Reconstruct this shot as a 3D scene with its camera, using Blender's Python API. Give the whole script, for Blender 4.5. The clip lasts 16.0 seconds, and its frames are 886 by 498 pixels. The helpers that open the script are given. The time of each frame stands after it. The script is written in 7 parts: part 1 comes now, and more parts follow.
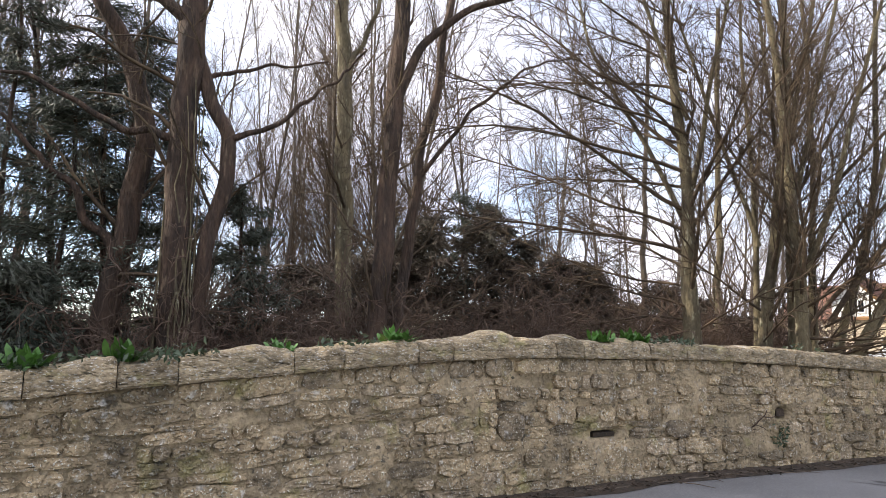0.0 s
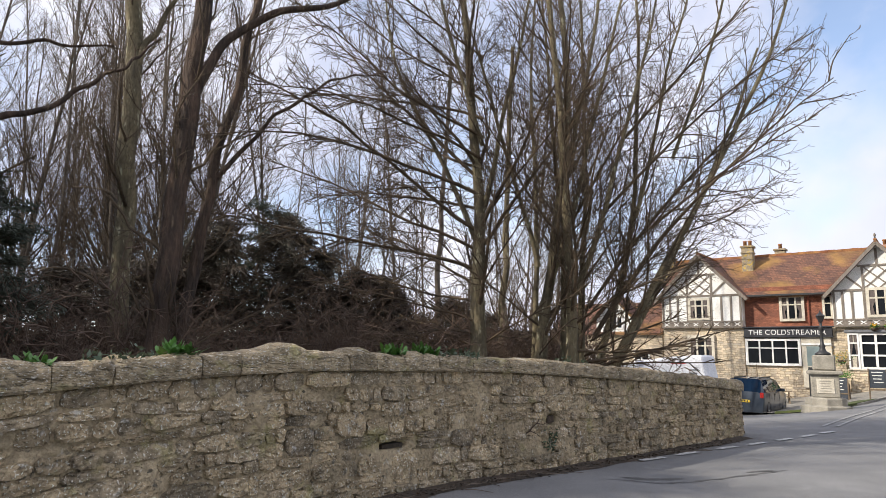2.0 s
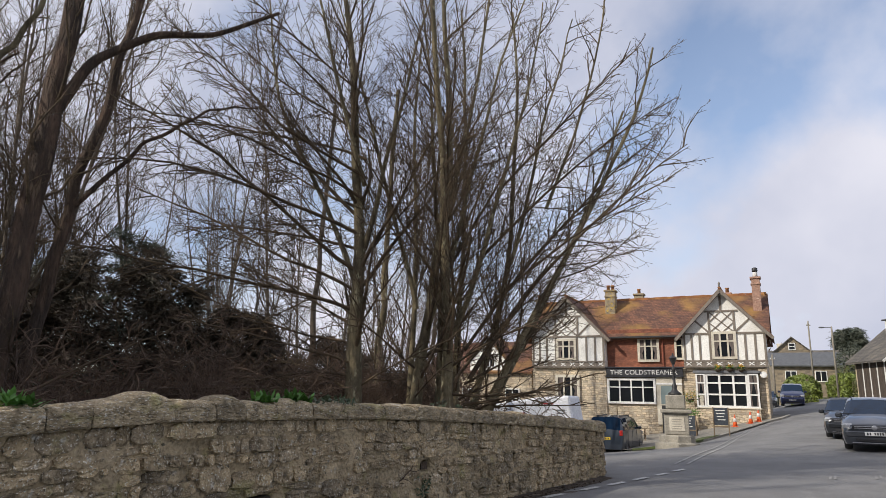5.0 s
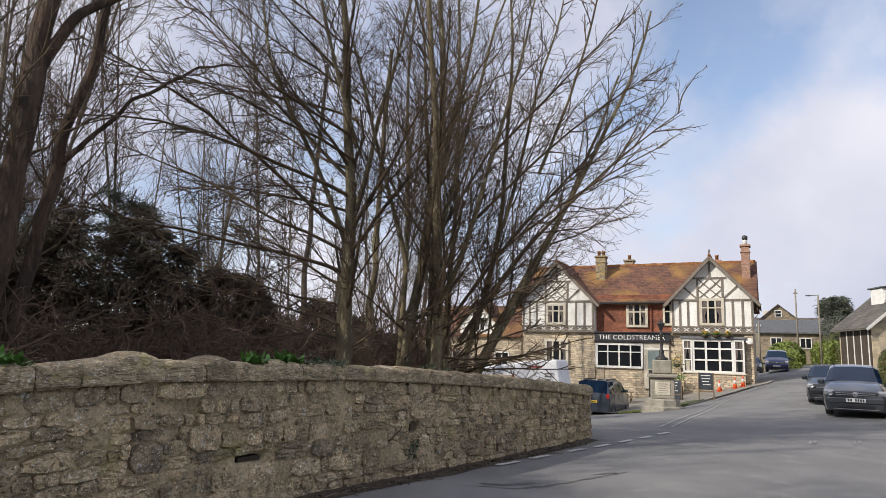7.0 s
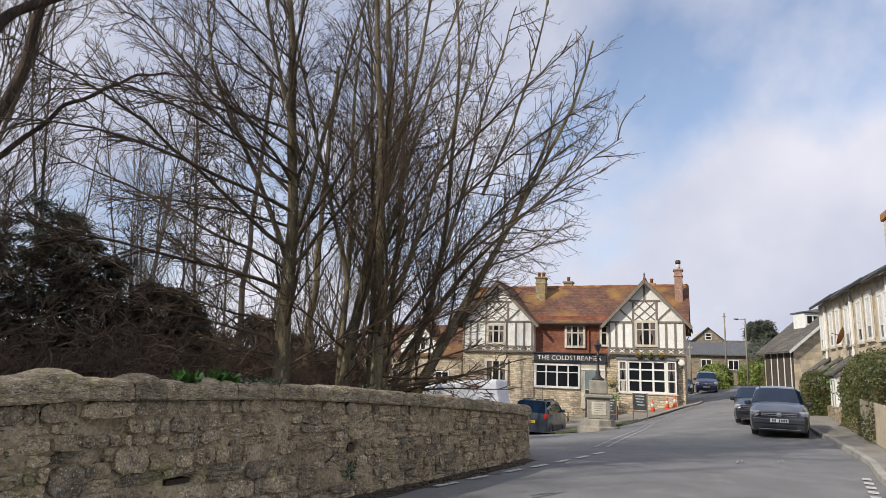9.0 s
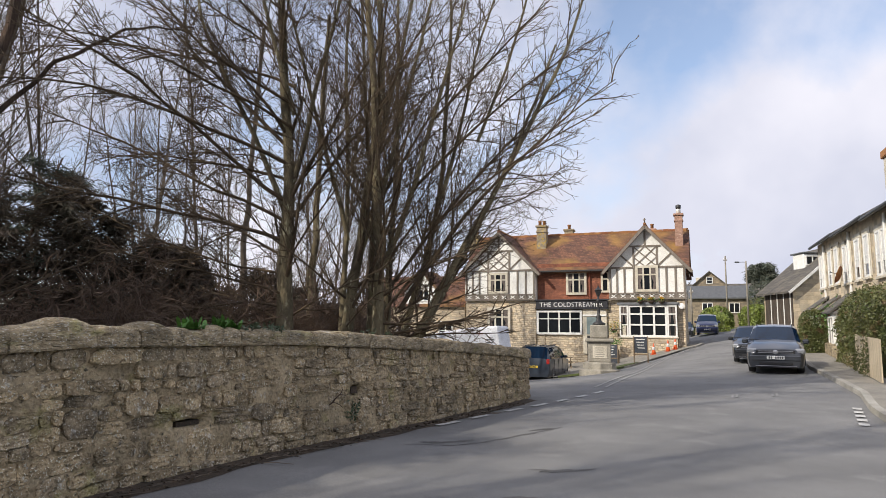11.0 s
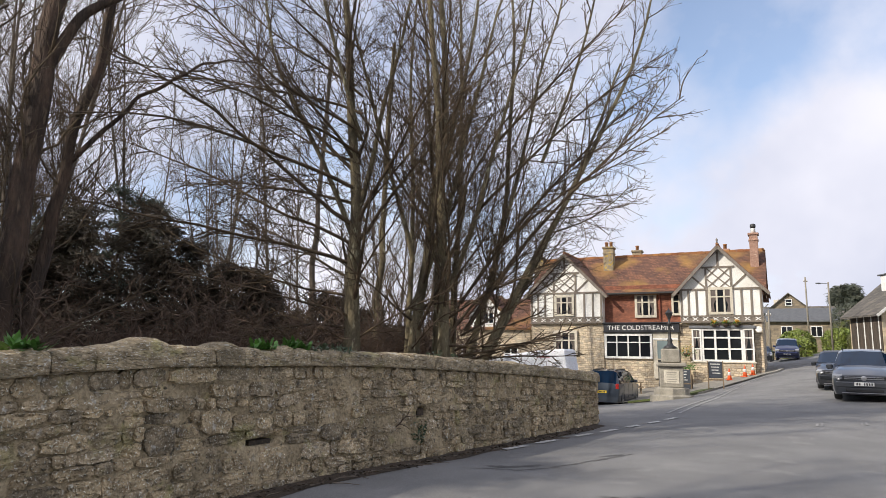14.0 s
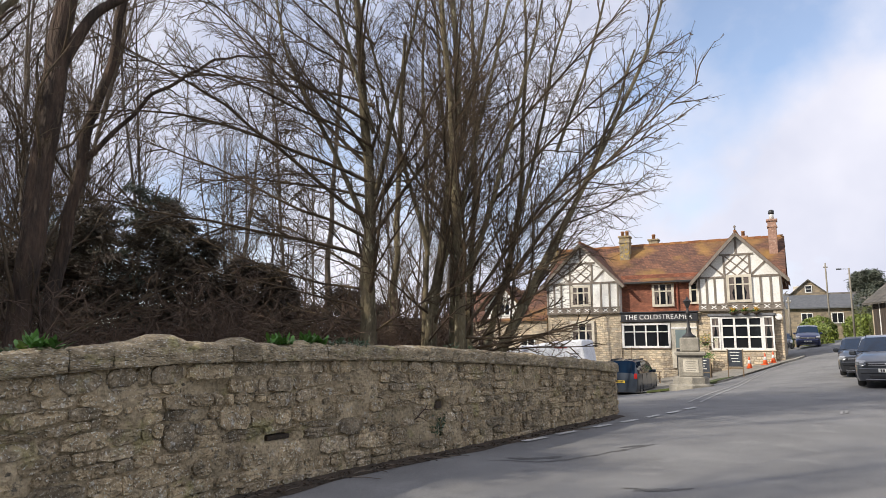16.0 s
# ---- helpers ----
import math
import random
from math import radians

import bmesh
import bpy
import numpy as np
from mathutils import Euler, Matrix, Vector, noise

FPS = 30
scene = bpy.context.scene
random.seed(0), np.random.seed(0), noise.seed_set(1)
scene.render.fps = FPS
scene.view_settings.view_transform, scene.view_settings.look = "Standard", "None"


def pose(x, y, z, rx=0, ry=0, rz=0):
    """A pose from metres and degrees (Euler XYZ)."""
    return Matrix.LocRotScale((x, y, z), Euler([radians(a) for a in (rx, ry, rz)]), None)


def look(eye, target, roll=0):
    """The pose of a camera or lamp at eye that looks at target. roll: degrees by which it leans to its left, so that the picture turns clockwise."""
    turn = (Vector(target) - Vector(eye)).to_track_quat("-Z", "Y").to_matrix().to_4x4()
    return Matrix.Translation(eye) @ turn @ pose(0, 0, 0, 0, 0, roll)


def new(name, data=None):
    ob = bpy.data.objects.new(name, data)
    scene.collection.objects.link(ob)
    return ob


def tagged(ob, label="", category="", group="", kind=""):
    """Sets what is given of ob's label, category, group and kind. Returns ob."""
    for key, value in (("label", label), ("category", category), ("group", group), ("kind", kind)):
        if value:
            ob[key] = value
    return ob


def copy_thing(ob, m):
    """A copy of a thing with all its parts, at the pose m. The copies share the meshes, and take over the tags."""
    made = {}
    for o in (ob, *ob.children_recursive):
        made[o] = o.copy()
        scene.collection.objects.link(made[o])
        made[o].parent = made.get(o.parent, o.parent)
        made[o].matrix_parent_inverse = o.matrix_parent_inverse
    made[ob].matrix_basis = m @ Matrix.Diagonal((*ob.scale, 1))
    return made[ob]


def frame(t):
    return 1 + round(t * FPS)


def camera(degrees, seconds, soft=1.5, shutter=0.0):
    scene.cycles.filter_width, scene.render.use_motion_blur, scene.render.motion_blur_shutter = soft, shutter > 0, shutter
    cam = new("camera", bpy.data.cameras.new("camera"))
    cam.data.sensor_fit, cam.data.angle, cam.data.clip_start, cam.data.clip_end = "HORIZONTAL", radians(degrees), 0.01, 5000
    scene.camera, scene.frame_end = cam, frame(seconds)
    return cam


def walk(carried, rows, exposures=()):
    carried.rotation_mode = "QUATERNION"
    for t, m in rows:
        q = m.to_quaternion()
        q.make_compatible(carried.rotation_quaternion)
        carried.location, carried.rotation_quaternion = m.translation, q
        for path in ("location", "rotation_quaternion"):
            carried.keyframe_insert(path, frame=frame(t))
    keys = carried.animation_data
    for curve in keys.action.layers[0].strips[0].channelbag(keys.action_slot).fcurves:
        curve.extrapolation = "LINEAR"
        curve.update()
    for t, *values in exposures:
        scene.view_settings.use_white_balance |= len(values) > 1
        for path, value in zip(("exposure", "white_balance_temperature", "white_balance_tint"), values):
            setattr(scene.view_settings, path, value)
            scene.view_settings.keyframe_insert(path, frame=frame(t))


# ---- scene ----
cam = camera(67.60, 16.0, soft=0.65)
# seconds, x, y, z, yaw, pitch, roll
PATH = [
    (0, -0.069, 0.011, 1.548, 32.15, 7.81, 1.14),
    (0.5, -0.073, 0.03, 1.549, 28.13, 8.4, 1.49),
    (1, -0.089, 0.024, 1.527, 23.64, 8.76, 0.99),
    (1.5, -0.067, 0.044, 1.545, 19.29, 8.70, 0.56),
    (2, -0.054, 0.044, 1.556, 14.82, 9.18, 1.11),
    (2.5, -0.024, 0.05, 1.56, 10.06, 9.78, 0.59),
    (3, -0.011, 0.049, 1.552, 7.38, 10.32, 0.07),
    (3.2, -0.028, 0.075, 1.558, 5.91, 10.94, -0.16),
    (5.3, -0.083, 0.036, 1.691, 4.18, 12.47, 1.13),
    (5.5, -0.079, 0.049, 1.696, 4.35, 11.11, 1.24),
    (6, -0.068, 0.06, 1.686, 3.85, 9.09, 1.42),
    (6.5, -0.063, 0.078, 1.683, 3.6, 9.13, 1.31),
    (7, -0.074, 0.058, 1.69, 3.4, 9.32, 1.79),
    (7.5, -0.083, 0.088, 1.689, 2.69, 8.38, 1.93),
    (8, -0.088, 0.11, 1.681, 0.38, 8.19, 2.34),
    (8.5, -0.055, 0.095, 1.701, -0.66, 10.8, 1.53),
    (9, -0.085, 0.072, 1.695, -1.6, 11.1, 2.18),
    (9.2, -0.076, 0.065, 1.688, -2.81, 10.26, 2),
    (11.3, 0.018, -0.055, 1.565, -1.31, 5.85, 0.33),
    (11.5, 0.013, -0.028, 1.565, -0.92, 4.8, 0.55),
    (12, 0.001, -0, 1.561, -0.34, 3.95, 0.74),
    (12.5, 0, 0, 1.55, -0, 4.18, 0.7),
    (13, -0.009, 0.014, 1.554, 0.55, 4.69, 0.57),
    (13.5, -0.026, -0.007, 1.572, 1.34, 5.9, 1.28),
    (14, 0.003, -0.053, 1.552, 4.12, 8.92, 0.86),
    (14.5, -0.009, -0.059, 1.555, 6.05, 9.04, 1.43),
    (15, -0.009, 0, 1.558, 8.9, 8.49, 1.46),
    (15.5, -0.03, 0.014, 1.542, 10.12, 7.94, 0.13),
    (16, -0.013, 0.025, 1.55, 5.4, 8.28, -0.02),
]


def aimed(x, y, z, yaw, pitch, roll):
    return pose(x, y, z, 90 + pitch, 0, yaw) @ pose(0, 0, 0, 0, 0, roll)


walk(cam, [(r[0], aimed(*r[1:])) for r in PATH], exposures=[(0.0, 0.84, 6650, 11), (1.0, 0.78, 6570, 10), (1.6, 0.48, 6520, 10), (2.5, 0.1, 6550, 10), (5.5, -0.2, 6510, 10), (7.0, -0.1, 6560, 10), (9.0, -0.16, 6510, 10), (12.0, 0.05, 6630, 10), (16.0, 0.08, 6600, 10)])

# ---- world, sun ----
SUN_AZ, SUN_EL = radians(-119), radians(34)  # azimuth from +y towards +x
world = bpy.data.worlds.new("world")
scene.world = world
world.use_nodes = True
wn, wl = world.node_tree.nodes, world.node_tree.links
wn.clear()
w_out = wn.new("ShaderNodeOutputWorld")
w_bg = wn.new("ShaderNodeBackground")
w_sky = wn.new("ShaderNodeTexSky")
w_sky.sky_type = "NISHITA"
w_sky.sun_disc = False
w_sky.sun_elevation = SUN_EL
w_sky.sun_rotation = SUN_AZ
w_sky.air_density, w_sky.dust_density, w_sky.ozone_density = 1.0, 0.2, 1.6
w_n1 = wn.new("ShaderNodeTexNoise")
w_n1.noise_dimensions = "4D"
for key, value in (("W", 8.0), ("Scale", 2.2), ("Detail", 7.0), ("Roughness", 0.52), ("Distortion", 0.15)):
    w_n1.inputs[key].default_value = value
w_ramp = wn.new("ShaderNodeValToRGB")
w_ramp.color_ramp.elements[0].position, w_ramp.color_ramp.elements[1].position = 0.37, 0.50
w_n2 = wn.new("ShaderNodeTexNoise")
w_n2.noise_dimensions = "4D"
for key, value in (("W", 8.1), ("Scale", 3.1), ("Detail", 5.0)):
    w_n2.inputs[key].default_value = value
w_ramp.color_ramp.elements[0].color = (0.22, 0.22, 0.22, 1)
w_cloud = wn.new("ShaderNodeValToRGB")
w_cloud.color_ramp.elements[0].position, w_cloud.color_ramp.elements[1].position = 0.35, 0.65
w_cloud.color_ramp.elements[0].color = (5.7, 6.1, 7.6, 1)
w_cloud.color_ramp.elements[1].color = (8.8, 8.8, 9.8, 1)
w_mix = wn.new("ShaderNodeMixRGB")
wl.new(w_n1.outputs["Fac"], w_ramp.inputs["Fac"])
wl.new(w_n2.outputs["Fac"], w_cloud.inputs["Fac"])
wl.new(w_ramp.outputs["Color"], w_mix.inputs["Fac"])
w_gain = wn.new("ShaderNodeMixRGB")
w_gain.blend_type, w_gain.inputs["Fac"].default_value = "MULTIPLY", 1.0
w_gain.inputs["Color2"].default_value = (1.75, 1.8, 1.85, 1)
wl.new(w_sky.outputs["Color"], w_gain.inputs["Color1"])
wl.new(w_gain.outputs["Color"], w_mix.inputs["Color1"])
wl.new(w_cloud.outputs["Color"], w_mix.inputs["Color2"])
wl.new(w_mix.outputs["Color"], w_bg.inputs["Color"])
w_bg.inputs["Strength"].default_value = 0.105
wl.new(w_bg.outputs["Background"], w_out.inputs["Surface"])

sun = new("sun", bpy.data.lights.new("sun", "SUN"))
sun.data.energy, sun.data.angle, sun.data.color = 4.6, radians(0.6), (1.0, 0.93, 0.82)
to_sun = Vector((math.sin(SUN_AZ) * math.cos(SUN_EL), math.cos(SUN_AZ) * math.cos(SUN_EL), math.sin(SUN_EL)))
sun.matrix_world = look(to_sun * 60, (0, 0, 0))


# ---- materials ----
def surf(name, c1, c2, scale=4.0, rough=0.8, bump=0.2, spots=None, spot_scale=20.0, spot_from=0.6, metal=0.0,
         fine=60.0, vary=0.0, stretch=None, spec=0.5, bump_far=0.02, washes=(), island=False):
    """A rough surface: two colours by a large noise, spots by a second, grain and relief by a third."""
    m = bpy.data.materials.new(name)
    m.use_nodes = True
    nt = m.node_tree
    n, l = nt.nodes, nt.links
    b = n["Principled BSDF"]
    b.inputs["Roughness"].default_value, b.inputs["Metallic"].default_value = rough, metal
    b.inputs["Specular IOR Level"].default_value = spec
    co = n.new("ShaderNodeTexCoord")
    src = co.outputs["Object"]
    if stretch:
        mp = n.new("ShaderNodeMapping")
        mp.inputs["Scale"].default_value = stretch
        l.new(src, mp.inputs["Vector"])
        src = mp.outputs["Vector"]

    def noise_tex(s, detail=5.0):
        t = n.new("ShaderNodeTexNoise")
        t.inputs["Scale"].default_value, t.inputs["Detail"].default_value = s, detail
        l.new(src, t.inputs["Vector"])
        return t

    def mix(fac, a, c, mode="MIX"):
        x = n.new("ShaderNodeMixRGB")
        x.blend_type = mode
        for sock, v in (("Fac", fac), ("Color1", a), ("Color2", c)):
            if isinstance(v, (int, float)):
                x.inputs[sock].default_value = v
            elif isinstance(v, tuple):
                x.inputs[sock].default_value = (*v, 1)
            else:
                l.new(v, x.inputs[sock])
        return x.outputs["Color"]

    def ramp(fac, lo, hi):
        r = n.new("ShaderNodeMapRange")
        r.inputs["From Min"].default_value, r.inputs["From Max"].default_value = lo, hi
        l.new(fac, r.inputs["Value"])
        return r.outputs["Result"]

    big, grain = noise_tex(scale), noise_tex(fine, 6.0)
    col = mix(ramp(big.outputs["Fac"], 0.34, 0.66), c1, c2)
    if spots:
        sp = noise_tex(spot_scale, 6.0)
        col = mix(ramp(sp.outputs["Fac"], spot_from, spot_from + 0.08), col, spots)
    for shade, s_wash, lo, most in washes:
        wt = noise_tex(s_wash, 9.0)
        wt.inputs["Roughness"].default_value = 0.62
        wr = n.new("ShaderNodeMapRange")
        wr.inputs["From Min"].default_value, wr.inputs["From Max"].default_value, wr.inputs["To Max"].default_value = lo, lo + 0.10, most
        l.new(wt.outputs["Fac"], wr.inputs["Value"])
        col = mix(wr.outputs["Result"], col, shade)
    g = ramp(grain.outputs["Fac"], 0.3, 0.7)
    gr = n.new("ShaderNodeMapRange")
    gr.inputs["To Min"].default_value, gr.inputs["To Max"].default_value = 0.72, 1.22
    l.new(g, gr.inputs["Value"])
    col = mix(1.0, col, gr.outputs["Result"], "MULTIPLY")
    if vary:
        oi = n.new("ShaderNodeNewGeometry" if island else "ShaderNodeObjectInfo")
        vr = n.new("ShaderNodeMapRange")
        vr.inputs["To Min"].default_value, vr.inputs["To Max"].default_value = 1 - vary, 1 + vary
        l.new(oi.outputs["Random Per Island" if island else "Random"], vr.inputs["Value"])
        col = mix(1.0, col, vr.outputs["Result"], "MULTIPLY")
    l.new(col, b.inputs["Base Color"])
    if bump:
        bp = n.new("ShaderNodeBump")
        bp.inputs["Strength"].default_value, bp.inputs["Distance"].default_value = bump, bump_far
        l.new(grain.outputs["Fac"], bp.inputs["Height"])
        b2 = n.new("ShaderNodeBump")
        b2.inputs["Strength"].default_value, b2.inputs["Distance"].default_value = bump, bump_far * 2
        l.new(big.outputs["Fac"], b2.inputs["Height"])
        l.new(bp.outputs["Normal"], b2.inputs["Normal"])
        l.new(b2.outputs["Normal"], b.inputs["Normal"])
    return m


def gloss(name, colour, rough=0.3, metal=0.0, coat=0.0, glow=0.0, glass=0.0):
    m = bpy.data.materials.new(name)
    m.use_nodes = True
    b = m.node_tree.nodes["Principled BSDF"]
    b.inputs["Base Color"].default_value = (*colour, 1)
    b.inputs["Roughness"].default_value, b.inputs["Metallic"].default_value = rough, metal
    b.inputs["Coat Weight"].default_value, b.inputs["Coat Roughness"].default_value = coat, 0.05
    b.inputs["Transmission Weight"].default_value = glass
    return m


# lichen, algae and rain stains of the old wall: colour, size, threshold, strength
WEATHER = (((0.11, 0.094, 0.06), 1.1, 0.53, 0.40), ((0.34, 0.31, 0.11), 2.3, 0.57, 0.55), ((0.62, 0.59, 0.52), 9.0, 0.60, 0.75), ((0.06, 0.052, 0.04), 6.0, 0.62, 0.8))
M_STONE = surf("rubble_stone", (0.56, 0.425, 0.255), (0.29, 0.220, 0.132), 6.0, 0.93, 1.0, (0.66, 0.62, 0.51), 48.0, 0.575, fine=24, vary=0.26, bump_far=0.05, washes=WEATHER)
M_RUBBLE = surf("rubble_stone_joined", (0.56, 0.425, 0.255), (0.29, 0.220, 0.132), 6.0, 0.93, 1.0, (0.66, 0.62, 0.51), 48.0, 0.575, fine=24, vary=0.30, bump_far=0.05, washes=WEATHER, island=True)
M_STONE2 = surf("rubble_stone_grey", (0.47, 0.365, 0.232), (0.19, 0.148, 0.094), 7.0, 0.93, 1.0, (0.60, 0.56, 0.47), 52.0, 0.58, fine=26, vary=0.32, bump_far=0.05, washes=WEATHER)
M_MORTAR = surf("lime_mortar", (0.48, 0.375, 0.235), (0.28, 0.218, 0.132), 2.6, 0.95, 1.0, (0.12, 0.10, 0.07), 14.0, 0.60, fine=22, bump_far=0.05, washes=WEATHER)
M_COPE = surf("coping_stone", (0.48, 0.378, 0.235), (0.24, 0.185, 0.110), 7.0, 0.93, 1.0, (0.64, 0.61, 0.53), 42.0, 0.58, fine=22, vary=0.2, bump_far=0.05, stretch=(1, 1, 2.2), washes=WEATHER)
M_ROAD = surf("asphalt", (0.205, 0.202, 0.198), (0.15, 0.148, 0.146), 0.6, 0.88, 0.6, (0.25, 0.244, 0.236), 55, 0.60, fine=90, bump_far=0.008, washes=(((0.25, 0.245, 0.235), 1.3, 0.56, 0.5), ((0.11, 0.108, 0.105), 0.9, 0.58, 0.4)))
M_TAR = surf("dark_tar", (0.12, 0.116, 0.11), (0.075, 0.073, 0.07), 4, 0.8, 0.3, fine=90)
M_LINE = surf("road_paint", (0.62, 0.61, 0.58), (0.44, 0.43, 0.41), 8, 0.7, 0.2, (0.2, 0.2, 0.19), 25, 0.6, fine=80)
M_FADED = surf("faded_paint", (0.44, 0.43, 0.41), (0.25, 0.245, 0.24), 9, 0.8, 0.2, fine=80)
M_GHOST = surf("ghost_paint", (0.30, 0.295, 0.285), (0.21, 0.207, 0.2), 9, 0.85, 0.2, fine=80)
M_PAVE = surf("pavement", (0.27, 0.25, 0.21), (0.20, 0.185, 0.16), 1.5, 0.9, 0.3, fine=70)
M_KERB = surf("kerb_stone", (0.38, 0.36, 0.32), (0.27, 0.255, 0.22), 3, 0.9, 0.4, fine=60, vary=0.15)
M_GRASS = surf("grass", (0.085, 0.11, 0.03), (0.055, 0.07, 0.022), 2.0, 0.95, 0.6, (0.14, 0.12, 0.05), 9, 0.6, fine=60)
M_EARTH = surf("leaf_litter", (0.065, 0.045, 0.03), (0.035, 0.027, 0.018), 5, 0.95, 0.7, (0.13, 0.09, 0.05), 30, 0.6, fine=70)
M_BARK = surf("green_grey_bark", (0.225, 0.182, 0.105), (0.092, 0.075, 0.048), 4.0, 0.92, 0.9, (0.36, 0.33, 0.22), 11, 0.60, fine=32, stretch=(1, 1, 0.4), bump_far=0.03)
M_BARK2 = surf("brown_bark", (0.105, 0.066, 0.045), (0.040, 0.029, 0.022), 5.0, 0.95, 1.0, (0.155, 0.108, 0.072), 9, 0.60, fine=26, stretch=(1, 1, 0.22), bump_far=0.06)
M_TWIG = surf("twig_bark", (0.125, 0.086, 0.050), (0.062, 0.044, 0.028), 3, 0.9, 0.0, fine=20)
M_SAPLING = surf("pale_grey_bark", (0.165, 0.130, 0.098), (0.095, 0.076, 0.058), 2, 0.9, 0.2, fine=20)
M_SLATE = surf("slate", (0.115, 0.12, 0.125), (0.08, 0.082, 0.085), 3, 0.7, 0.3, (0.2, 0.17, 0.1), 12, 0.66, fine=30)
M_RIDGE = surf("ridge_tile", (0.34, 0.17, 0.06), (0.24, 0.09, 0.04), 2, 0.9, 0.4, fine=20, vary=0.2)
M_BRICK = surf("hung_brick", (0.27, 0.082, 0.047), (0.19, 0.056, 0.035), 2.0, 0.88, 0.4, (0.34, 0.14, 0.08), 8, 0.62, fine=20, vary=0.2)
M_DRESSED = surf("dressed_stone", (0.62, 0.57, 0.47), (0.50, 0.45, 0.36), 2.5, 0.85, 0.25, fine=30)
M_RENDER = surf("white_render", (0.83, 0.82, 0.78), (0.72, 0.70, 0.65), 1.2, 0.85, 0.15, fine=30)
M_TIMBER = surf("weathered_timber", (0.235, 0.20, 0.165), (0.155, 0.13, 0.105), 3, 0.85, 0.4, fine=40, stretch=(4, 4, 0.7))
M_WHITE = surf("white_paint", (0.80, 0.79, 0.76), (0.70, 0.69, 0.65), 4, 0.5, 0.1, fine=40)
M_GLASS = gloss("window_glass", (0.012, 0.014, 0.017), 0.06)
M_CURTAIN = surf("curtain", (0.16, 0.13, 0.115), (0.08, 0.065, 0.06), 6, 0.9, 0.2, fine=20, stretch=(6, 6, 0.4))
M_SIGN = surf("sign_black", (0.035, 0.036, 0.042), (0.022, 0.022, 0.026), 3, 0.45, 0.1, fine=40)
M_IRON = surf("cast_iron", (0.02, 0.02, 0.022), (0.032, 0.03, 0.028), 8, 0.5, 0.2, fine=40)
M_LEAF = surf("green_leaf", (0.085, 0.20, 0.03), (0.05, 0.13, 0.02), 9, 0.5, 0.0, fine=30, vary=0.2)
M_IVY = surf("ivy_leaf", (0.035, 0.065, 0.025), (0.10, 0.125, 0.075), 7, 0.45, 0.0, fine=30)
M_YEW = surf("dark_evergreen", (0.050, 0.066, 0.046), (0.085, 0.088, 0.062), 1.2, 0.6, 0.0, fine=12)
M_MASS = surf("brown_evergreen", (0.105, 0.073, 0.052), (0.052, 0.046, 0.030), 1.4, 0.7, 0.0, fine=12)
M_BRUSH = surf("brown_thicket", (0.150, 0.098, 0.068), (0.090, 0.062, 0.046), 1.5, 0.9, 0.0, fine=12)
M_HEDGE = surf("hedge_leaf", (0.060, 0.082, 0.020), (0.125, 0.125, 0.040), 1.5, 0.55, 0.0, (0.13, 0.085, 0.04), 3.0, 0.57, fine=12)
M_HEDGE2 = surf("yellow_green_leaf", (0.18, 0.22, 0.035), (0.11, 0.15, 0.03), 1.5, 0.55, 0.0, fine=12)
M_STACK = surf("lichened_stack", (0.36, 0.29, 0.19), (0.22, 0.18, 0.125), 3, 0.9, 0.6, (0.50, 0.34, 0.06), 5, 0.56, fine=14)
M_TALLBRICK = surf("pale_brick", (0.40, 0.24, 0.175), (0.28, 0.165, 0.12), 4, 0.9, 0.6, (0.5, 0.36, 0.28), 9, 0.6, fine=14)
M_LEAD = surf("lead", (0.16, 0.165, 0.18), (0.11, 0.115, 0.12), 3, 0.6, 0.2, fine=20)


# ---- building helpers ----
def thing(name, label, category, group="", kind="", at=None):
    ob = new(name)
    ob.empty_display_size = 0.2
    if at is not None:
        ob.matrix_world = at
    return tagged(ob, label, category, group, kind)


def link(name, me, material, parent=None, label="", smooth=False):
    me.materials.append(material)
    if smooth:
        me.polygons.foreach_set("use_smooth", [True] * len(me.polygons))
    ob = new(name, me)
    ob.parent = parent
    if label:
        ob["label"] = label
    return ob


def part(name, bm, material, parent=None, label="", smooth=False):
    me = bpy.data.meshes.new(name)
    bm.to_mesh(me)
    bm.free()
    return link(name, me, material, parent, label, smooth)


def raw(name, verts, faces, material, parent=None, label="", smooth=False):
    me = bpy.data.meshes.new(name)
    me.from_pydata([tuple(v) for v in verts], [], [tuple(f) for f in faces])
    me.update()
    return link(name, me, material, parent, label, smooth)


def add_box(bm, x, y, z, bevel=0.0):
    vs = [bm.verts.new((a, b, c)) for c in z for b in y for a in x]
    fs = [bm.faces.new([vs[i] for i in q]) for q in ((0, 2, 3, 1), (4, 5, 7, 6), (0, 1, 5, 4), (2, 6, 7, 3), (0, 4, 6, 2), (1, 3, 7, 5))]
    if bevel:
        bmesh.ops.bevel(bm, geom=list({e for f in fs for e in f.edges}), offset=bevel, segments=1, affect="EDGES")
    return bm


def box(name, x, y, z, material, parent=None, bevel=0.0, label=""):
    return part(name, add_box(bmesh.new(), x, y, z, bevel), material, parent, label)


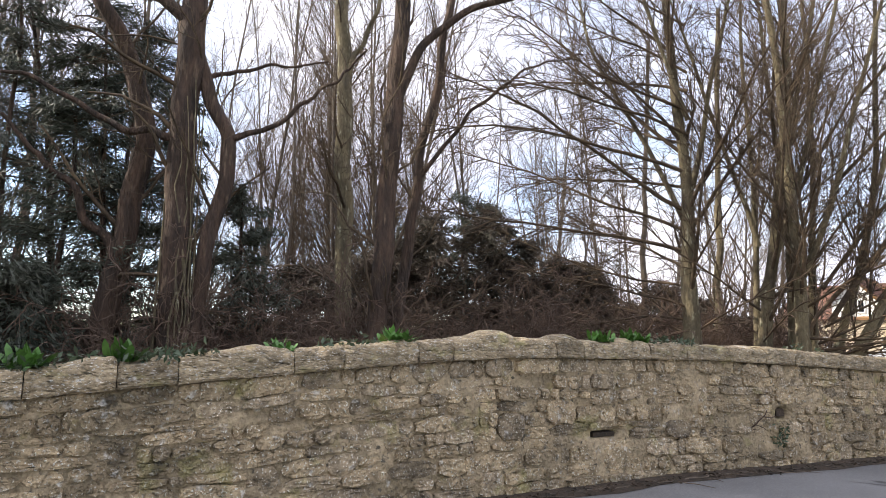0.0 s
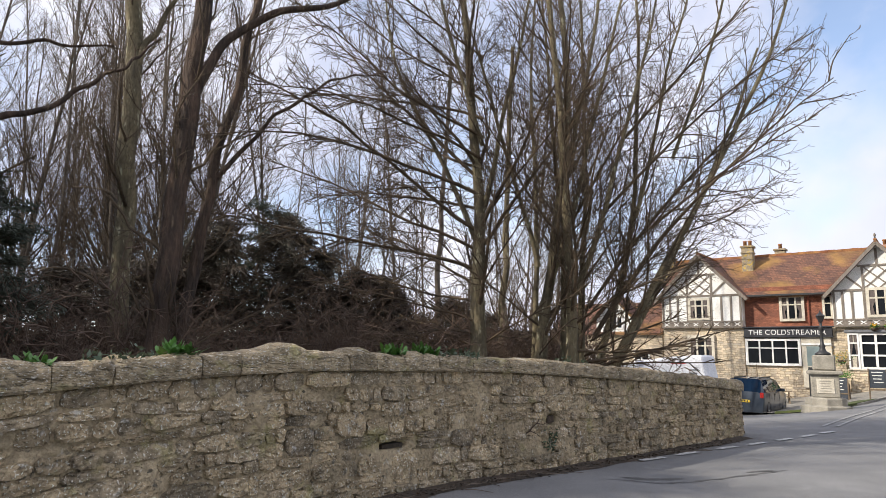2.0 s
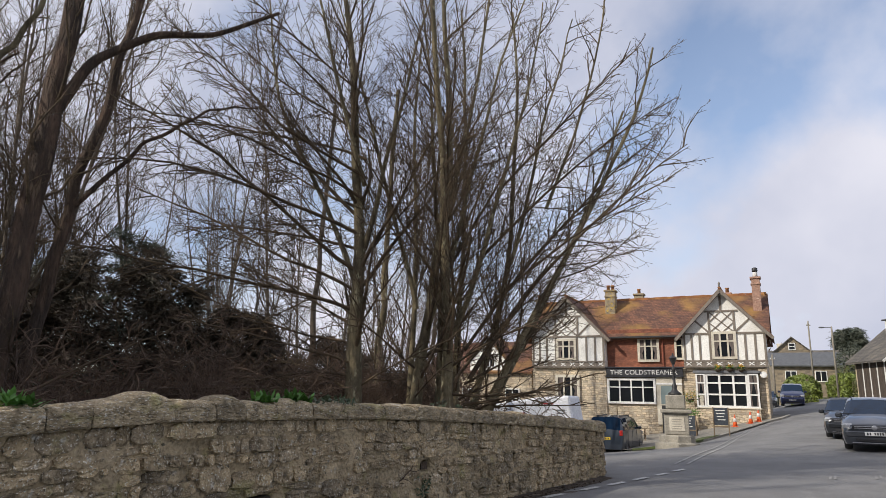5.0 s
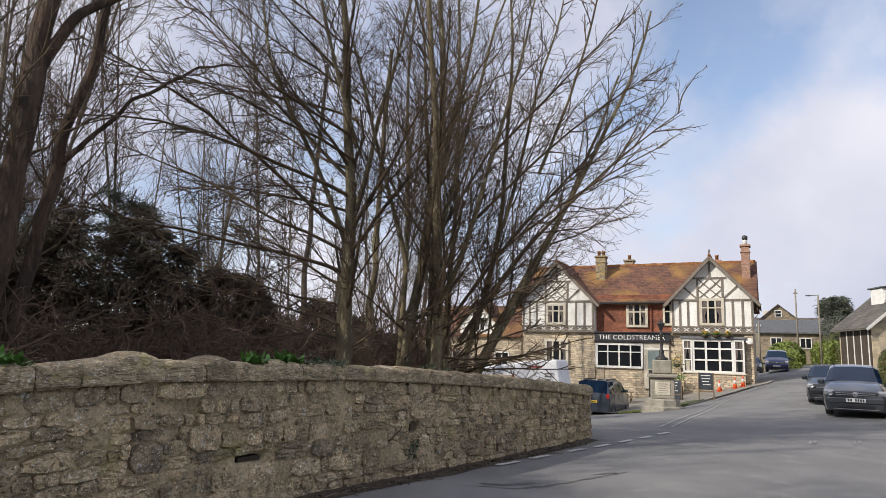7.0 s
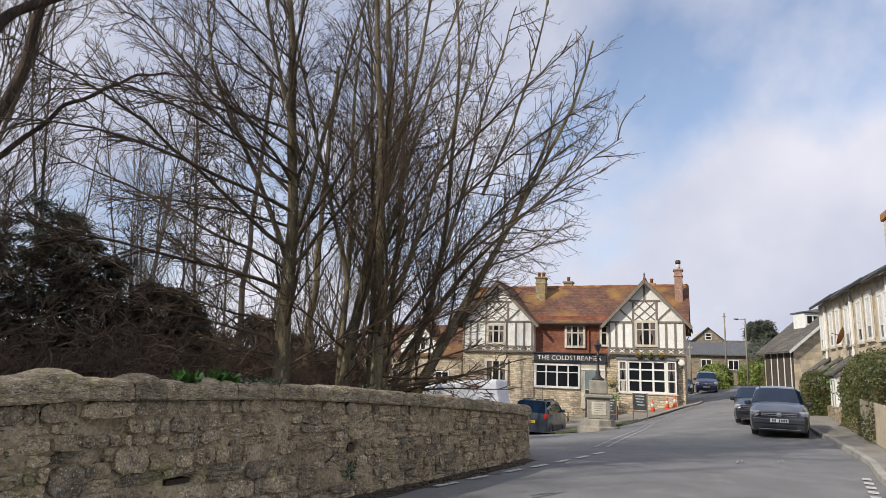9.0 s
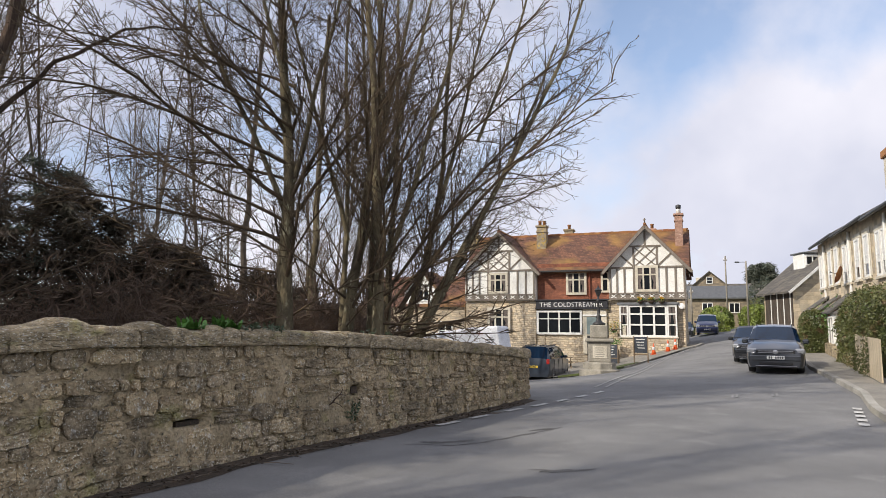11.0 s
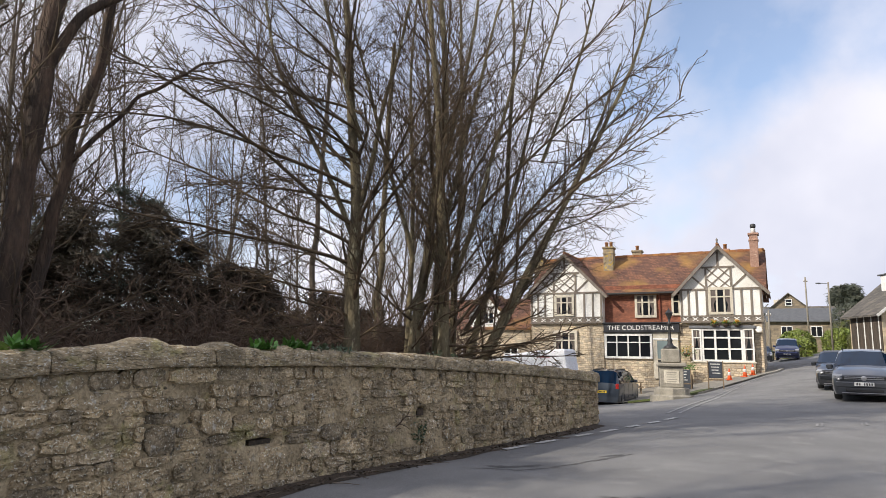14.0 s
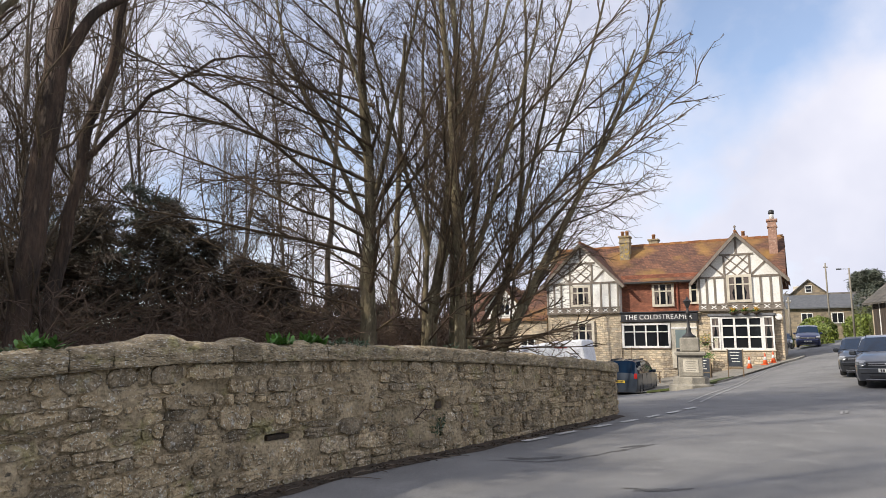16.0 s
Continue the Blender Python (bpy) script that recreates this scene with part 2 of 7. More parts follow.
def prism(name, outline, y, material, parent=None, label="", bevel=0.0):
    """An outline in x and z, drawn out from y[0] to y[1]."""
    n = len(outline)
    bm = bmesh.new()
    a = [bm.verts.new((p[0], y[0], p[1])) for p in outline]
    b = [bm.verts.new((p[0], y[1], p[1])) for p in outline]
    bm.faces.new(a)
    bm.faces.new(b[::-1])
    for i in range(n):
        bm.faces.new((a[i], b[i], b[(i + 1) % n], a[(i + 1) % n]))
    bmesh.ops.recalc_face_normals(bm, faces=bm.faces)
    if bevel:
        bmesh.ops.bevel(bm, geom=list(bm.edges), offset=bevel, segments=1, affect="EDGES")
    return part(name, bm, material, parent, label)


def bar(name, p, q, w, d, material, parent=None, y=0.0, label=""):
    """A flat bar in a wall's face from p to q (x, z), w wide, standing d proud of y."""
    p, q = Vector(p), Vector(q)
    t = (q - p).normalized()
    s = Vector((-t.y, t.x)) * w / 2
    return prism(name, [tuple(p + s), tuple(p - s), tuple(q - s), tuple(q + s)], (y - d, y + 0.02), material, parent, label)


def lathe(name, profile, material, parent=None, sides=12, label="", smooth=True, at=(0, 0)):
    """profile: radius, height."""
    vs, fs = [], []
    for r, z in profile:
        vs += [(at[0] + r * math.cos(6.28319 * k / sides), at[1] + r * math.sin(6.28319 * k / sides), z) for k in range(sides)]
    for j in range(len(profile) - 1):
        fs += [(j * sides + k, j * sides + (k + 1) % sides, (j + 1) * sides + (k + 1) % sides, (j + 1) * sides + k) for k in range(sides)]
    fs += [tuple(range(sides))[::-1], tuple(range((len(profile) - 1) * sides, len(profile) * sides))]
    return raw(name, vs, fs, material, parent, label, smooth)


def step(a, b, x):
    k = np.clip((x - a) / (b - a), 0, 1)
    return k * k * (3 - 2 * k)


def land(x, y):
    """The lie of the land: level by the wall, up along the main road, down the side road."""
    d = x - (4.4 + 0.5 * (y - 17.6))
    up = 0.09 * np.log1p(np.exp(np.clip((y - 11) / 3, -30, 30))) * step(-9, 4, d)
    z = up + 0.012 * np.maximum(0, x) * step(8, 22, y) - 1.4 * np.exp(-((x - 2) ** 2 / 220 + (y - 42) ** 2 / 260))
    return np.clip(z, -3, 6) * (1 - step(95, 140, np.hypot(x, y))) + 4.0 * step(95, 140, np.hypot(x, y))


def land_z(x, y):
    return float(land(np.float64(x), np.float64(y)))


def sheet(name, corners, nu, nv, material, lift=0.0, parent=None, label=""):
    """A four-cornered sheet that lies on the land."""
    a, b, c, d = [np.array(p, float) for p in corners]
    u, v = np.meshgrid(np.linspace(0, 1, nu + 1), np.linspace(0, 1, nv + 1))
    u, v = u.ravel()[:, None], v.ravel()[:, None]
    xy = a * (1 - u) * (1 - v) + b * u * (1 - v) + c * u * v + d * (1 - u) * v
    z = land(xy[:, 0], xy[:, 1]) + lift
    fs = [(j * (nu + 1) + i, j * (nu + 1) + i + 1, (j + 1) * (nu + 1) + i + 1, (j + 1) * (nu + 1) + i) for j in range(nv) for i in range(nu)]
    return raw(name, np.c_[xy, z], fs, material, parent, label, True)


def strip(name, line, width, material, lift, drop=0.0, kind="", label="", parent=None):
    """A band along a line on the land, width to its left; drop: how far its sides go down."""
    line = [Vector(p) for p in line]
    vs, fs = [], []
    for i, p in enumerate(line):
        t = (line[min(i + 1, len(line) - 1)] - line[max(i - 1, 0)]).normalized()
        q = p + Vector((-t.y, t.x)) * width
        z = land_z(*p) + lift
        zq = land_z(*q) + lift
        vs += [(*p, z - drop), (*p, z), (*q, zq), (*q, zq - drop)]
    for i in range(len(line) - 1):
        k = 4 * i
        fs += [(k + 1, k + 5, k + 6, k + 2)]
        if drop:
            fs += [(k, k + 4, k + 5, k + 1), (k + 2, k + 6, k + 7, k + 3)]
    if drop:
        e = 4 * (len(line) - 1)
        fs += [(0, 1, 2, 3), (e + 3, e + 2, e + 1, e)]
    ob = raw(name, vs, fs, material, parent, label)
    if kind:
        tagged(ob, label, kind=kind)
    return ob


def resample(line, gap):
    line = np.array(line, float)
    seg = np.r_[0, np.cumsum(np.hypot(*np.diff(line, axis=0).T))]
    n = max(2, int(seg[-1] / gap) + 1)
    s = np.linspace(0, seg[-1], n)
    return np.c_[np.interp(s, seg, line[:, 0]), np.interp(s, seg, line[:, 1])]

# ---- ground, roads ----
axis = np.sinh(np.linspace(-6.2, 6.2, 150)) * 3.2
gx, gy = np.meshgrid(axis + 4, axis + 14)
gz = land(gx, gy) - 0.10
gn = len(axis)
ground = raw("ground", np.c_[gx.ravel(), gy.ravel(), gz.ravel()],
             [(j * gn + i, j * gn + i + 1, (j + 1) * gn + i + 1, (j + 1) * gn + i) for j in range(gn - 1) for i in range(gn - 1)], M_GRASS, smooth=True)
tagged(ground, "rough winter grass on gently rolling land", kind="structure")

KERB_E = resample([(5.2, -12), (6.4, 4), (7.6, 10.2), (8.9, 12.9), (10.3, 15.3), (13.6, 22.9), (17.5, 30.5), (22, 39), (27.2, 50), (31.5, 60), (36, 68)], 0.9)
road = sheet("road_main", [(-16, -14), (6.2, -14), (36.5, 69), (-3, 69)], 44, 90, M_ROAD, -0.01)
tagged(road, "worn grey asphalt road with faded patches", kind="structure")
road_side = sheet("road_side", [(-30, 22), (2, 15.0), (9, 40), (-30, 46)], 40, 34, M_ROAD, -0.035)
tagged(road_side, "grey asphalt side road dipping away behind the wall", kind="structure")

pavement = strip("pavement_east", [tuple(p) for p in KERB_E[::-1]], 1.7, M_PAVE, 0.10, 0.25, "structure", "narrow asphalt footway beside the terrace")
for i in range(len(KERB_E) - 2):
    p, q = Vector(KERB_E[i]), Vector(KERB_E[i + 1])
    if q.y < 8 or p.y > 62:
        continue
    t = (q - p).normalized()
    kerb = strip("kerbstone", [tuple(q - t * 0.012), tuple(p)], -0.16, M_KERB, 0.115, 0.25, parent=pavement)

# forecourt of the inn: a raised apron with a grassy tip round the fountain
APRON = [(8.2, 33.3), (10.9, 35.9), (13.4, 39.4), (16.6, 43.0), (18.3, 44.2), (19.5, 46.0)]
apron_e = resample(APRON, 0.8)
forecourt = sheet("pavement_forecourt", [(4.0, 42.0), (8.2, 33.4), (19.5, 46.0), (16.0, 52.0)], 20, 20, M_PAVE, 0.08)
tagged(forecourt, "pale stone forecourt in front of the inn", kind="structure")
for i in range(len(apron_e) - 1):
    strip("kerbstone", [tuple(apron_e[i]), tuple(apron_e[i + 1] - (apron_e[i + 1] - apron_e[i]) * 0.015)], 0.2, M_KERB, 0.10, 0.35, parent=forecourt)
verge = strip("grass_verge", [tuple(p) for p in resample([(6.8, 33.9), (8.2, 33.15), (10.2, 35.0), (12.3, 38.0)], 0.5)], 0.9, M_GRASS, 0.13, 0.1, "structure",
              "thin mossy grass verge along the forecourt edge")

# road markings
def dash(p, length, heading, width=0.12, name="road_marking"):
    d = Vector((math.sin(heading), math.cos(heading)))
    a = Vector(p) - d * length / 2
    ob = strip(name, [tuple(a), tuple(a + d * length / 2), tuple(a + d * length)], width, M_LINE, 0.006)
    return tagged(ob, "worn white painted dash on the asphalt", "road marking", "dashes across the side road", "structure")


for p in ((0.49, 11.38), (1.08, 12.22), (1.86, 13.25), (2.5, 14.05), (3.15, 14.9), (3.8, 15.75), (4.4, 16.6)):
    dash(p, 0.62, radians(37), 0.13)
for p in ((7.05, 15.1), (7.2, 15.2), (8.1, 15.3), (8.25, 15.4)):
    tagged(strip("road_marking", [p, (p[0] + 0.12, p[1] + 0.25), (p[0] + 0.25, p[1] + 0.5)], 0.05, M_GHOST, 0.004), "faded white road marking", "road marking", "faded marks", "structure")
for p in ((8.75, 13.2), (8.45, 12.7), (8.15, 12.2), (7.85, 11.7), (7.55, 11.2)):
    dash(p, 0.3, radians(31), 0.16)
for off in (0.0, 0.32):
    ln = resample([(4.7 + off, 18.2), (8.0 + off, 25.5), (11.6 + off, 34.2), (14.2 + off, 39.2), (17.4 + off, 43.2)], 1.0)
    tagged(strip("road_line", [tuple(p) for p in ln], 0.07, M_FADED, 0.006), "worn white edge line", "road marking", "double line", "structure")
def blot(name, centre, rx, ry, turn, seed, material, label):
    rng = random.Random(seed)
    c = Vector(centre)
    vs = [(c.x, c.y, land_z(c.x, c.y) + 0.002)]
    for k in range(20):
        a = 6.28319 * k / 20
        r = rng.uniform(0.55, 1.1)
        dx, dy = rx * r * math.cos(a), ry * r * math.sin(a)
        x, y = c.x + dx * math.cos(turn) - dy * math.sin(turn), c.y + dx * math.sin(turn) + dy * math.cos(turn)
        vs.append((x, y, land_z(x, y) - 0.004))
    return tagged(raw(name, vs, [(0, k + 1, (k + 1) % 20 + 1) for k in range(20)], material), label, kind="structure")


def crack(line, wide, seed):
    """A ragged, tarred crack along a line."""
    rng_c = random.Random(seed)
    ln = resample(line, 0.06)
    vs = []
    for i, (x, y) in enumerate(ln):
        dx, dy = ln[min(i + 1, len(ln) - 1)] - ln[max(i - 1, 0)]
        d = math.hypot(dx, dy)
        off = 0.07 * noise.noise((i * 0.11, seed, 0.0)) + 0.02 * noise.noise((i * 0.45, seed, 3.0))
        w = wide * (0.35 + rng_c.random()) * (1 - abs(2 * i / len(ln) - 1) ** 4)
        for sgn in (-1, 1):
            px, py = x - dy / d * (off + sgn * w), y + dx / d * (off + sgn * w)
            vs.append((px, py, land_z(px, py) - 0.005))
    ob = raw("road_crack", vs, [(2 * i, 2 * i + 1, 2 * i + 3, 2 * i + 2) for i in range(len(ln) - 1)], M_TAR)
    tagged(ob, "dark tarred crack wandering across the asphalt", kind="structure")


for i, (line, wide) in enumerate((([(-0.3, 9.35), (0.35, 9.3), (0.9, 9.55), (1.5, 10.2), (2.3, 11.0)], 0.035), ([(-0.1, 9.6), (0.3, 9.55), (0.75, 9.75)], 0.07), ([(1.2, 7.7), (1.7, 7.65), (2.0, 7.8)], 0.03), ([(0.2, 6.2), (0.9, 6.5), (1.3, 6.4)], 0.02))):
    crack(line, wide, 7.3 * i + 1)
for i, (c, rx, ry, tu) in enumerate((((1.6, 7.66), 0.34, 0.07, 0.2), ((0.86, 6.42), 0.2, 0.07, 0.3), ((0.42, 6.1), 0.17, 0.04, 0.1), ((1.9, 10.75), 0.35, 0.05, 0.6))):
    blot("road_patch", c, rx, ry, tu, 40 + i, M_TAR, "dark tar repair in the asphalt")

# ---- the boundary wall ----
WALL = [(-7.6, -3.0), (-6.5, -0.6), (-5.1, 2.27), (-4.3, 3.95), (-3.6, 5.4), (-3.05, 6.4), (-2.5, 7.5), (-1.85, 8.7), (-0.92, 10.0), (0.19, 11.72), (1.3, 13.5),
        (2.25, 15.05), (2.55, 15.75), (2.5, 16.4), (2.0, 16.9), (1.1, 17.25), (-3.0, 18.3)]
path = np.array(WALL)
for _ in range(2):
    path = np.concatenate([path[:1], np.stack([path[:-1] * 0.75 + path[1:] * 0.25, path[:-1] * 0.25 + path[1:] * 0.75], 1).reshape(-1, 2), path[-1:]])
wall_s = np.r_[0, np.cumsum(np.hypot(*np.diff(path, axis=0).T))]
WALL_LEN = wall_s[-1]


def wall_at(s):
    """Place and outward normal of the wall's foot at the length s."""
    s = np.clip(s, 0, WALL_LEN)
    p = np.stack([np.interp(s, wall_s, path[:, 0]), np.interp(s, wall_s, path[:, 1])], -1)
    a, b = np.clip(s - 0.15, 0, WALL_LEN), np.clip(s + 0.15, 0, WALL_LEN)
    t = np.stack([np.interp(b, wall_s, path[:, 0]) - np.interp(a, wall_s, path[:, 0]), np.interp(b, wall_s, path[:, 1]) - np.interp(a, wall_s, path[:, 1])], -1)
    t = t / np.linalg.norm(t, axis=-1, keepdims=True)
    return p, np.stack([t[..., 1], -t[..., 0]], -1)


HEAD_Y = [-3, 2.4, 3.4, 4.6, 5.4, 6.3, 8.9, 10.2, 12, 13.3, 14.4, 15.3, 20]
HEAD_Z = [0.85, 1.08, 1.17, 1.27, 1.33, 1.38, 1.36, 1.30, 1.20, 1.11, 1.03, 0.94, 0.90]
corner_s = float(wall_s[np.argmax(path[:, 0])])


def wall_head(s):
    p, _ = wall_at(s)
    y = np.where(s > corner_s, 16.0, p[..., 1])
    return np.interp(y, HEAD_Y, HEAD_Z)


def s_of_y(y):
    k = path[:, 1] < 15.4
    return float(np.interp(y, path[k, 1], wall_s[k]))


def wall_xyz(s, z, out):
    p, n = wall_at(np.asarray(s, float))
    batter = 0.05 * (1 - np.asarray(z) / 1.4)
    q = p + n * (np.asarray(out) + batter - 0.05)[..., None]
    base = land(p[..., 0], p[..., 1])
    return np.concatenate([q, (np.asarray(z) + base * (1 - np.asarray(z) / 1.4))[..., None]], -1)


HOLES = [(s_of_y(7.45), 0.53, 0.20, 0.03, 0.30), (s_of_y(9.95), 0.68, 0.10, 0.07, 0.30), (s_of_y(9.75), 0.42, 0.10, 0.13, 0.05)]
wall = thing("wall_boundary", "weathered rubble stone boundary wall with lime mortar and rounded coping stones", "wall", kind="structure")
ns, nz, THICK = int(WALL_LEN / 0.045), 34, 0.42
S = np.linspace(0, WALL_LEN, ns + 1)
vs, ring = [], nz + 4
for s in S:
    head = float(wall_head(s))
    zs = np.linspace(-0.12, head, nz + 1)
    out = np.array([-0.022 + 0.030 * noise.noise((s * 3.1, z * 4.3, 1.0)) + 0.020 * noise.noise((s * 10, z * 15, 5.0)) - 0.05 * max(0.0, noise.noise((s * 4.5, z * 11, 9.0)) - 0.22) for z in zs])
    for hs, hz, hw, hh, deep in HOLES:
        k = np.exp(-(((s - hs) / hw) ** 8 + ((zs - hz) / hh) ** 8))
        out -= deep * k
    front = wall_xyz(np.full(nz + 1, s), zs, out)
    back = wall_xyz(np.array([s, s, s]), np.array([head, head * 0.5, -0.12]), np.array([-THICK] * 3))
    vs += list(front) + list(back)
fs = []
for i in range(ns):
    a, b = i * ring, (i + 1) * ring
    fs += [(a + k, b + k, b + k + 1, a + k + 1) for k in range(ring - 1)]
raw("mortar_core", vs, fs, M_MORTAR, wall, "crumbling buff lime mortar", True)

rng = random.Random(11)
stones = []
rows_n = 10
edges = [0.0]
for k in range(rows_n):
    edges.append(edges[-1] + rng.uniform(0.6, 1.45))
edges = [e / edges[-1] for e in edges]


def course(k, s):
    if k in (0, rows_n):
        return edges[k] * 1.0
    return edges[k] + 0.05 * noise.noise((s * 0.8, k * 3.7, 2.0)) + 0.022 * noise.noise((s * 2.7, k * 1.7, 8.0))


taken = {}
for k in range(rows_n):
    s = rng.uniform(0, 0.2)
    while s < WALL_LEN - 0.3:
        held = [b for a, b in taken.get(k, ()) if a - 0.06 < s < b]
        if held:
            s = held[0]
            continue
        w = min(rng.choice((0.12, 0.18, 0.24, 0.3, 0.36, 0.46, 0.55)) * rng.uniform(0.8, 1.25), 0.62)
        ahead = [a for a, b in taken.get(k, ()) if s < a < s + w]
        if ahead:
            w = max(0.08, ahead[0] - s)
        high = 1
        if k < rows_n - 1 and 0.2 < w < 0.45 and rng.random() < 0.13:
            high = 2
            taken.setdefault(k + 1, []).append((s, s + w))
        if rng.random() < 0.93:
            stones.append((k, s, w, rng.random(), high))
        s += w
rng.shuffle(stones)


def stone_mesh(k, s, w, q, high=1):
    r = random.Random(int(q * 1e9))
    gap = r.uniform(0.003, 0.011)
    s0, s1 = s + gap, s + w - gap
    head0, head1 = float(wall_head(s0)), float(wall_head(s1))
    lo0, lo1 = course(k, s0) * head0 + gap * 0.7, course(k, s1) * head1 + gap * 0.7
    hi0, hi1 = course(k + high, s0) * head0 - gap * 0.7, course(k + high, s1) * head1 - gap * 0.7
    if min(hi0 - lo0, hi1 - lo1) < 0.03:
        return None
    mid = ((s0 + s1) / 2, (lo0 + hi1) / 2)
    for hs, hz, hw, hh, deep in HOLES:
        if abs(mid[0] - hs) < hw * 0.6 + w * 0.5 and abs(mid[1] - hz) < hh * 0.6 + 0.07 * high:
            return None
    n, proud = 12, r.choice((-0.016, -0.008, -0.003, 0.003, 0.01, 0.018, 0.026))
    sq = r.uniform(3.5, 10.0)
    rim = []
    for j in range(n):
        a = 6.28319 * (j + r.uniform(-0.25, 0.25)) / n
        c, d = math.cos(a), math.sin(a)
        m = (abs(c) ** sq + abs(d) ** sq) ** (-1 / sq) * r.uniform(0.90, 1.06)
        u, v = 0.5 + 0.5 * c * m, 0.5 + 0.5 * d * m
        lo, hi = lo0 + (lo1 - lo0) * u, hi0 + (hi1 - hi0) * u
        rim.append((s0 + (s1 - s0) * u, lo + (hi - lo) * v))
    cs, cz = sum(p[0] for p in rim) / n, sum(p[1] for p in rim) / n
    tilt, turn = r.uniform(-0.022, 0.022), r.uniform(-0.02, 0.02)
    pts = []
    for f, o in ((1.0, -0.045), (0.985, proud - 0.004), (0.9, proud + 0.002), (0.5, proud + 0.004)):
        for ps, pz in rim:
            u, v = (ps - cs) / max(s1 - s0, 0.01), (pz - cz) / 0.1
            pts.append((cs + (ps - cs) * f, cz + (pz - cz) * f, o + (tilt * u + turn * v * 0.5 + r.uniform(-0.009, 0.009)) * (f < 1)))
    pts.append((cs, cz, proud + 0.003 + r.uniform(-0.004, 0.004)))
    xyz = wall_xyz(np.array([p[0] for p in pts]), np.array([p[1] for p in pts]), np.array([p[2] for p in pts]))
    faces = []
    for t in range(3):
        faces += [(t * n + j, t * n + (j + 1) % n, (t + 1) * n + (j + 1) % n, (t + 1) * n + j) for j in range(n)]
    faces += [(3 * n + j, 3 * n + (j + 1) % n, 4 * n) for j in range(n)]
    return xyz, faces


# coping: the joints that can be told apart, by the way along the wall
JOINTS = [-1.6, -1.0, -0.35, 0.3, 0.95, 1.5, 2.0, 2.44, 2.97, 3.36, 4.2, 4.62, 5.3, 5.65, 6.35, 6.8, 7.15, 7.55, 8.07, 8.6, 9.19, 9.7, 10.16, 10.55, 10.91, 11.35, 11.7, 12.05, 12.6, 13.0, 13.3, 13.8, 14.3, 14.75, 15.1]
joint_s = [s_of_y(y) for y in JOINTS]
while joint_s[-1] < WALL_LEN - 0.6:
    joint_s.append(joint_s[-1] + rng.uniform(0.4, 0.6))


def coping(a, b, tall, peak, seed):
    r = random.Random(seed)
    n, m = 22, 10
    pts, faces = [], []
    for i in range(n + 1):
        f = i / n
        s = a + 0.004 + (b - a - 0.008) * f
        end = min(f, 1 - f)
        h = tall * (1 - 0.10 * (1 - min(1, end / 0.08)) ** 2) + peak * (1 - abs(f - 0.55) * 1.9 if abs(f - 0.55) < 0.5 else 0.0)
        h += 0.035 * noise.noise((s * 3.3, seed * 1.7, 0.0)) + 0.014 * noise.noise((s * 11, seed * 1.7, 4.0))
        head = float(wall_head(s))
        prof = [(-0.02, 0.0), (0.055, 0.0), (0.07, 0.02), (0.068, h * 0.62), (0.045, h * 0.86), (-0.04, h * 0.99), (-0.20, h), (-0.35, h * 0.92), (-0.46, h * 0.6), (-0.48, 0.0)]
        for o, z in prof:
            jit = 0.022 * noise.noise((s * 13, z * 17 + o * 9, seed)) + 0.022 * noise.noise((s * 5, z * 6 + o * 4, seed + 9.0))
            pts.append((s, head + z + jit * 0.5 * (z > 0), o + jit - (0.012 if i in (0, n) else 0)))
    for i in range(n):
        faces += [(i * m + j, i * m + (j + 1) % m, (i + 1) * m + (j + 1) % m, (i + 1) * m + j) for j in range(m)]
    faces += [tuple(range(m))[::-1], tuple(range(n * m, n * m + m))]
    return wall_xyz(np.array([p[0] for p in pts]), np.array([p[1] for p in pts]), np.array([p[2] for p in pts])), faces


for i in range(len(joint_s) - 1):
    y = JOINTS[i] if i < len(JOINTS) else 16
    tall, peak = 0.19 + 0.035 * rng.random(), 0.0
    if abs(y - 5.65) < 0.01:
        tall, peak = 0.22, 0.07
    elif abs(y - 6.8) < 0.01 or abs(y - 3.36) < 0.01:
        tall, peak = 0.21, 0.05
    elif y > 9:
        tall = 0.20 + 0.02 * rng.random()
    raw("coping_stone", *coping(joint_s[i], joint_s[i + 1], tall, peak, i + 1), M_COPE, wall)

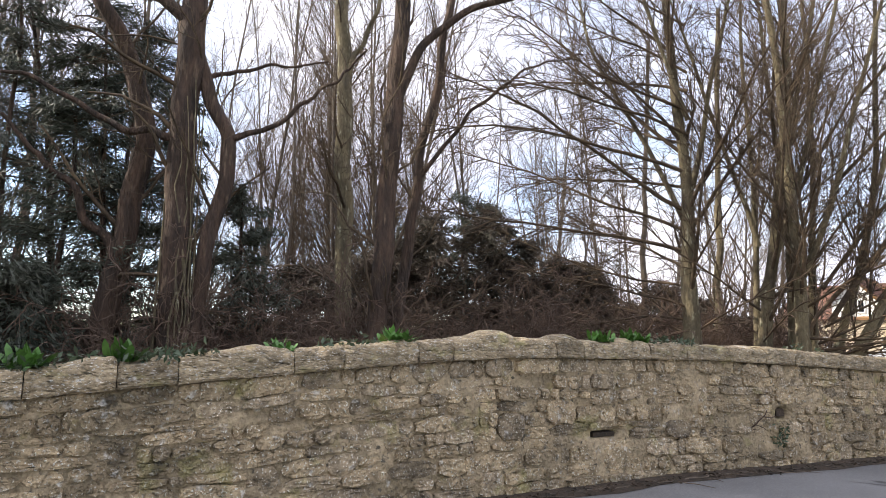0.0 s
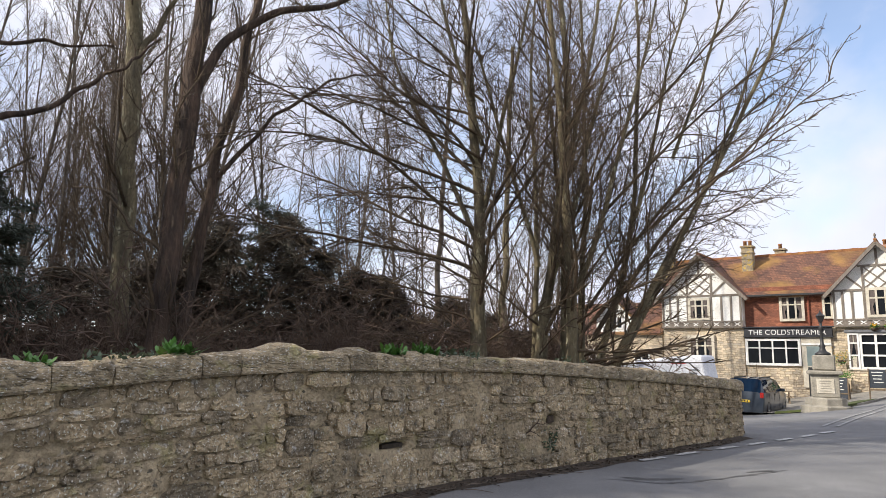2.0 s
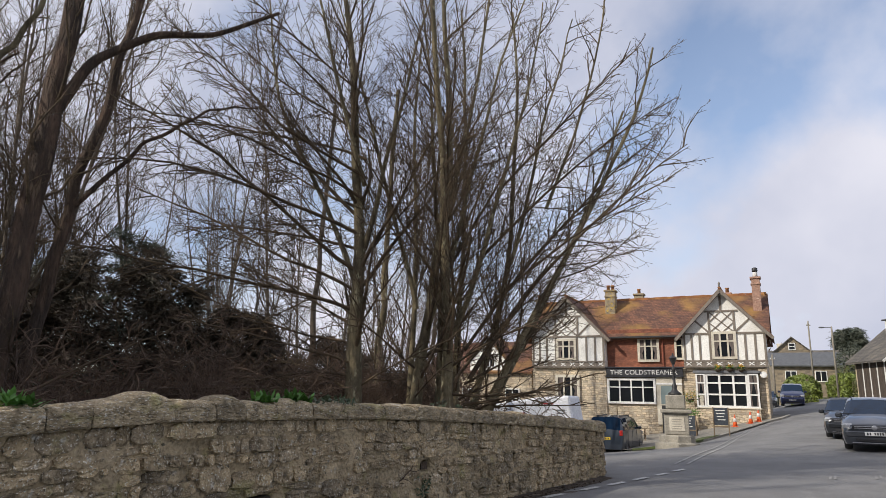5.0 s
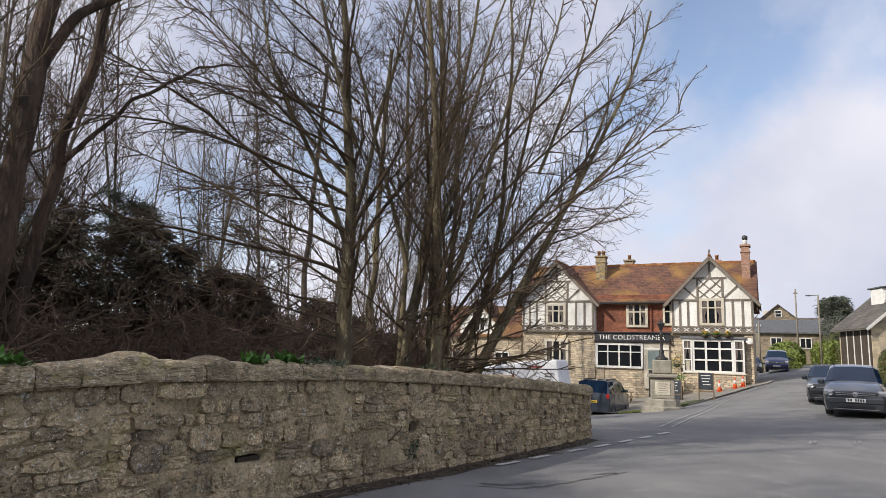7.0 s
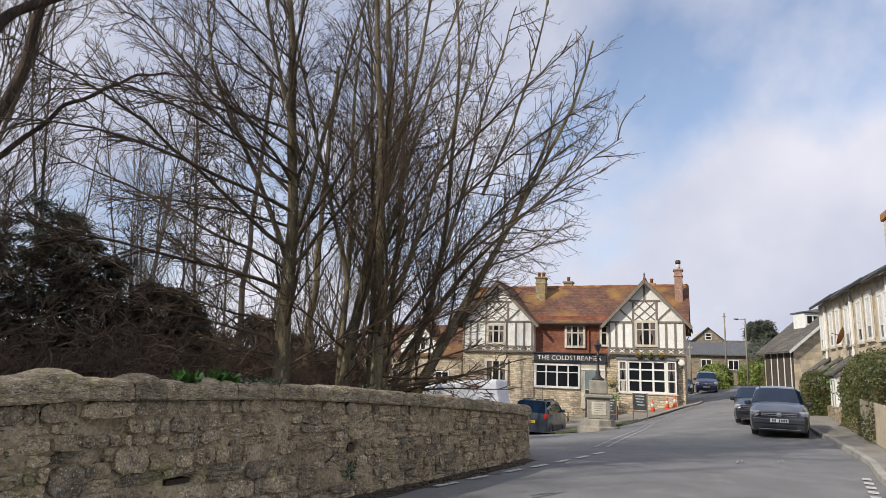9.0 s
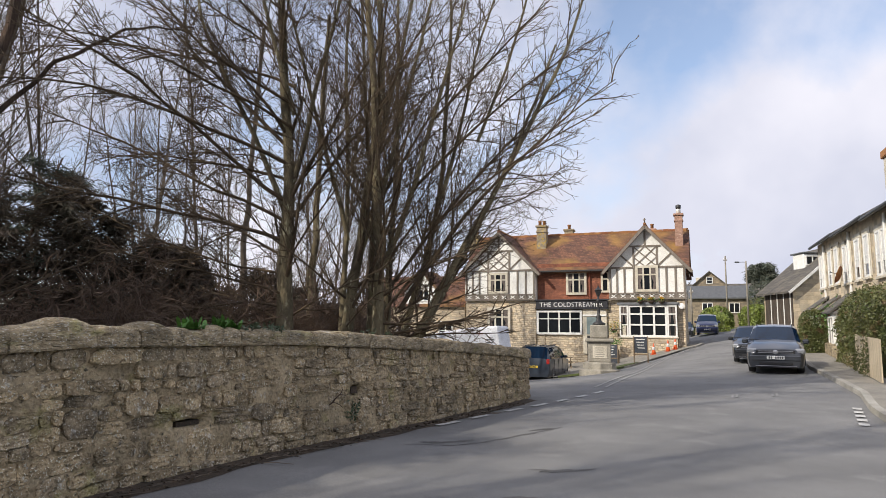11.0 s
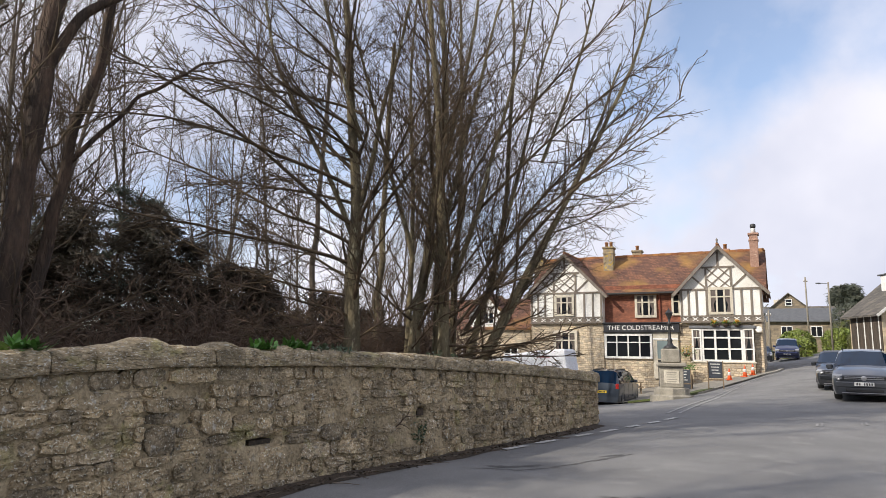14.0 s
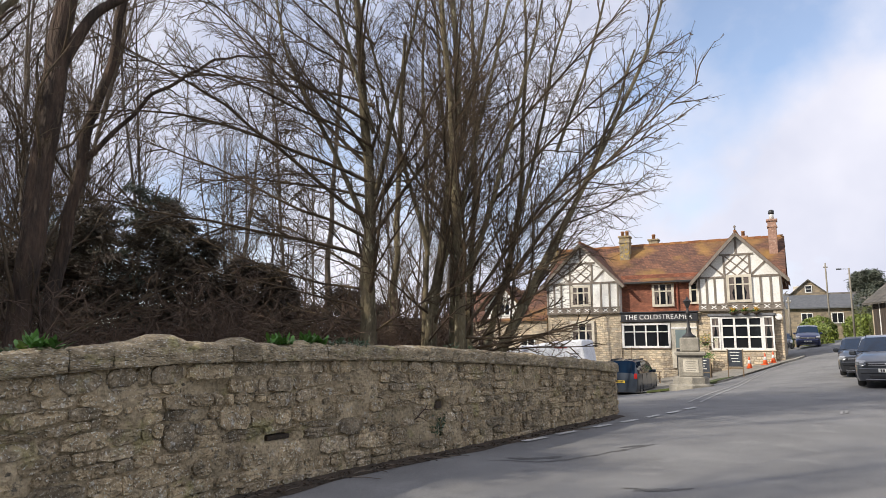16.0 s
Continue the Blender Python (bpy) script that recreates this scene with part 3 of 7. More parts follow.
# ---- trees: limbs as tapered tubes ----
class Tubes:
    def __init__(self):
        self.v, self.f, self.n = [], [], 0

    def add(self, pts, rad, sides, rough=0.0, seed=0.0):
        """One tapered tube; rough: how far its section is ribbed and knobbed."""
        pts = np.asarray(pts, float)
        t = np.gradient(pts, axis=0)
        t /= np.linalg.norm(t, axis=1, keepdims=True) + 1e-9
        ref = np.array([0.31, 0.95, 0.05]) if abs(t[0] @ [0.31, 0.95, 0.05]) < 0.9 else np.array([1.0, 0, 0])
        a = np.cross(t, ref)
        a /= np.linalg.norm(a, axis=1, keepdims=True) + 1e-9
        b = np.cross(t, a)
        ang = np.arange(sides) * 2 * np.pi / sides
        rad = np.asarray(rad, float)[:, None] * np.ones(sides)
        if rough:
            h = np.r_[0, np.cumsum(np.linalg.norm(np.diff(pts, axis=0), axis=1))][:, None]
            rad = rad * (1 + rough * (np.sin(2 * ang + 0.8 * h + seed) + 0.7 * np.sin(5 * ang - 0.5 * h + 2 * seed) + 0.5 * np.sin(9 * ang + 1.3 * h + seed) + 0.6 * np.sin(3.1 * h + 2 * ang + seed)))
        ringv = pts[:, None] + rad[..., None] * (np.cos(ang)[None, :, None] * a[:, None] + np.sin(ang)[None, :, None] * b[:, None])
        self.v.append(ringv.reshape(-1, 3))
        m, k = len(pts), np.arange(sides)
        i = (np.arange(m - 1) * sides)[:, None]
        k2 = (k + 1) % sides
        quad = np.stack([i + k, i + k2, i + sides + k2, i + sides + k], -1).reshape(-1, 4) + self.n
        self.f.append(quad)
        self.n += m * sides

    def add_many(self, curves, r0, r1, sides=3):
        """Many thin tubes at once: curves (n, points, 3)."""
        n, m, _ = curves.shape
        if not n:
            return
        t = np.gradient(curves, axis=1)
        t /= np.linalg.norm(t, axis=2, keepdims=True) + 1e-9
        u = np.cross(t, np.array([0.31, 0.85, 0.42]))
        u /= np.linalg.norm(u, axis=2, keepdims=True) + 1e-9
        w = np.cross(t, u)
        f = np.linspace(0, 1, m)
        r = (r0[:, None] + (r1 - r0)[:, None] * f)[:, :, None, None]
        g = np.arange(sides) * 2 * np.pi / sides
        v = curves[:, :, None] + r * (u[:, :, None] * np.cos(g)[:, None] + w[:, :, None] * np.sin(g)[:, None])
        self.v.append(v.reshape(-1, 3))
        one = np.array([(i * sides + k, i * sides + (k + 1) % sides, (i + 1) * sides + (k + 1) % sides, (i + 1) * sides + k) for i in range(m - 1) for k in range(sides)])
        self.f.append((one[None] + (np.arange(n) * m * sides)[:, None, None]).reshape(-1, 4) + self.n)
        self.n += n * m * sides

    def make(self, name, material, parent, label=""):
        v, f = np.concatenate(self.v), np.concatenate(self.f)
        me = bpy.data.meshes.new(name)
        me.vertices.add(len(v))
        me.vertices.foreach_set("co", v.ravel())
        me.loops.add(f.size)
        me.loops.foreach_set("vertex_index", f.ravel().astype(np.int32))
        me.polygons.add(len(f))
        me.polygons.foreach_set("loop_start", (np.arange(len(f)) * 4).astype(np.int32))
        me.update(calc_edges=True)
        return link(name, me, material, parent, label, True)


def unit(v):
    return v / (np.linalg.norm(v) + 1e-9)


def limb(rg, start, way, length, steps, wander, rise):
    """A wandering line: rise bends it up (or down)."""
    pts, d = [np.array(start, float)], unit(np.array(way, float))
    for _ in range(steps):
        d = unit(d + rg.normal(0, wander, 3) + np.array([0, 0, rise]))
        pts.append(pts[-1] + d * length / steps)
    return np.array(pts)


def along(pts, f):
    k = f * (len(pts) - 1)
    i = min(int(k), len(pts) - 2)
    return pts[i] + (pts[i + 1] - pts[i]) * (k - i), unit(pts[i + 1] - pts[i])


TWIG = 0.0045


def shoots(rg, curves, lengths, radii, per, ratio, angle, rise, wander, first, points, flat):
    """Children of many curves at once, spread along each; flat presses them into level sprays."""
    count = np.maximum(1, np.round(per * lengths * rg.uniform(0.8, 1.2, len(lengths)))).astype(int)
    who = np.repeat(np.arange(len(curves)), count)
    n, m = len(who), curves.shape[1]
    rank = np.arange(n) - np.repeat(np.cumsum(count) - count, count)
    f = np.minimum(first + (1 - first) * (rank + rg.random(n)) / count[who], 0.985)
    k = f * (m - 1)
    i = np.minimum(k.astype(int), m - 2)
    d = curves[who, i + 1] - curves[who, i]
    p = curves[who, i] + d * (k - i)[:, None]
    d /= np.linalg.norm(d, axis=1, keepdims=True) + 1e-9
    q = np.cross(d, rg.normal(0, 1, (n, 3)))
    q[:, 2] *= 1 - flat
    q -= d * np.sum(q * d, axis=1, keepdims=True)
    q /= np.linalg.norm(q, axis=1, keepdims=True) + 1e-9
    an = (angle * rg.uniform(0.6, 1.35, n))[:, None]
    d = d * np.cos(an) + q * np.sin(an)
    ln = lengths[who] * ratio * (1.12 - 0.62 * f) * rg.uniform(0.55, 1.3, n)
    out = [p]
    for _ in range(points - 1):
        d = d + rg.normal(0, wander, (n, 3)) + np.array([0, 0, rise])
        d /= np.linalg.norm(d, axis=1, keepdims=True) + 1e-9
        out.append(out[-1] + d * (ln / (points - 1))[:, None])
    return np.stack(out, 1), ln, radii[who] * (1 - 0.75 * f)


def branch_out(rg, tubes, pts, r0, length, spec, thin=0.42, flat=0.0):
    """Branches, shoots and twigs on a line; spec per level: count per metre, length ratio, angle, rise, wander, sides, first."""
    curves, lengths, radii = np.asarray(pts, float)[None], np.array([float(length)]), np.array([float(r0)])
    for level, (per, ratio, angle, rise, wander, sides, first) in enumerate(spec):
        points = max(3, 8 - 2 * level)
        curves, lengths, radii = shoots(rg, curves, lengths, radii, per, ratio, angle, rise, wander, first, points, flat)
        floor = TWIG * (3.2, 1.8, 1.15, 0.9)[level]
        radii = np.maximum(radii * thin, floor) * rg.uniform(0.85, 1.15, len(radii))
        tubes.add_many(curves, radii, np.maximum(radii * 0.35, TWIG * 0.7), sides)


def tapered(r0, r1, n, flare=0.0):
    f = np.linspace(0, 1, n)
    return r0 + (r1 - r0) * f ** 0.75 + flare * np.exp(-f * n * 0.9)


# ---- the big many-stemmed tree behind the wall ----
rg = np.random.default_rng(5)
tree = thing("bare_tree", "large bare many-stemmed tree with green-grey bark and fine twigs", "tree", "trees behind the wall")
SPEC = [(2.8, 0.47, 0.58, 0.022, 0.09, 5, 0.10), (4.2, 0.50, 0.62, 0.010, 0.11, 3, 0.10), (4.5, 0.53, 0.62, 0.01, 0.13, 3, 0.08), (2.5, 0.62, 0.6, 0.01, 0.12, 3, 0.1)]
SWEEP = [(5.6, 0.42, 0.60, -0.004, 0.09, 4, 0.08), (5.0, 0.50, 0.62, 0.0, 0.12, 3, 0.08), (5.0, 0.54, 0.6, 0.008, 0.14, 3, 0.08), (2.6, 0.62, 0.6, 0.01, 0.12, 3, 0.1)]
crown = Tubes()
STEMS = [  # foot, way, length, foot radius
    ((-2.75, 13.4), (0.0, 0.02, 1.0), 13.5, 0.185),
    ((-1.66, 13.6), (0.05, 0.0, 1.0), 12.5, 0.14),
    ((-1.25, 14.2), (0.12, 0.10, 1.0), 12.0, 0.085),
    ((-0.92, 13.4), (0.05, -0.05, 1.0), 12.0, 0.13),
    ((-0.78, 14.2), (0.24, 0.12, 1.0), 11.5, 0.09),
    ((-0.62, 13.7), (0.44, 0.05, 1.0), 10.5, 0.095),
    ((-0.70, 13.9), (0.56, -0.05, 1.0), 9.0, 0.08),
    ((-0.95, 14.7), (0.16, 0.25, 1.0), 11.5, 0.09),
    ((-1.85, 14.6), (0.0, 0.25, 1.0), 11.5, 0.08),
]
for n_stem, ((fx, fy), way, ln, r) in enumerate(STEMS):
    pts = limb(rg, (fx, fy, 0.35), way, ln, 16, 0.045, 0.03)
    tb = Tubes()
    tb.add(pts, tapered(r, 0.025, 17, 0.05), 12, 0.035, n_stem * 1.7)
    tb.make("trunk", M_BARK, tree, "slender grey-green stem with pale lichen")
    branch_out(rg, crown, pts, r * 0.9, ln * 0.55, SPEC, 0.36)
# forks: second stems that part from the first ones
for (fx, fy, fz), way, ln, r in (((-2.74, 13.4, 3.6), (-0.36, 0.0, 1.0), 8.5, 0.07), ((-2.72, 13.4, 4.6), (0.30, 0.1, 1.0), 7.5, 0.065), ((-1.6, 13.6, 2.4), (0.28, -0.1, 1.0), 9.0, 0.075), ((-1.6, 13.6, 3.4), (-0.22, -0.1, 1.0), 8.0, 0.06),
                                 ((-0.88, 13.4, 2.8), (0.34, 0.0, 1.0), 8.0, 0.07), ((-0.9, 13.4, 3.2), (-0.18, 0.0, 1.0), 8.5, 0.065), ((-2.75, 13.4, 6.0), (-0.30, -0.3, 1.0), 6.5, 0.055),
                                 ((0.35, 13.7, 4.4), (0.34, 0.1, 1.0), 6.5, 0.05), ((1.1, 13.75, 5.6), (0.40, -0.1, 1.0), 5.0, 0.04)):
    pts = limb(rg, (fx, fy, fz), way, ln, 12, 0.05, 0.035)
    tb = Tubes()
    tb.add(pts, tapered(r, 0.014, 13), 8, 0.03, fz)
    tb.make("fork", M_BARK, tree)
    branch_out(rg, crown, pts, r * 0.8, ln * 0.6, SPEC, 0.36)
# long low limbs that sweep out
LOW_LIMBS = [
    ((-2.75, 13.4, 4.1), (-0.95, -0.1, 0.42), 6.8, 0.055, 0.0), ((-2.75, 13.4, 3.3), (-0.9, -0.35, 0.30), 6.0, 0.05, 0.0), ((-2.75, 13.4, 5.2), (-0.85, 0.1, 0.75), 6.5, 0.05, 0.0),
    ((-2.75, 13.4, 4.6), (-0.9, 0.3, 0.2), 5.2, 0.04, 0.015), ((-2.75, 13.4, 6.2), (-0.8, -0.3, 0.6), 5.5, 0.04, 0.0), ((-2.75, 13.4, 3.7), (-0.85, 0.1, 0.55), 6.2, 0.045, -0.02),
    ((-2.7, 13.4, 2.6), (-0.9, 0.2, 0.15), 4.5, 0.035, 0.01), ((-2.7, 13.4, 2.2), (-0.8, -0.5, 0.35), 3.8, 0.03, -0.02), ((-2.7, 13.4, 2.9), (-0.9, 0.5, 0.5), 5.0, 0.04, -0.03),
    ((-2.75, 13.4, 7.0), (-0.9, 0.0, 0.7), 5.0, 0.035, 0.0), ((-2.75, 13.4, 5.7), (-0.7, -0.6, 0.5), 5.0, 0.04, -0.01), ((-2.75, 13.4, 3.0), (0.5, -0.7, 0.5), 3.5, 0.03, -0.02),
    ((-2.75, 13.4, 2.0), (-0.9, -0.2, 0.22), 4.2, 0.03, -0.01), ((-2.75, 13.4, 4.9), (-0.9, -0.25, 0.5), 6.4, 0.05, -0.03), ((-2.75, 13.4, 6.6), (-0.9, 0.2, 0.45), 5.6, 0.04, -0.01), ((-2.75, 13.4, 5.5), (-0.8, 0.5, 0.4), 5.5, 0.04, 0.0), ((-2.75, 13.4, 1.7), (-0.7, 0.5, 0.3), 3.6, 0.03, -0.01), ((-2.75, 13.4, 1.5), (-0.8, -0.5, 0.15), 2.8, 0.025, 0.0),
    ((-2.7, 13.4, 1.8), (0.7, -0.4, 0.5), 2.6, 0.025, -0.02), ((-1.6, 13.6, 1.6), (0.3, -0.8, 0.4), 2.2, 0.025, -0.02), ((-0.9, 13.4, 2.2), (0.6, -0.5, 0.4), 3.2, 0.03, -0.03), ((-0.8, 13.6, 1.3), (0.9, 0.1, 0.3), 2.4, 0.03, -0.02), ((-0.7, 13.5, 1.6), (0.85, -0.3, 0.45), 2.3, 0.03, -0.03),
    ((-2.7, 13.4, 4.4), (0.6, -0.6, 0.6), 3.8, 0.03, 0.0), ((-1.6, 13.6, 2.2), (-0.7, -0.5, 0.5), 3.5, 0.03, -0.02), ((-2.75, 13.4, 8.0), (-0.8, -0.2, 0.8), 4.5, 0.03, 0.0),
    ((-0.5, 13.6, 2.0), (0.52, -0.05, 0.85), 6.9, 0.06, -0.058), ((-0.3, 13.6, 3.0), (0.55, 0.1, 0.85), 6.4, 0.05, -0.045),
    ((-0.2, 13.7, 4.6), (0.7, 0.0, 0.75), 5.4, 0.045, -0.035), ((0.1, 13.7, 6.0), (0.75, -0.1, 0.75), 4.6, 0.04, -0.02), ((-0.6, 13.8, 2.6), (0.5, 0.3, 0.85), 6.2, 0.045, -0.048), ((0.0, 13.6, 3.6), (0.65, -0.3, 0.6), 4.6, 0.04, -0.03),
    ((-0.6, 13.4, 1.5), (0.95, -0.2, 0.20), 2.9, 0.035, 0.0), ((-0.6, 13.9, 1.4), (0.9, 0.2, 0.06), 2.7, 0.03, 0.0), ((-0.6, 13.7, 1.9), (0.9, 0.0, 0.5), 2.8, 0.03, 0.0), ((-0.9, 13.4, 1.7), (0.8, -0.3, -0.05), 2.6, 0.03, 0.02)]
for start, way, ln, r, bend in LOW_LIMBS:
    pts = limb(rg, start, way, ln * (0.93 if way[0] > 0 else 1.0), 11, 0.022 if way[0] > 0 else 0.075, bend - (0.0 if way[0] > 0 else 0.022))
    crown.add(pts, np.linspace(r * 0.85, 0.008, 12), 6)
    branch_out(rg, crown, pts, r * 0.7, ln * 0.62, SWEEP, 0.36, 0.2)
tagged(crown.make("crown", M_TWIG, tree, "dense fan of bare brown twigs"), kind="stuff")


# ---- the inn ----
def masonry(name, c1, c2, mortar, bw, bh, gap=0.02, rough=0.88, bump=0.5, squash=1.0):
    """Coursed work by a brick pattern in the face's own plane, with stains over it."""
    m = surf(name, c1, c2, 1.3, rough, 0.3, fine=25)
    n, l = m.node_tree.nodes, m.node_tree.links
    b = n["Principled BSDF"]
    co, sep, add, com = n.new("ShaderNodeTexCoord"), n.new("ShaderNodeSeparateXYZ"), n.new("ShaderNodeMath"), n.new("ShaderNodeCombineXYZ")
    l.new(co.outputs["Object"], sep.inputs[0])
    l.new(sep.outputs["X"], add.inputs[0])
    l.new(sep.outputs["Y"], add.inputs[1])
    l.new(add.outputs[0], com.inputs["X"])
    l.new(sep.outputs["Z"], com.inputs["Y"])
    wob, wm = n.new("ShaderNodeTexNoise"), n.new("ShaderNodeMixRGB")
    wob.inputs["Scale"].default_value = 2.0
    wm.blend_type, wm.inputs["Fac"].default_value = "ADD", 0.1 * squash
    l.new(co.outputs["Object"], wob.inputs["Vector"])
    l.new(com.outputs[0], wm.inputs["Color1"])
    l.new(wob.outputs["Color"], wm.inputs["Color2"])
    br = n.new("ShaderNodeTexBrick")
    br.offset, br.squash, br.squash_frequency = 0.45, 1.5 if squash else 1.0, 3
    for key, v in (("Scale", 1.0), ("Mortar Size", gap), ("Brick Width", bw), ("Row Height", bh), ("Mortar Smooth", 0.4), ("Bias", 0.0)):
        br.inputs[key].default_value = v
    br.inputs["Color1"].default_value, br.inputs["Color2"].default_value = (1.25, 1.22, 1.15, 1), (0.68, 0.7, 0.74, 1)
    br.inputs["Mortar"].default_value = (*mortar, 1)
    l.new(wm.outputs[0], br.inputs["Vector"])
    old = b.inputs["Base Color"].links[0].from_socket
    mul = n.new("ShaderNodeMixRGB")
    mul.blend_type, mul.inputs["Fac"].default_value = "MULTIPLY", 1.0
    l.new(old, mul.inputs["Color1"])
    l.new(br.outputs["Color"], mul.inputs["Color2"])
    l.new(mul.outputs[0], b.inputs["Base Color"])
    bp = n.new("ShaderNodeBump")
    bp.invert = True
    bp.inputs["Strength"].default_value, bp.inputs["Distance"].default_value = bump, 0.03
    l.new(br.outputs["Fac"], bp.inputs["Height"])
    l.new(b.inputs["Normal"].links[0].from_socket, bp.inputs["Normal"])
    l.new(bp.outputs["Normal"], b.inputs["Normal"])
    return m


M_INNSTONE = masonry("inn_rubble", (0.66, 0.56, 0.42), (0.46, 0.38, 0.28), (0.66, 0.62, 0.56), 0.30, 0.155, 0.02, bump=0.9, squash=2.6)
M_INNBRICK = masonry("inn_tile_hanging", (0.31, 0.118, 0.07), (0.21, 0.082, 0.052), (0.6, 0.55, 0.5), 0.2, 0.085, 0.01, squash=0.0)
M_TERRACE = masonry("terrace_granite", (0.58, 0.49, 0.36), (0.44, 0.36, 0.26), (0.95, 0.93, 0.9), 0.5, 0.28, 0.02)
M_ROOF = masonry("clay_roof", (0.185, 0.088, 0.055), (0.115, 0.060, 0.044), (0.45, 0.4, 0.4), 0.2, 0.14, 0.012, squash=0.0)
rn, rl = M_ROOF.node_tree.nodes, M_ROOF.node_tree.links
lich, lr, lm = rn.new("ShaderNodeTexNoise"), rn.new("ShaderNodeMapRange"), rn.new("ShaderNodeMixRGB")
lco = rn.new("ShaderNodeTexCoord")
lich.inputs["Scale"].default_value, lich.inputs["Detail"].default_value = 0.45, 8.0
lr.inputs["From Min"].default_value, lr.inputs["From Max"].default_value, lr.inputs["To Max"].default_value = 0.54, 0.72, 0.7
lm.inputs["Color2"].default_value = (0.33, 0.185, 0.045, 1)
rl.new(lco.outputs["Object"], lich.inputs["Vector"])
rl.new(lich.outputs["Fac"], lr.inputs["Value"])
rl.new(lr.outputs["Result"], lm.inputs["Fac"])
roof_b = rn["Principled BSDF"]
rl.new(roof_b.inputs["Base Color"].links[0].from_socket, lm.inputs["Color1"])
rl.new(lm.outputs[0], roof_b.inputs["Base Color"])
M_SLATES = masonry("slate_courses", (0.135, 0.122, 0.108), (0.095, 0.088, 0.08), (0.5, 0.5, 0.5), 0.35, 0.22, 0.012, 0.92, squash=0.0)


def window(parent, at, w, h, cols, cuts, frame_mat=None, bar_w=0.07, depth=0.10, curtain=False, surround=0.0, name="window", pale=()):
    """A window in its own plane: x right, z up, y inwards. cuts: heights of its cross bars, as fractions."""
    frame_mat = frame_mat or M_WHITE
    e, bw = surround, bar_w
    vs = []
    for y in (-depth, 0.02):
        vs += [(x, y, z) for x, z in ((-e, -e), (w + e, -e), (w + e, h + e), (-e, h + e), (bw, bw), (w - bw, bw), (w - bw, h - bw), (bw, h - bw))]
    fs = []
    for i in range(4):
        j = (i + 1) % 4
        fs += [(i, j, 4 + j, 4 + i), (8 + j, 8 + i, 12 + i, 12 + j), (j, i, 8 + i, 8 + j), (4 + i, 4 + j, 12 + j, 12 + i)]
    ob = raw(name, vs, fs, frame_mat, parent)
    ob.matrix_local = at
    for k in range(1, cols):
        x = w * k / cols
        box("mullion", (x - bw / 2, x + bw / 2), (-depth + 0.006, 0.02), (bw - 0.01, h - bw + 0.01), frame_mat, ob)
    for c in cuts:
        box("transom", (bw - 0.01, w - bw + 0.01), (-depth + 0.012, 0.015), (h * c - bw * 0.4, h * c + bw * 0.4), frame_mat, ob)
    zs = [0.0, *cuts, 1.0]
    for k in range(cols):
        for j in range(len(zs) - 1):
            pane = box("pane", (w * k / cols + 0.01, w * (k + 1) / cols - 0.01), (-depth * 0.3, -depth * 0.3 + 0.012), (h * zs[j] + 0.01, h * zs[j + 1] - 0.01), M_GLASS, ob)
            pane.rotation_euler = (radians(0.4 * math.sin(3.1 * k + 1.7 * j)), 0, radians(0.5 * math.cos(2.3 * k + j)))
    if curtain:
        y = -depth * 0.3 - 0.006
        for sx, a in ((1, bar_w), (-1, w - bar_w)):
            q = w * 0.30
            prism("curtain", [(a, bar_w), (a + sx * q * 0.55, bar_w), (a + sx * q * 0.35, h * 0.35), (a + sx * q, h * 0.8 - bar_w), (a + sx * q, h - bar_w), (a, h - bar_w)], (y - 0.02, y), M_CURTAIN, ob)
    return ob


INN = Matrix(((0.921, 0.390, 0, 17.88), (-0.390, 0.921, 0, 45.0), (0, 0, 1, 0), (0, 0, 0, 1)))
inn = thing("inn", "old two-storey inn with half-timbered gables, red brick and mossy tiled roof", "pub", at=INN)
WALL_Z = -1.6
box("stone_wall", (-10.45, -0.02), (0.12, 8.0), (WALL_Z, 3.84), M_INNSTONE, inn, label="honey-coloured rubble stone lower walls")
box("stone_wall", (-15.95, -10.452), (0.0, 8.0), (WALL_Z, 3.84), M_INNSTONE, inn)
box("brick_wall", (-10.44, -5.08), (0.55, 7.9), (3.845, 6.6), M_INNBRICK, inn, label="red brick upper wall")
box("side_wall", (-15.9, -0.05), (0.60, 7.95), (3.846, 6.05), M_INNSTONE, inn)


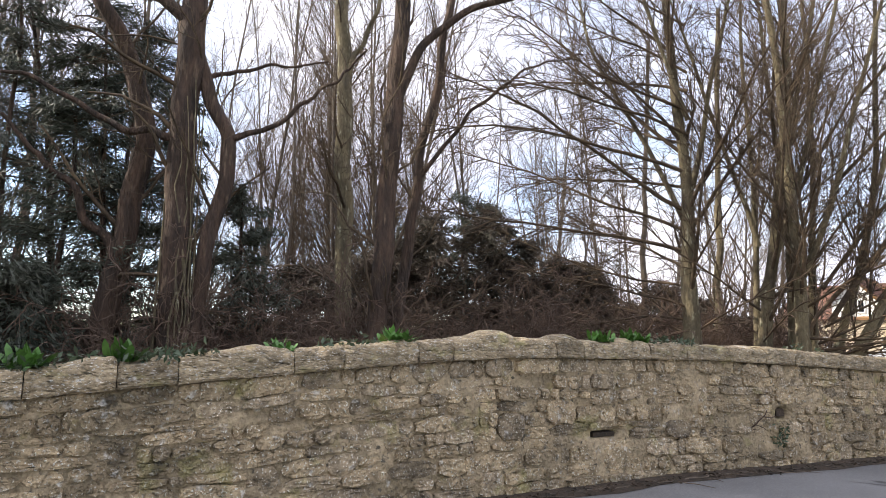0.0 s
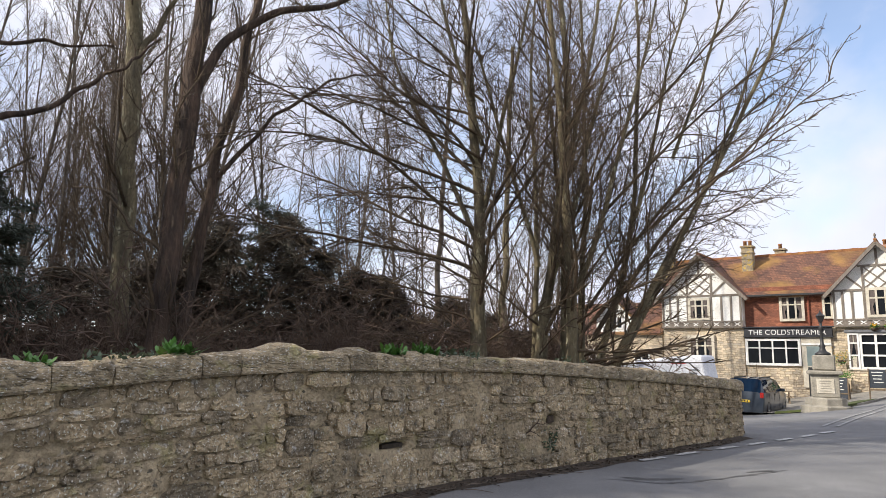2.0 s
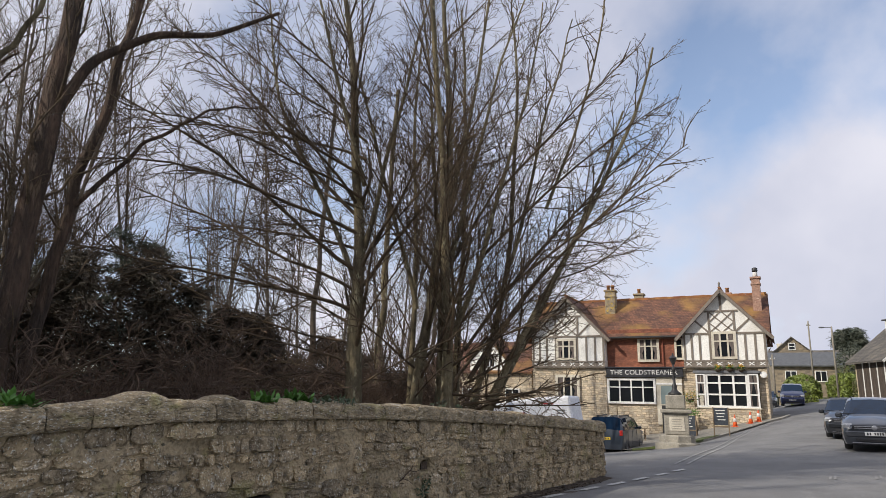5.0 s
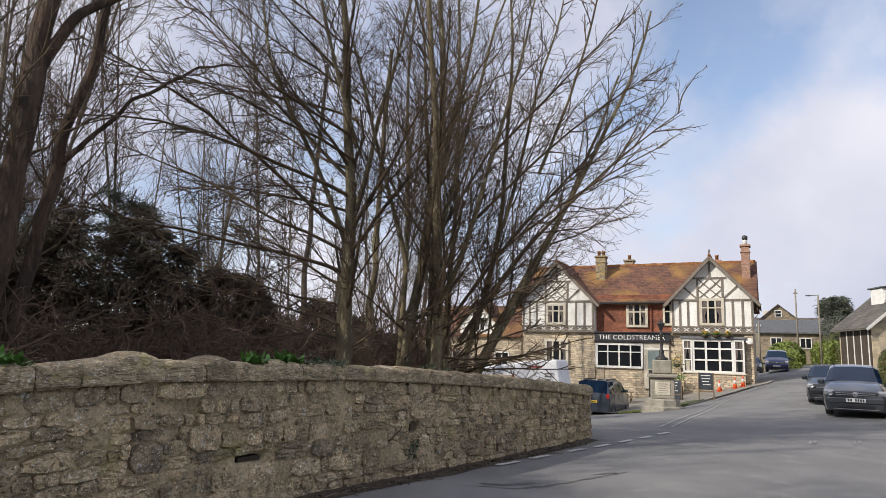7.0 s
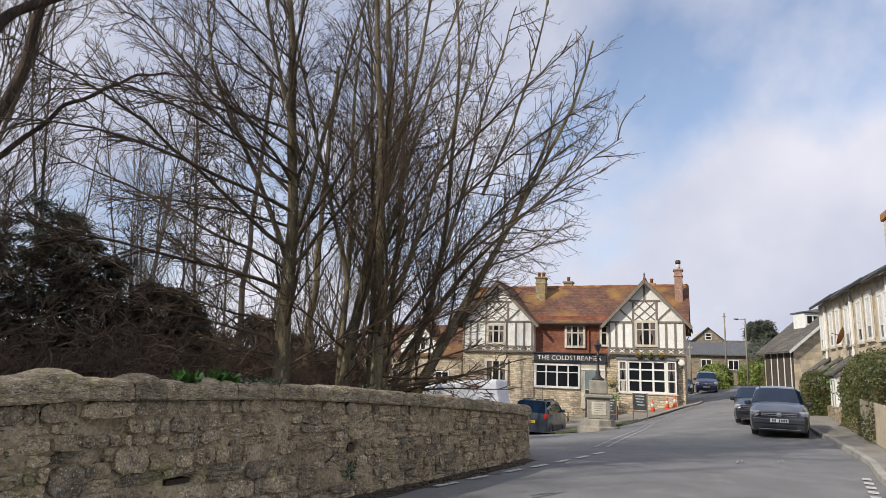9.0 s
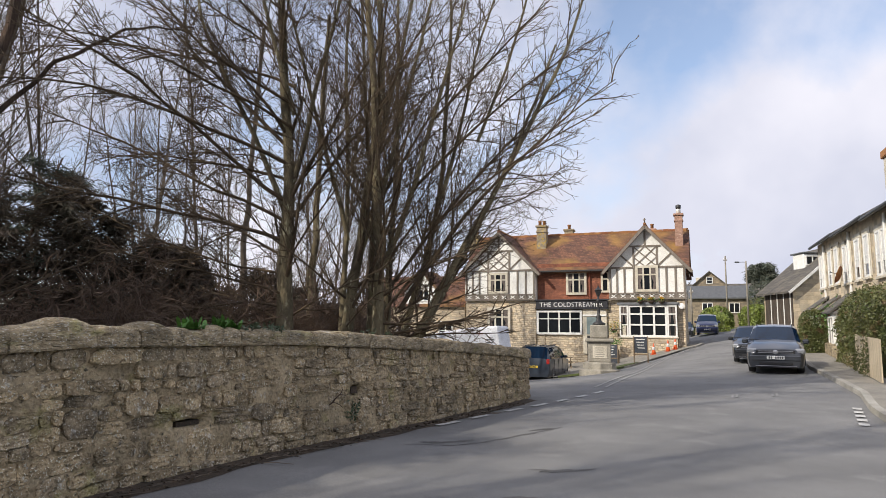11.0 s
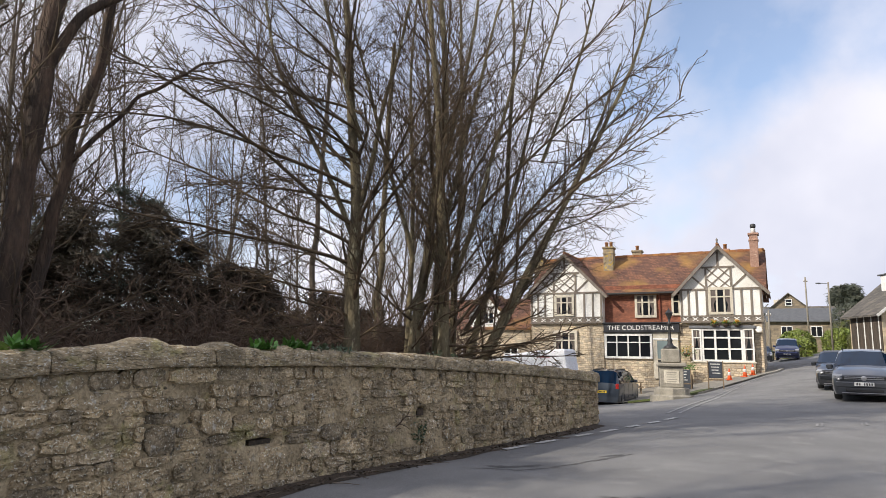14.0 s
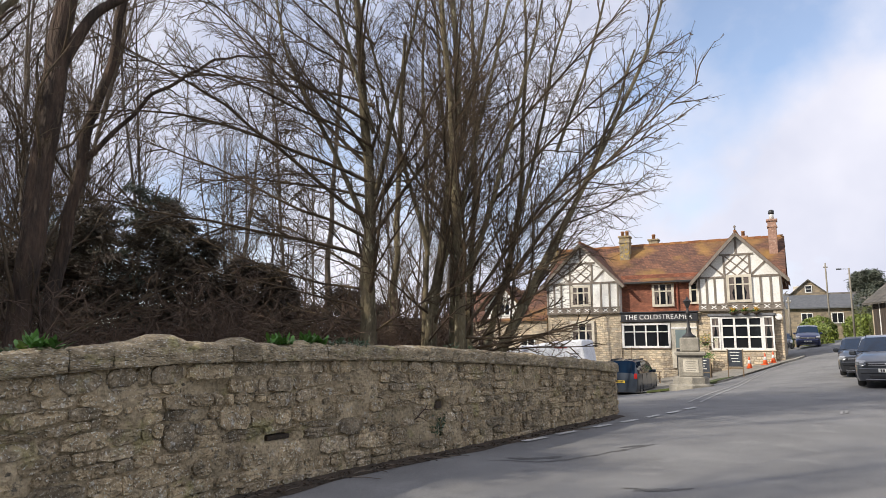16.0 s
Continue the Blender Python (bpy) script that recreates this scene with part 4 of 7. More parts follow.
def gable(x0, x1, apex, z0=3.85, eave=6.05, top=8.85, mirror=1):
    """Half-timbered front with its own small roof. mirror: 1 for the one with its window to the right of its middle."""
    mid = (x0 + x1) / 2
    prism("render_panel", [(x0, z0), (x1, z0), (x1, eave), (apex, top), (x0, eave)], (-0.16, 0.5), M_RENDER, inn, "white render between the timbers")
    y = -0.16

    def t(p, q, w=0.15, d=0.045):
        bar("timber", p, q, w, d, M_TIMBER, inn, y)
    t((x0, z0 + 0.06), (x1, z0 + 0.06), 0.13, 0.09)
    t((x0, z0 + 0.42), (x1, z0 + 0.42), 0.12, 0.07)
    t((x0, eave + 0.05), (x1, eave + 0.05), 0.13, 0.06)
    L = x1 - x0
    for f in (0.02, 0.11, 0.21, 0.335, 0.63, 0.755, 0.87, 0.98):
        t((x0 + L * f, z0 + 0.48), (x0 + L * f, eave), 0.13, 0.05)
    a, b = x0 + L * 0.335, x0 + L * 0.64
    zt = eave + 1.55
    t((a, eave), (a, zt), 0.13)
    t((b, eave), (b, zt), 0.13)
    t((a - 0.25, zt), (b + 0.25, zt), 0.12, 0.055)
    t(((a + b) / 2, zt), ((a + b) / 2, top - 0.2), 0.14)
    t((a, eave + 0.1), (a - 0.95, eave + 1.0), 0.12, 0.04)
    t((b, eave + 0.1), (b + 0.95, eave + 1.0), 0.12, 0.04)
    h, w = zt - eave - 0.1, (b - a) / 2
    for k in (0, 1):
        xa, xb, xm = a + w * k, a + w * (k + 1), a + w * (k + 0.5)
        for p, q in (((xa, eave + 0.1), (xm, eave + 0.3 * h)), ((xm, eave + 0.3 * h), (xb, eave + 0.55 * h)), ((xb, eave + 0.55 * h), (xm, eave + 0.8 * h)), ((xm, eave + 0.8 * h), (xa, zt)),
                     ((xb, eave + 0.1), (xm, eave + 0.3 * h)), ((xm, eave + 0.3 * h), (xa, eave + 0.55 * h)), ((xa, eave + 0.55 * h), (xm, eave + 0.8 * h)), ((xm, eave + 0.8 * h), (xb, zt))):
            t(p, q, 0.085, 0.035)
    # white crosses along the band
    box("band", (x0 + 0.01, x1 - 0.01), (y - 0.03, y + 0.01), (z0 + 0.121, z0 + 0.362), M_TIMBER, inn, label="dark timber band")
    n = 8
    for k in range(n):
        c = x0 + L * (k + 0.5) / n
        bm = bmesh.new()
        for s in (1, -1):
            pts = [(c - 0.20, -0.10 * s), (c - 0.12, -0.12 * s), (c, -0.03 * s), (c + 0.12, 0.06 * s), (c + 0.20, 0.10 * s), (c + 0.13, 0.12 * s), (c, 0.04 * s), (c - 0.14, -0.055 * s)]
            vs = [bm.verts.new((px, y - 0.05 - 0.004 * s, z0 + 0.24 + pz)) for px, pz in pts]
            ws = [bm.verts.new((px, y - 0.028, z0 + 0.24 + pz)) for px, pz in pts]
            bm.faces.new(vs)
            for i in range(8):
                bm.faces.new((vs[i], vs[(i + 1) % 8], ws[(i + 1) % 8], ws[i]))
        part("cross", bm, M_WHITE, inn)
    # roof of the gable
    over, slope = 0.42, (top - eave) / (L / 2)
    for s, xe in ((-1, x0 - over), (1, x1 + over)):
        ze = eave - over * slope * 0.9
        prism("gable_roof", [(apex, top + 0.28), (xe, ze + 0.22), (xe, ze + 0.06), (apex, top + 0.10)], (-0.6, 5.0), M_ROOF, inn)
        bar("bargeboard", (apex, top + 0.08), (xe, ze + 0.03), 0.2, 0.05, M_TIMBER, inn, -0.61)
    box("ridge_tiles", (apex - 0.1, apex + 0.1), (-0.62, 5.0), (top + 0.22, top + 0.36), M_RIDGE, inn, 0.04)
    lathe("finial", [(0.05, top + 0.3), (0.05, top + 0.5), (0.09, top + 0.56), (0.02, top + 0.7)], M_TIMBER, inn, 8, at=(apex, -0.55))


gable(-5.08, 0.10, -2.5)
gable(-15.95, -10.44, -13.17)


def plain_at(x, z, y):
    return pose(x, y, z)


window(inn, plain_at(-3.18, 4.44, -0.19), 1.42, 1.72, 3, (0.66,), M_DRESSED, 0.11, 0.10, True, 0.06)
window(inn, plain_at(-13.98, 4.44, -0.19), 1.38, 1.45, 3, (0.66,), M_DRESSED, 0.11, 0.10, True, 0.06)
window(inn, plain_at(-8.2, 4.32, 0.52), 1.38, 1.62, 3, (0.64,), M_DRESSED, 0.11, 0.12, True, 0.06)
window(inn, plain_at(-5.68, 4.45, 0.52), 0.5, 1.45, 1, (0.64,), M_DRESSED, 0.09, 0.12, False, 0.05)
window(inn, plain_at(-10.32, 1.42, 0.08), 3.2, 1.62, 4, (0.66,), M_WHITE, 0.085, 0.14, False, 0.07)
window(inn, plain_at(-14.1, 1.65, -0.04), 1.65, 1.6, 3, (0.6,), M_DRESSED, 0.11, 0.14, True, 0.08)
# entrance: pale panels with a blue-grey glazed screen
M_SCREEN = gloss("pale_screen_glass", (0.20, 0.25, 0.25), 0.15)
box("entrance_panel", (-7.0, -5.3), (-0.04, 0.10), (0.0, 3.2), M_DRESSED, inn, 0.02, "pale painted entrance surround")
box("entrance_screen", (-6.72, -5.72), (-0.07, -0.042), (1.38, 2.62), M_SCREEN, inn, 0.01, "blue-grey glazed screen")
box("entrance_rail", (-7.0, -5.3), (-0.10, -0.045), (2.68, 2.8), M_WHITE, inn, 0.01)
box("door", (-6.7, -5.8), (-0.085, -0.045), (-0.6, 1.3), M_IRON, inn, 0.01, "dark lower door leaf")
# fascia
sign = box("fascia", (-10.42, -5.2), (-0.16, 0.10), (3.27, 3.80), M_SIGN, inn, 0.015, "black fascia board")
box("fascia_cornice", (-10.5, -5.1), (-0.26, -0.02), (3.803, 3.9), M_SIGN, inn, 0.02)
box("fascia_sill", (-10.46, -5.14), (-0.2, 0.10), (3.18, 3.266), M_SIGN, inn, 0.015)
txt = bpy.data.curves.new("lettering", "FONT")
txt.body, txt.size, txt.extrude, txt.align_x, txt.space_character = "THE COLDSTREAMER", 0.46, 0.01, "CENTER", 1.05
txt.materials.append(M_WHITE)
lettering = new("lettering", txt)
lettering.parent = sign
lettering.matrix_local = pose(-7.83, -0.175, 3.36, 90)
# bay window
bay_y = -0.55
prism("bay_plinth", [(-4.36, WALL_Z), (-0.55, WALL_Z), (-0.55, 1.16), (-4.36, 1.16)], (bay_y + 0.02, 0.1), M_INNSTONE, inn)
box("bay_sill", (-4.45, -0.46), (bay_y - 0.06, 0.1), (1.162, 1.25), M_DRESSED, inn, 0.02)
box("bay_roof", (-4.5, -0.4), (bay_y - 0.12, 0.1), (3.44, 3.62), M_LEAD, inn, 0.03)
window(inn, plain_at(-3.75, 1.252, bay_y + 0.14), 2.55, 2.18, 3, (0.38, 0.72), M_WHITE, 0.13, 0.14, False)
box("bay_light", (-4.30, -3.76), (bay_y + 0.03, bay_y + 0.10), (1.252, 3.43), M_DRESSED, inn)
window(inn, plain_at(-4.36, 1.254, bay_y + 0.06), 0.6, 2.17, 1, (0.38, 0.72), M_WHITE, 0.10, 0.1, True)
window(inn, plain_at(-1.19, 1.254, bay_y + 0.06), 0.64, 2.17, 1, (0.38, 0.72), M_WHITE, 0.10, 0.1, True)
box("corner_pier", (-0.54, -0.01), (-0.10, 0.118), (WALL_Z, 3.83), M_INNSTONE, inn, 0.02)
# main roof
prism_roof = bmesh.new()
for q in ([(0.35, 0.12, 5.98), (-16.3, 0.12, 5.98), (-16.3, 4.2, 9.28), (0.35, 4.2, 9.28)], [(0.35, 8.4, 5.9), (-16.3, 8.4, 5.9), (-16.3, 4.2, 9.28), (0.35, 4.2, 9.28)]):
    top_v = [prism_roof.verts.new(p) for p in q]
    low_v = [prism_roof.verts.new((p[0], p[1], p[2] - 0.14)) for p in q]
    prism_roof.faces.new(top_v)
    prism_roof.faces.new(low_v[::-1])
    for i in range(4):
        prism_roof.faces.new((top_v[i], low_v[i], low_v[(i + 1) % 4], top_v[(i + 1) % 4]))
bmesh.ops.recalc_face_normals(prism_roof, faces=prism_roof.faces)
part("roof", prism_roof, M_ROOF, inn, "red clay tiles with orange lichen")
for x0, x1 in ((0.2, 0.22), (-16.2, -16.18)):
    gv = bmesh.new()
    a = [gv.verts.new((x, y, z)) for x in (min(x0, x1), max(x0, x1)) for y, z in ((0.4, 6.0), (8.0, 5.9), (4.2, 9.1))]
    gv.faces.new(a[:3])
    gv.faces.new(a[3:][::-1])
    part("end_gable", gv, M_INNSTONE, inn)
for k in range(36):
    x = -16.2 + k * 0.458
    box("ridge_tile", (x, x + 0.44), (4.08, 4.32), (9.2, 9.36 + 0.01 * (k % 3)), M_RIDGE, inn)
bar("gutter", (-10.4, 6.0), (-5.1, 6.0), 0.12, 0.12, M_IRON, inn, 0.12)
box("downpipe", (-6.58, -6.48), (0.42, 0.54), (3.9, 5.95), M_BRICK, inn, 0.02, "rust-red downpipe")


def chimney(x, y, w, d, z0, z1, pots, mat_, label):
    st = box("chimney", (x - w / 2, x + w / 2), (y - d / 2, y + d / 2), (z0, z1), mat_, inn, 0.02, label)
    box("cap", (x - w / 2 - 0.08, x + w / 2 + 0.08), (y - d / 2 - 0.08, y + d / 2 + 0.08), (z1 + 0.002, z1 + 0.16), mat_, st, 0.03)
    box("collar", (x - w / 2 - 0.05, x + w / 2 + 0.05), (y - d / 2 - 0.05, y + d / 2 + 0.05), (z1 - 0.42, z1 - 0.3), mat_, st, 0.02)
    for k in range(pots):
        px = x + (k - (pots - 1) / 2) * 0.34
        lathe("pot", [(0.13, z1 + 0.16), (0.12, z1 + 0.45), (0.15, z1 + 0.47), (0.14, z1 + 0.55)], M_RIDGE, st, 10, at=(px, y))
    return st


chimney(-10.6, 3.0, 0.75, 0.7, 7.6, 9.75, 2, M_STACK, "lichen-covered stone chimney stack")
chimney(-8.85, 5.2, 0.7, 0.6, 8.0, 9.7, 1, M_STACK, "small lichen-covered chimney")
tall = chimney(-0.33, 2.7, 0.55, 0.6, 5.9, 10.1, 0, M_TALLBRICK, "tall slender brick chimney")
box("shoulder", (-0.93, 0.17), (2.3, 3.1), (5.9, 7.6), M_TALLBRICK, tall, 0.05)
lathe("pot", [(0.17, 10.26), (0.15, 10.6), (0.15, 10.62)], M_WHITE, tall, 10, at=(-0.33, 2.7))
lathe("cowl", [(0.15, 10.622), (0.19, 10.7), (0.19, 10.9), (0.1, 10.95)], M_IRON, tall, 10, at=(-0.33, 2.7))
chimney(-2.4, 5.6, 0.5, 0.5, 8.0, 9.5, 1, M_TALLBRICK, "brick chimney behind the ridge")
chimney(-16.6, 4.0, 0.7, 0.7, 7.5, 9.4, 2, M_STACK, "lichen-covered stone chimney stack")
# dish and flowers on the front
dish = lathe("satellite_dish", [(0.03, 0.0), (0.12, 0.03), (0.2, 0.08), (0.21, 0.09), (0.2, 0.095)], M_WHITE, inn, 14, "pale satellite dish")
dish.matrix_local = pose(-0.25, -0.45, 3.35, 78, 0, 10)
M_FLOWER = surf("yellow_petals", (0.62, 0.42, 0.03), (0.5, 0.2, 0.03), 20, 0.6, 0)


def leaf_cloud(name, rg, centres, n_each, spread, size, material, parent=None, label="", kind="stuff", flat=0.0, aim=None, slim=0.42):
    """Many small pointed leaves round the given centres."""
    c = np.repeat(np.asarray(centres, float), n_each, axis=0)
    n = len(c)
    c = c + rg.normal(0, 1, (n, 3)) * np.asarray(spread)
    a = rg.normal(0, 1, (n, 3))
    a[:, 2] *= 1 - flat
    if aim is not None:
        a = a * 0.42 + np.repeat(np.asarray(aim, float), n_each, axis=0)
    a /= np.linalg.norm(a, axis=1, keepdims=True)
    b = np.cross(a, rg.normal(0, 1, (n, 3)))
    b /= np.linalg.norm(b, axis=1, keepdims=True) + 1e-9
    s = size * rg.uniform(0.6, 1.4, (n, 1))
    nrm = np.cross(a, b)
    v = np.stack([c - a * s, c + b * s * slim + nrm * s * 0.12, c + a * s, c - b * s * slim + nrm * s * 0.12], 1).reshape(-1, 3)
    f = np.arange(4 * n).reshape(-1, 4)
    me = bpy.data.meshes.new(name)
    me.vertices.add(len(v))
    me.vertices.foreach_set("co", v.ravel())
    me.loops.add(f.size)
    me.loops.foreach_set("vertex_index", f.ravel().astype(np.int32))
    me.polygons.add(n)
    me.polygons.foreach_set("loop_start", (np.arange(n) * 4).astype(np.int32))
    me.update(calc_edges=True)
    ob = link(name, me, material, parent, label)
    if kind:
        ob["kind"] = kind
    return ob


rg = np.random.default_rng(3)
def basket(at, flowers, leaf, r=0.28):
    t = thing("hanging_basket", "flowering basket planted with evergreen trailing leaves", "flower basket", "baskets on the inn", at=at)
    lathe("bowl", [(0.05, -0.2), (0.2, -0.1), (0.24, 0.02)], M_EARTH, t, 10)
    leaf_cloud("leaves", rg, [(0, 0, 0.08)], 200, (r * 0.6, r * 0.6, r * 0.45), 0.06, leaf, t)
    leaf_cloud("flowers", rg, [(0, -0.1, 0.18)], 90, (r * 0.5, r * 0.4, r * 0.35), 0.05, flowers, t)
basket(INN @ pose(-4.75, -0.45, 1.75), M_FLOWER, M_LEAF, 0.55)
for x in (-2.9, -2.2, -1.5):
    basket(INN @ pose(x, -0.72, 3.72), M_FLOWER, M_LEAF, 0.15)

# neighbouring stone house down the side road
side_house = thing("stone_house", "stone house with white gable and sash windows beside the inn", "house", "houses", at=INN)
box("wall", (-25.5, -16.4), (1.0, 8.0), (-2.5, 3.6), M_INNSTONE, side_house)
prism("dormer_front", [(-21.6, 3.5), (-18.6, 3.5), (-18.6, 4.6), (-20.1, 6.2), (-21.6, 4.6)], (0.9, 4.0), M_RENDER, side_house, "white half-timbered dormer")
for s, xe in ((-1, -21.9), (1, -18.3)):
    prism("dormer_roof", [(-20.1, 6.45), (xe, 4.5), (xe, 4.36), (-20.1, 6.3)], (0.6, 4.4), M_ROOF, side_house)
for q in (((0.7, 3.55), (4.5, 6.2)), ((8.3, 3.5), (4.5, 6.2))):
    bm = bmesh.new()
    vs = [bm.verts.new(p) for p in ((-25.7, q[0][0], q[0][1]), (-16.3, q[0][0], q[0][1]), (-16.3, q[1][0], q[1][1]), (-25.7, q[1][0], q[1][1]))]
    ws = [bm.verts.new((v.co.x, v.co.y, v.co.z - 0.12)) for v in vs]
    bm.faces.new(vs)
    bm.faces.new(ws[::-1])
    for i in range(4):
        bm.faces.new((vs[i], ws[i], ws[(i + 1) % 4], vs[(i + 1) % 4]))
    part("roof", bm, M_ROOF, side_house)
window(side_house, plain_at(-20.8, 3.9, 0.88), 1.4, 0.95, 3, (), M_WHITE, 0.08, 0.08)
window(side_house, plain_at(-18.6, 0.8, 0.98), 1.2, 1.5, 2, (0.5,), M_WHITE, 0.08, 0.08)
window(side_house, plain_at(-22.3, 0.8, 0.98), 1.2, 1.5, 2, (0.5,), M_WHITE, 0.08, 0.08)
st = box("chimney", (-17.2, -16.5), (4.2, 4.9), (5.5, 7.3), M_RIDGE, side_house, 0.03)

# ---- forecourt: fountain with lamp, boards, cones, tables ----
M_FOUNT = surf("fountain_stone", (0.36, 0.33, 0.27), (0.24, 0.22, 0.18), 3, 0.9, 0.5, (0.45, 0.43, 0.36), 12, 0.62, fine=30)
fx, fy = 8.5, 32.2
fount = thing("drinking_fountain", "weathered stone memorial fountain topped by a black iron lamp", "fountain", at=pose(fx, fy, land_z(fx, fy) - 0.12, 0, 0, -12))
lathe("base", [(0.98, 0.0), (0.98, 0.30), (0.80, 0.36), (0.78, 0.62), (0.68, 0.68)], M_FOUNT, fount, 8, "stepped stone base", False)
box("pedestal", (-0.52, 0.52), (-0.52, 0.52), (0.68, 1.62), M_FOUNT, fount, 0.03)
box("panel", (-0.33, 0.33), (-0.545, -0.50), (0.85, 1.45), M_DRESSED, fount, 0.015, "pale inscribed panel")
for k in range(5):
    box("inscription", (-0.22 + 0.02 * (k % 2), 0.22 - 0.03 * (k % 3)), (-0.551, -0.54), (1.34 - k * 0.1, 1.375 - k * 0.1), M_FOUNT, fount)
box("cornice", (-0.66, 0.66), (-0.66, 0.66), (1.622, 1.80), M_FOUNT, fount, 0.05, "moulded stone cornice")
box("upper_block", (-0.42, 0.42), (-0.42, 0.42), (1.802, 2.45), M_FOUNT, fount, 0.05)
lathe("lamp_column", [(0.30, 2.45), (0.30, 2.53), (0.16, 2.62), (0.10, 2.75), (0.13, 2.85), (0.07, 2.95), (0.06, 3.55), (0.11, 3.62), (0.05, 3.70), (0.05, 3.85)], M_IRON, fount, 10)
box("cross_bar", (-0.28, 0.28), (-0.025, 0.025), (3.52, 3.57), M_IRON, fount, 0.01)
lathe("lantern", [(0.06, 3.85), (0.17, 4.12), (0.20, 4.14), (0.08, 4.24), (0.04, 4.3), (0.02, 4.38)], M_IRON, fount, 6, smooth=False)

M_CHALK = surf("chalkboard", (0.05, 0.06, 0.075), (0.03, 0.035, 0.045), 4, 0.7, 0.1, fine=30)
M_WOOD = surf("weathered_wood", (0.22, 0.16, 0.10), (0.15, 0.11, 0.07), 4, 0.85, 0.4, fine=40, stretch=(5, 5, 1))


def chalkboard(x, y, turn, h, w, legs):
    t = thing("a_board", "black chalk menu board in a grey wooden frame", "sign board", "menu boards", at=pose(x, y, land_z(x, y) + 0.08, 0, 0, turn))
    z0 = h * 0.38 if legs else 0.1
    bd = box("board", (-w / 2, w / 2), (-0.02, 0.02), (z0, h), M_CHALK, t, 0.008)
    for k in range(4):
        box("chalk_line", (-w * 0.34 + 0.03 * k, w * (0.3 - 0.05 * (k % 3))), (-0.026, -0.019), (h - 0.16 - 0.16 * k, h - 0.12 - 0.16 * k), M_WHITE, bd)
    for s in (-1, 1):
        box("leg", (s * w / 2 - 0.03, s * w / 2 + 0.03), (-0.05, -0.005), (0, h + 0.03), M_WOOD, t, 0.01)
        box("leg", (s * w / 2 - 0.03, s * w / 2 + 0.03), (0.4, 0.45), (0, h * 0.75), M_WOOD, t, 0.01)
    box("rail", (-w / 2, w / 2), (-0.045, -0.008), (h * 0.3, h * 0.36), M_WOOD, t, 0.01)


chalkboard(12.2, 37.3, -18, 1.45, 0.75, True)
chalkboard(11.6, 41.5, -24, 1.25, 1.0, False)

M_CONE = surf("orange_plastic", (0.75, 0.13, 0.03), (0.6, 0.1, 0.03), 6, 0.5, 0.1, fine=30)
cone = thing("traffic_cone", "orange traffic cone with a white reflective sleeve", "traffic cone", "traffic cones", at=pose(0, 0, 0))
box("base", (-0.2, 0.2), (-0.2, 0.2), (0.0, 0.04), M_CONE, cone, 0.01)
lathe("body", [(0.15, 0.04), (0.10, 0.30), (0.035, 0.70), (0.03, 0.72)], M_CONE, cone, 12)
lathe("sleeve", [(0.105, 0.30), (0.073, 0.50), (0.07, 0.505)], M_WHITE, cone, 12)
cone.matrix_world = pose(15.0, 43.3, land_z(15.0, 43.3) + 0.08)
for x, y in ((16.1, 43.7), (16.75, 44.1)):
    copy_thing(cone, pose(x, y, land_z(x, y) + 0.08, 0, 0, 30))
copy_thing(cone, pose(32.5, 72, land_z(32.5, 72) + 0.02, 0, 0, 10))


def picnic(x, y, turn, tip=0):
    t = thing("picnic_table", "dark weathered wooden picnic bench table", "picnic table", "picnic tables", at=pose(x, y, land_z(x, y) + 0.08, tip, 0, turn))
    for k in range(5):
        box("board", (-0.75, 0.75), (-0.36 + k * 0.146, -0.23 + k * 0.146), (0.72, 0.76), M_WOOD, t, 0.006)
    for s in (-1, 1):
        box("seat", (-0.75, 0.75), (s * 0.68 - 0.11, s * 0.68 + 0.11), (0.42, 0.46), M_WOOD, t, 0.006)
        box("bearer", (s * 0.55 - 0.03, s * 0.55 + 0.03), (-0.72, 0.72), (0.36, 0.418), M_WOOD, t, 0.006)
        for q in (-1, 1):
            bm = add_box(bmesh.new(), (s * 0.6 - 0.03, s * 0.6 + 0.03), (-0.045, 0.045), (-0.02, 0.74))
            for v in bm.verts:
                v.co.y += q * (0.68 - 0.55 * v.co.z)
            part("leg", bm, M_WOOD, t)


picnic(7.4, 46.5, -23)
picnic(9.2, 44.6, -10)
low = thing("planter_bed", "low stone planting bed with small green shrubs by the inn", "planter", at=INN)
box("edging", (-5.3, -4.5), (-1.5, -0.7), (-0.6, 0.75), M_INNSTONE, low, 0.05)
leaf_cloud("shrub", rg, [(-4.9, -1.1, 0.85), (-4.6, -1.3, 0.8)], 220, (0.25, 0.2, 0.16), 0.06, M_LEAF, low)
parasol = thing("parasol_pole", "thin pale wooden parasol pole, furled", "pole", at=pose(8.3, 45.6, land_z(8.3, 45.6) + 0.08))
lathe("pole", [(0.03, 0.0), (0.03, 2.3), (0.01, 2.35)], M_WOOD, parasol, 8)

# white covered trailer behind the end of the wall
M_SHEET = surf("white_cover", (0.78, 0.79, 0.82), (0.66, 0.67, 0.71), 2, 0.6, 0.3, fine=20)
M_RED = surf("red_stripe", (0.5, 0.05, 0.05), (0.4, 0.05, 0.05), 4, 0.6, 0)
trailer = thing("covered_trailer", "white sheeted trailer with red trim parked behind the wall", "trailer", at=pose(1.6, 24.0, land_z(1.6, 24.0), 0, 0, -18))
prism("cover", [(-2.4, 0.55), (1.35, 0.55), (1.42, 1.2), (1.28, 2.08), (0.2, 2.0), (-1.3, 1.75), (-2.4, 1.25)], (-0.9, 0.9), M_SHEET, trailer, "creased white cover", 0.06)
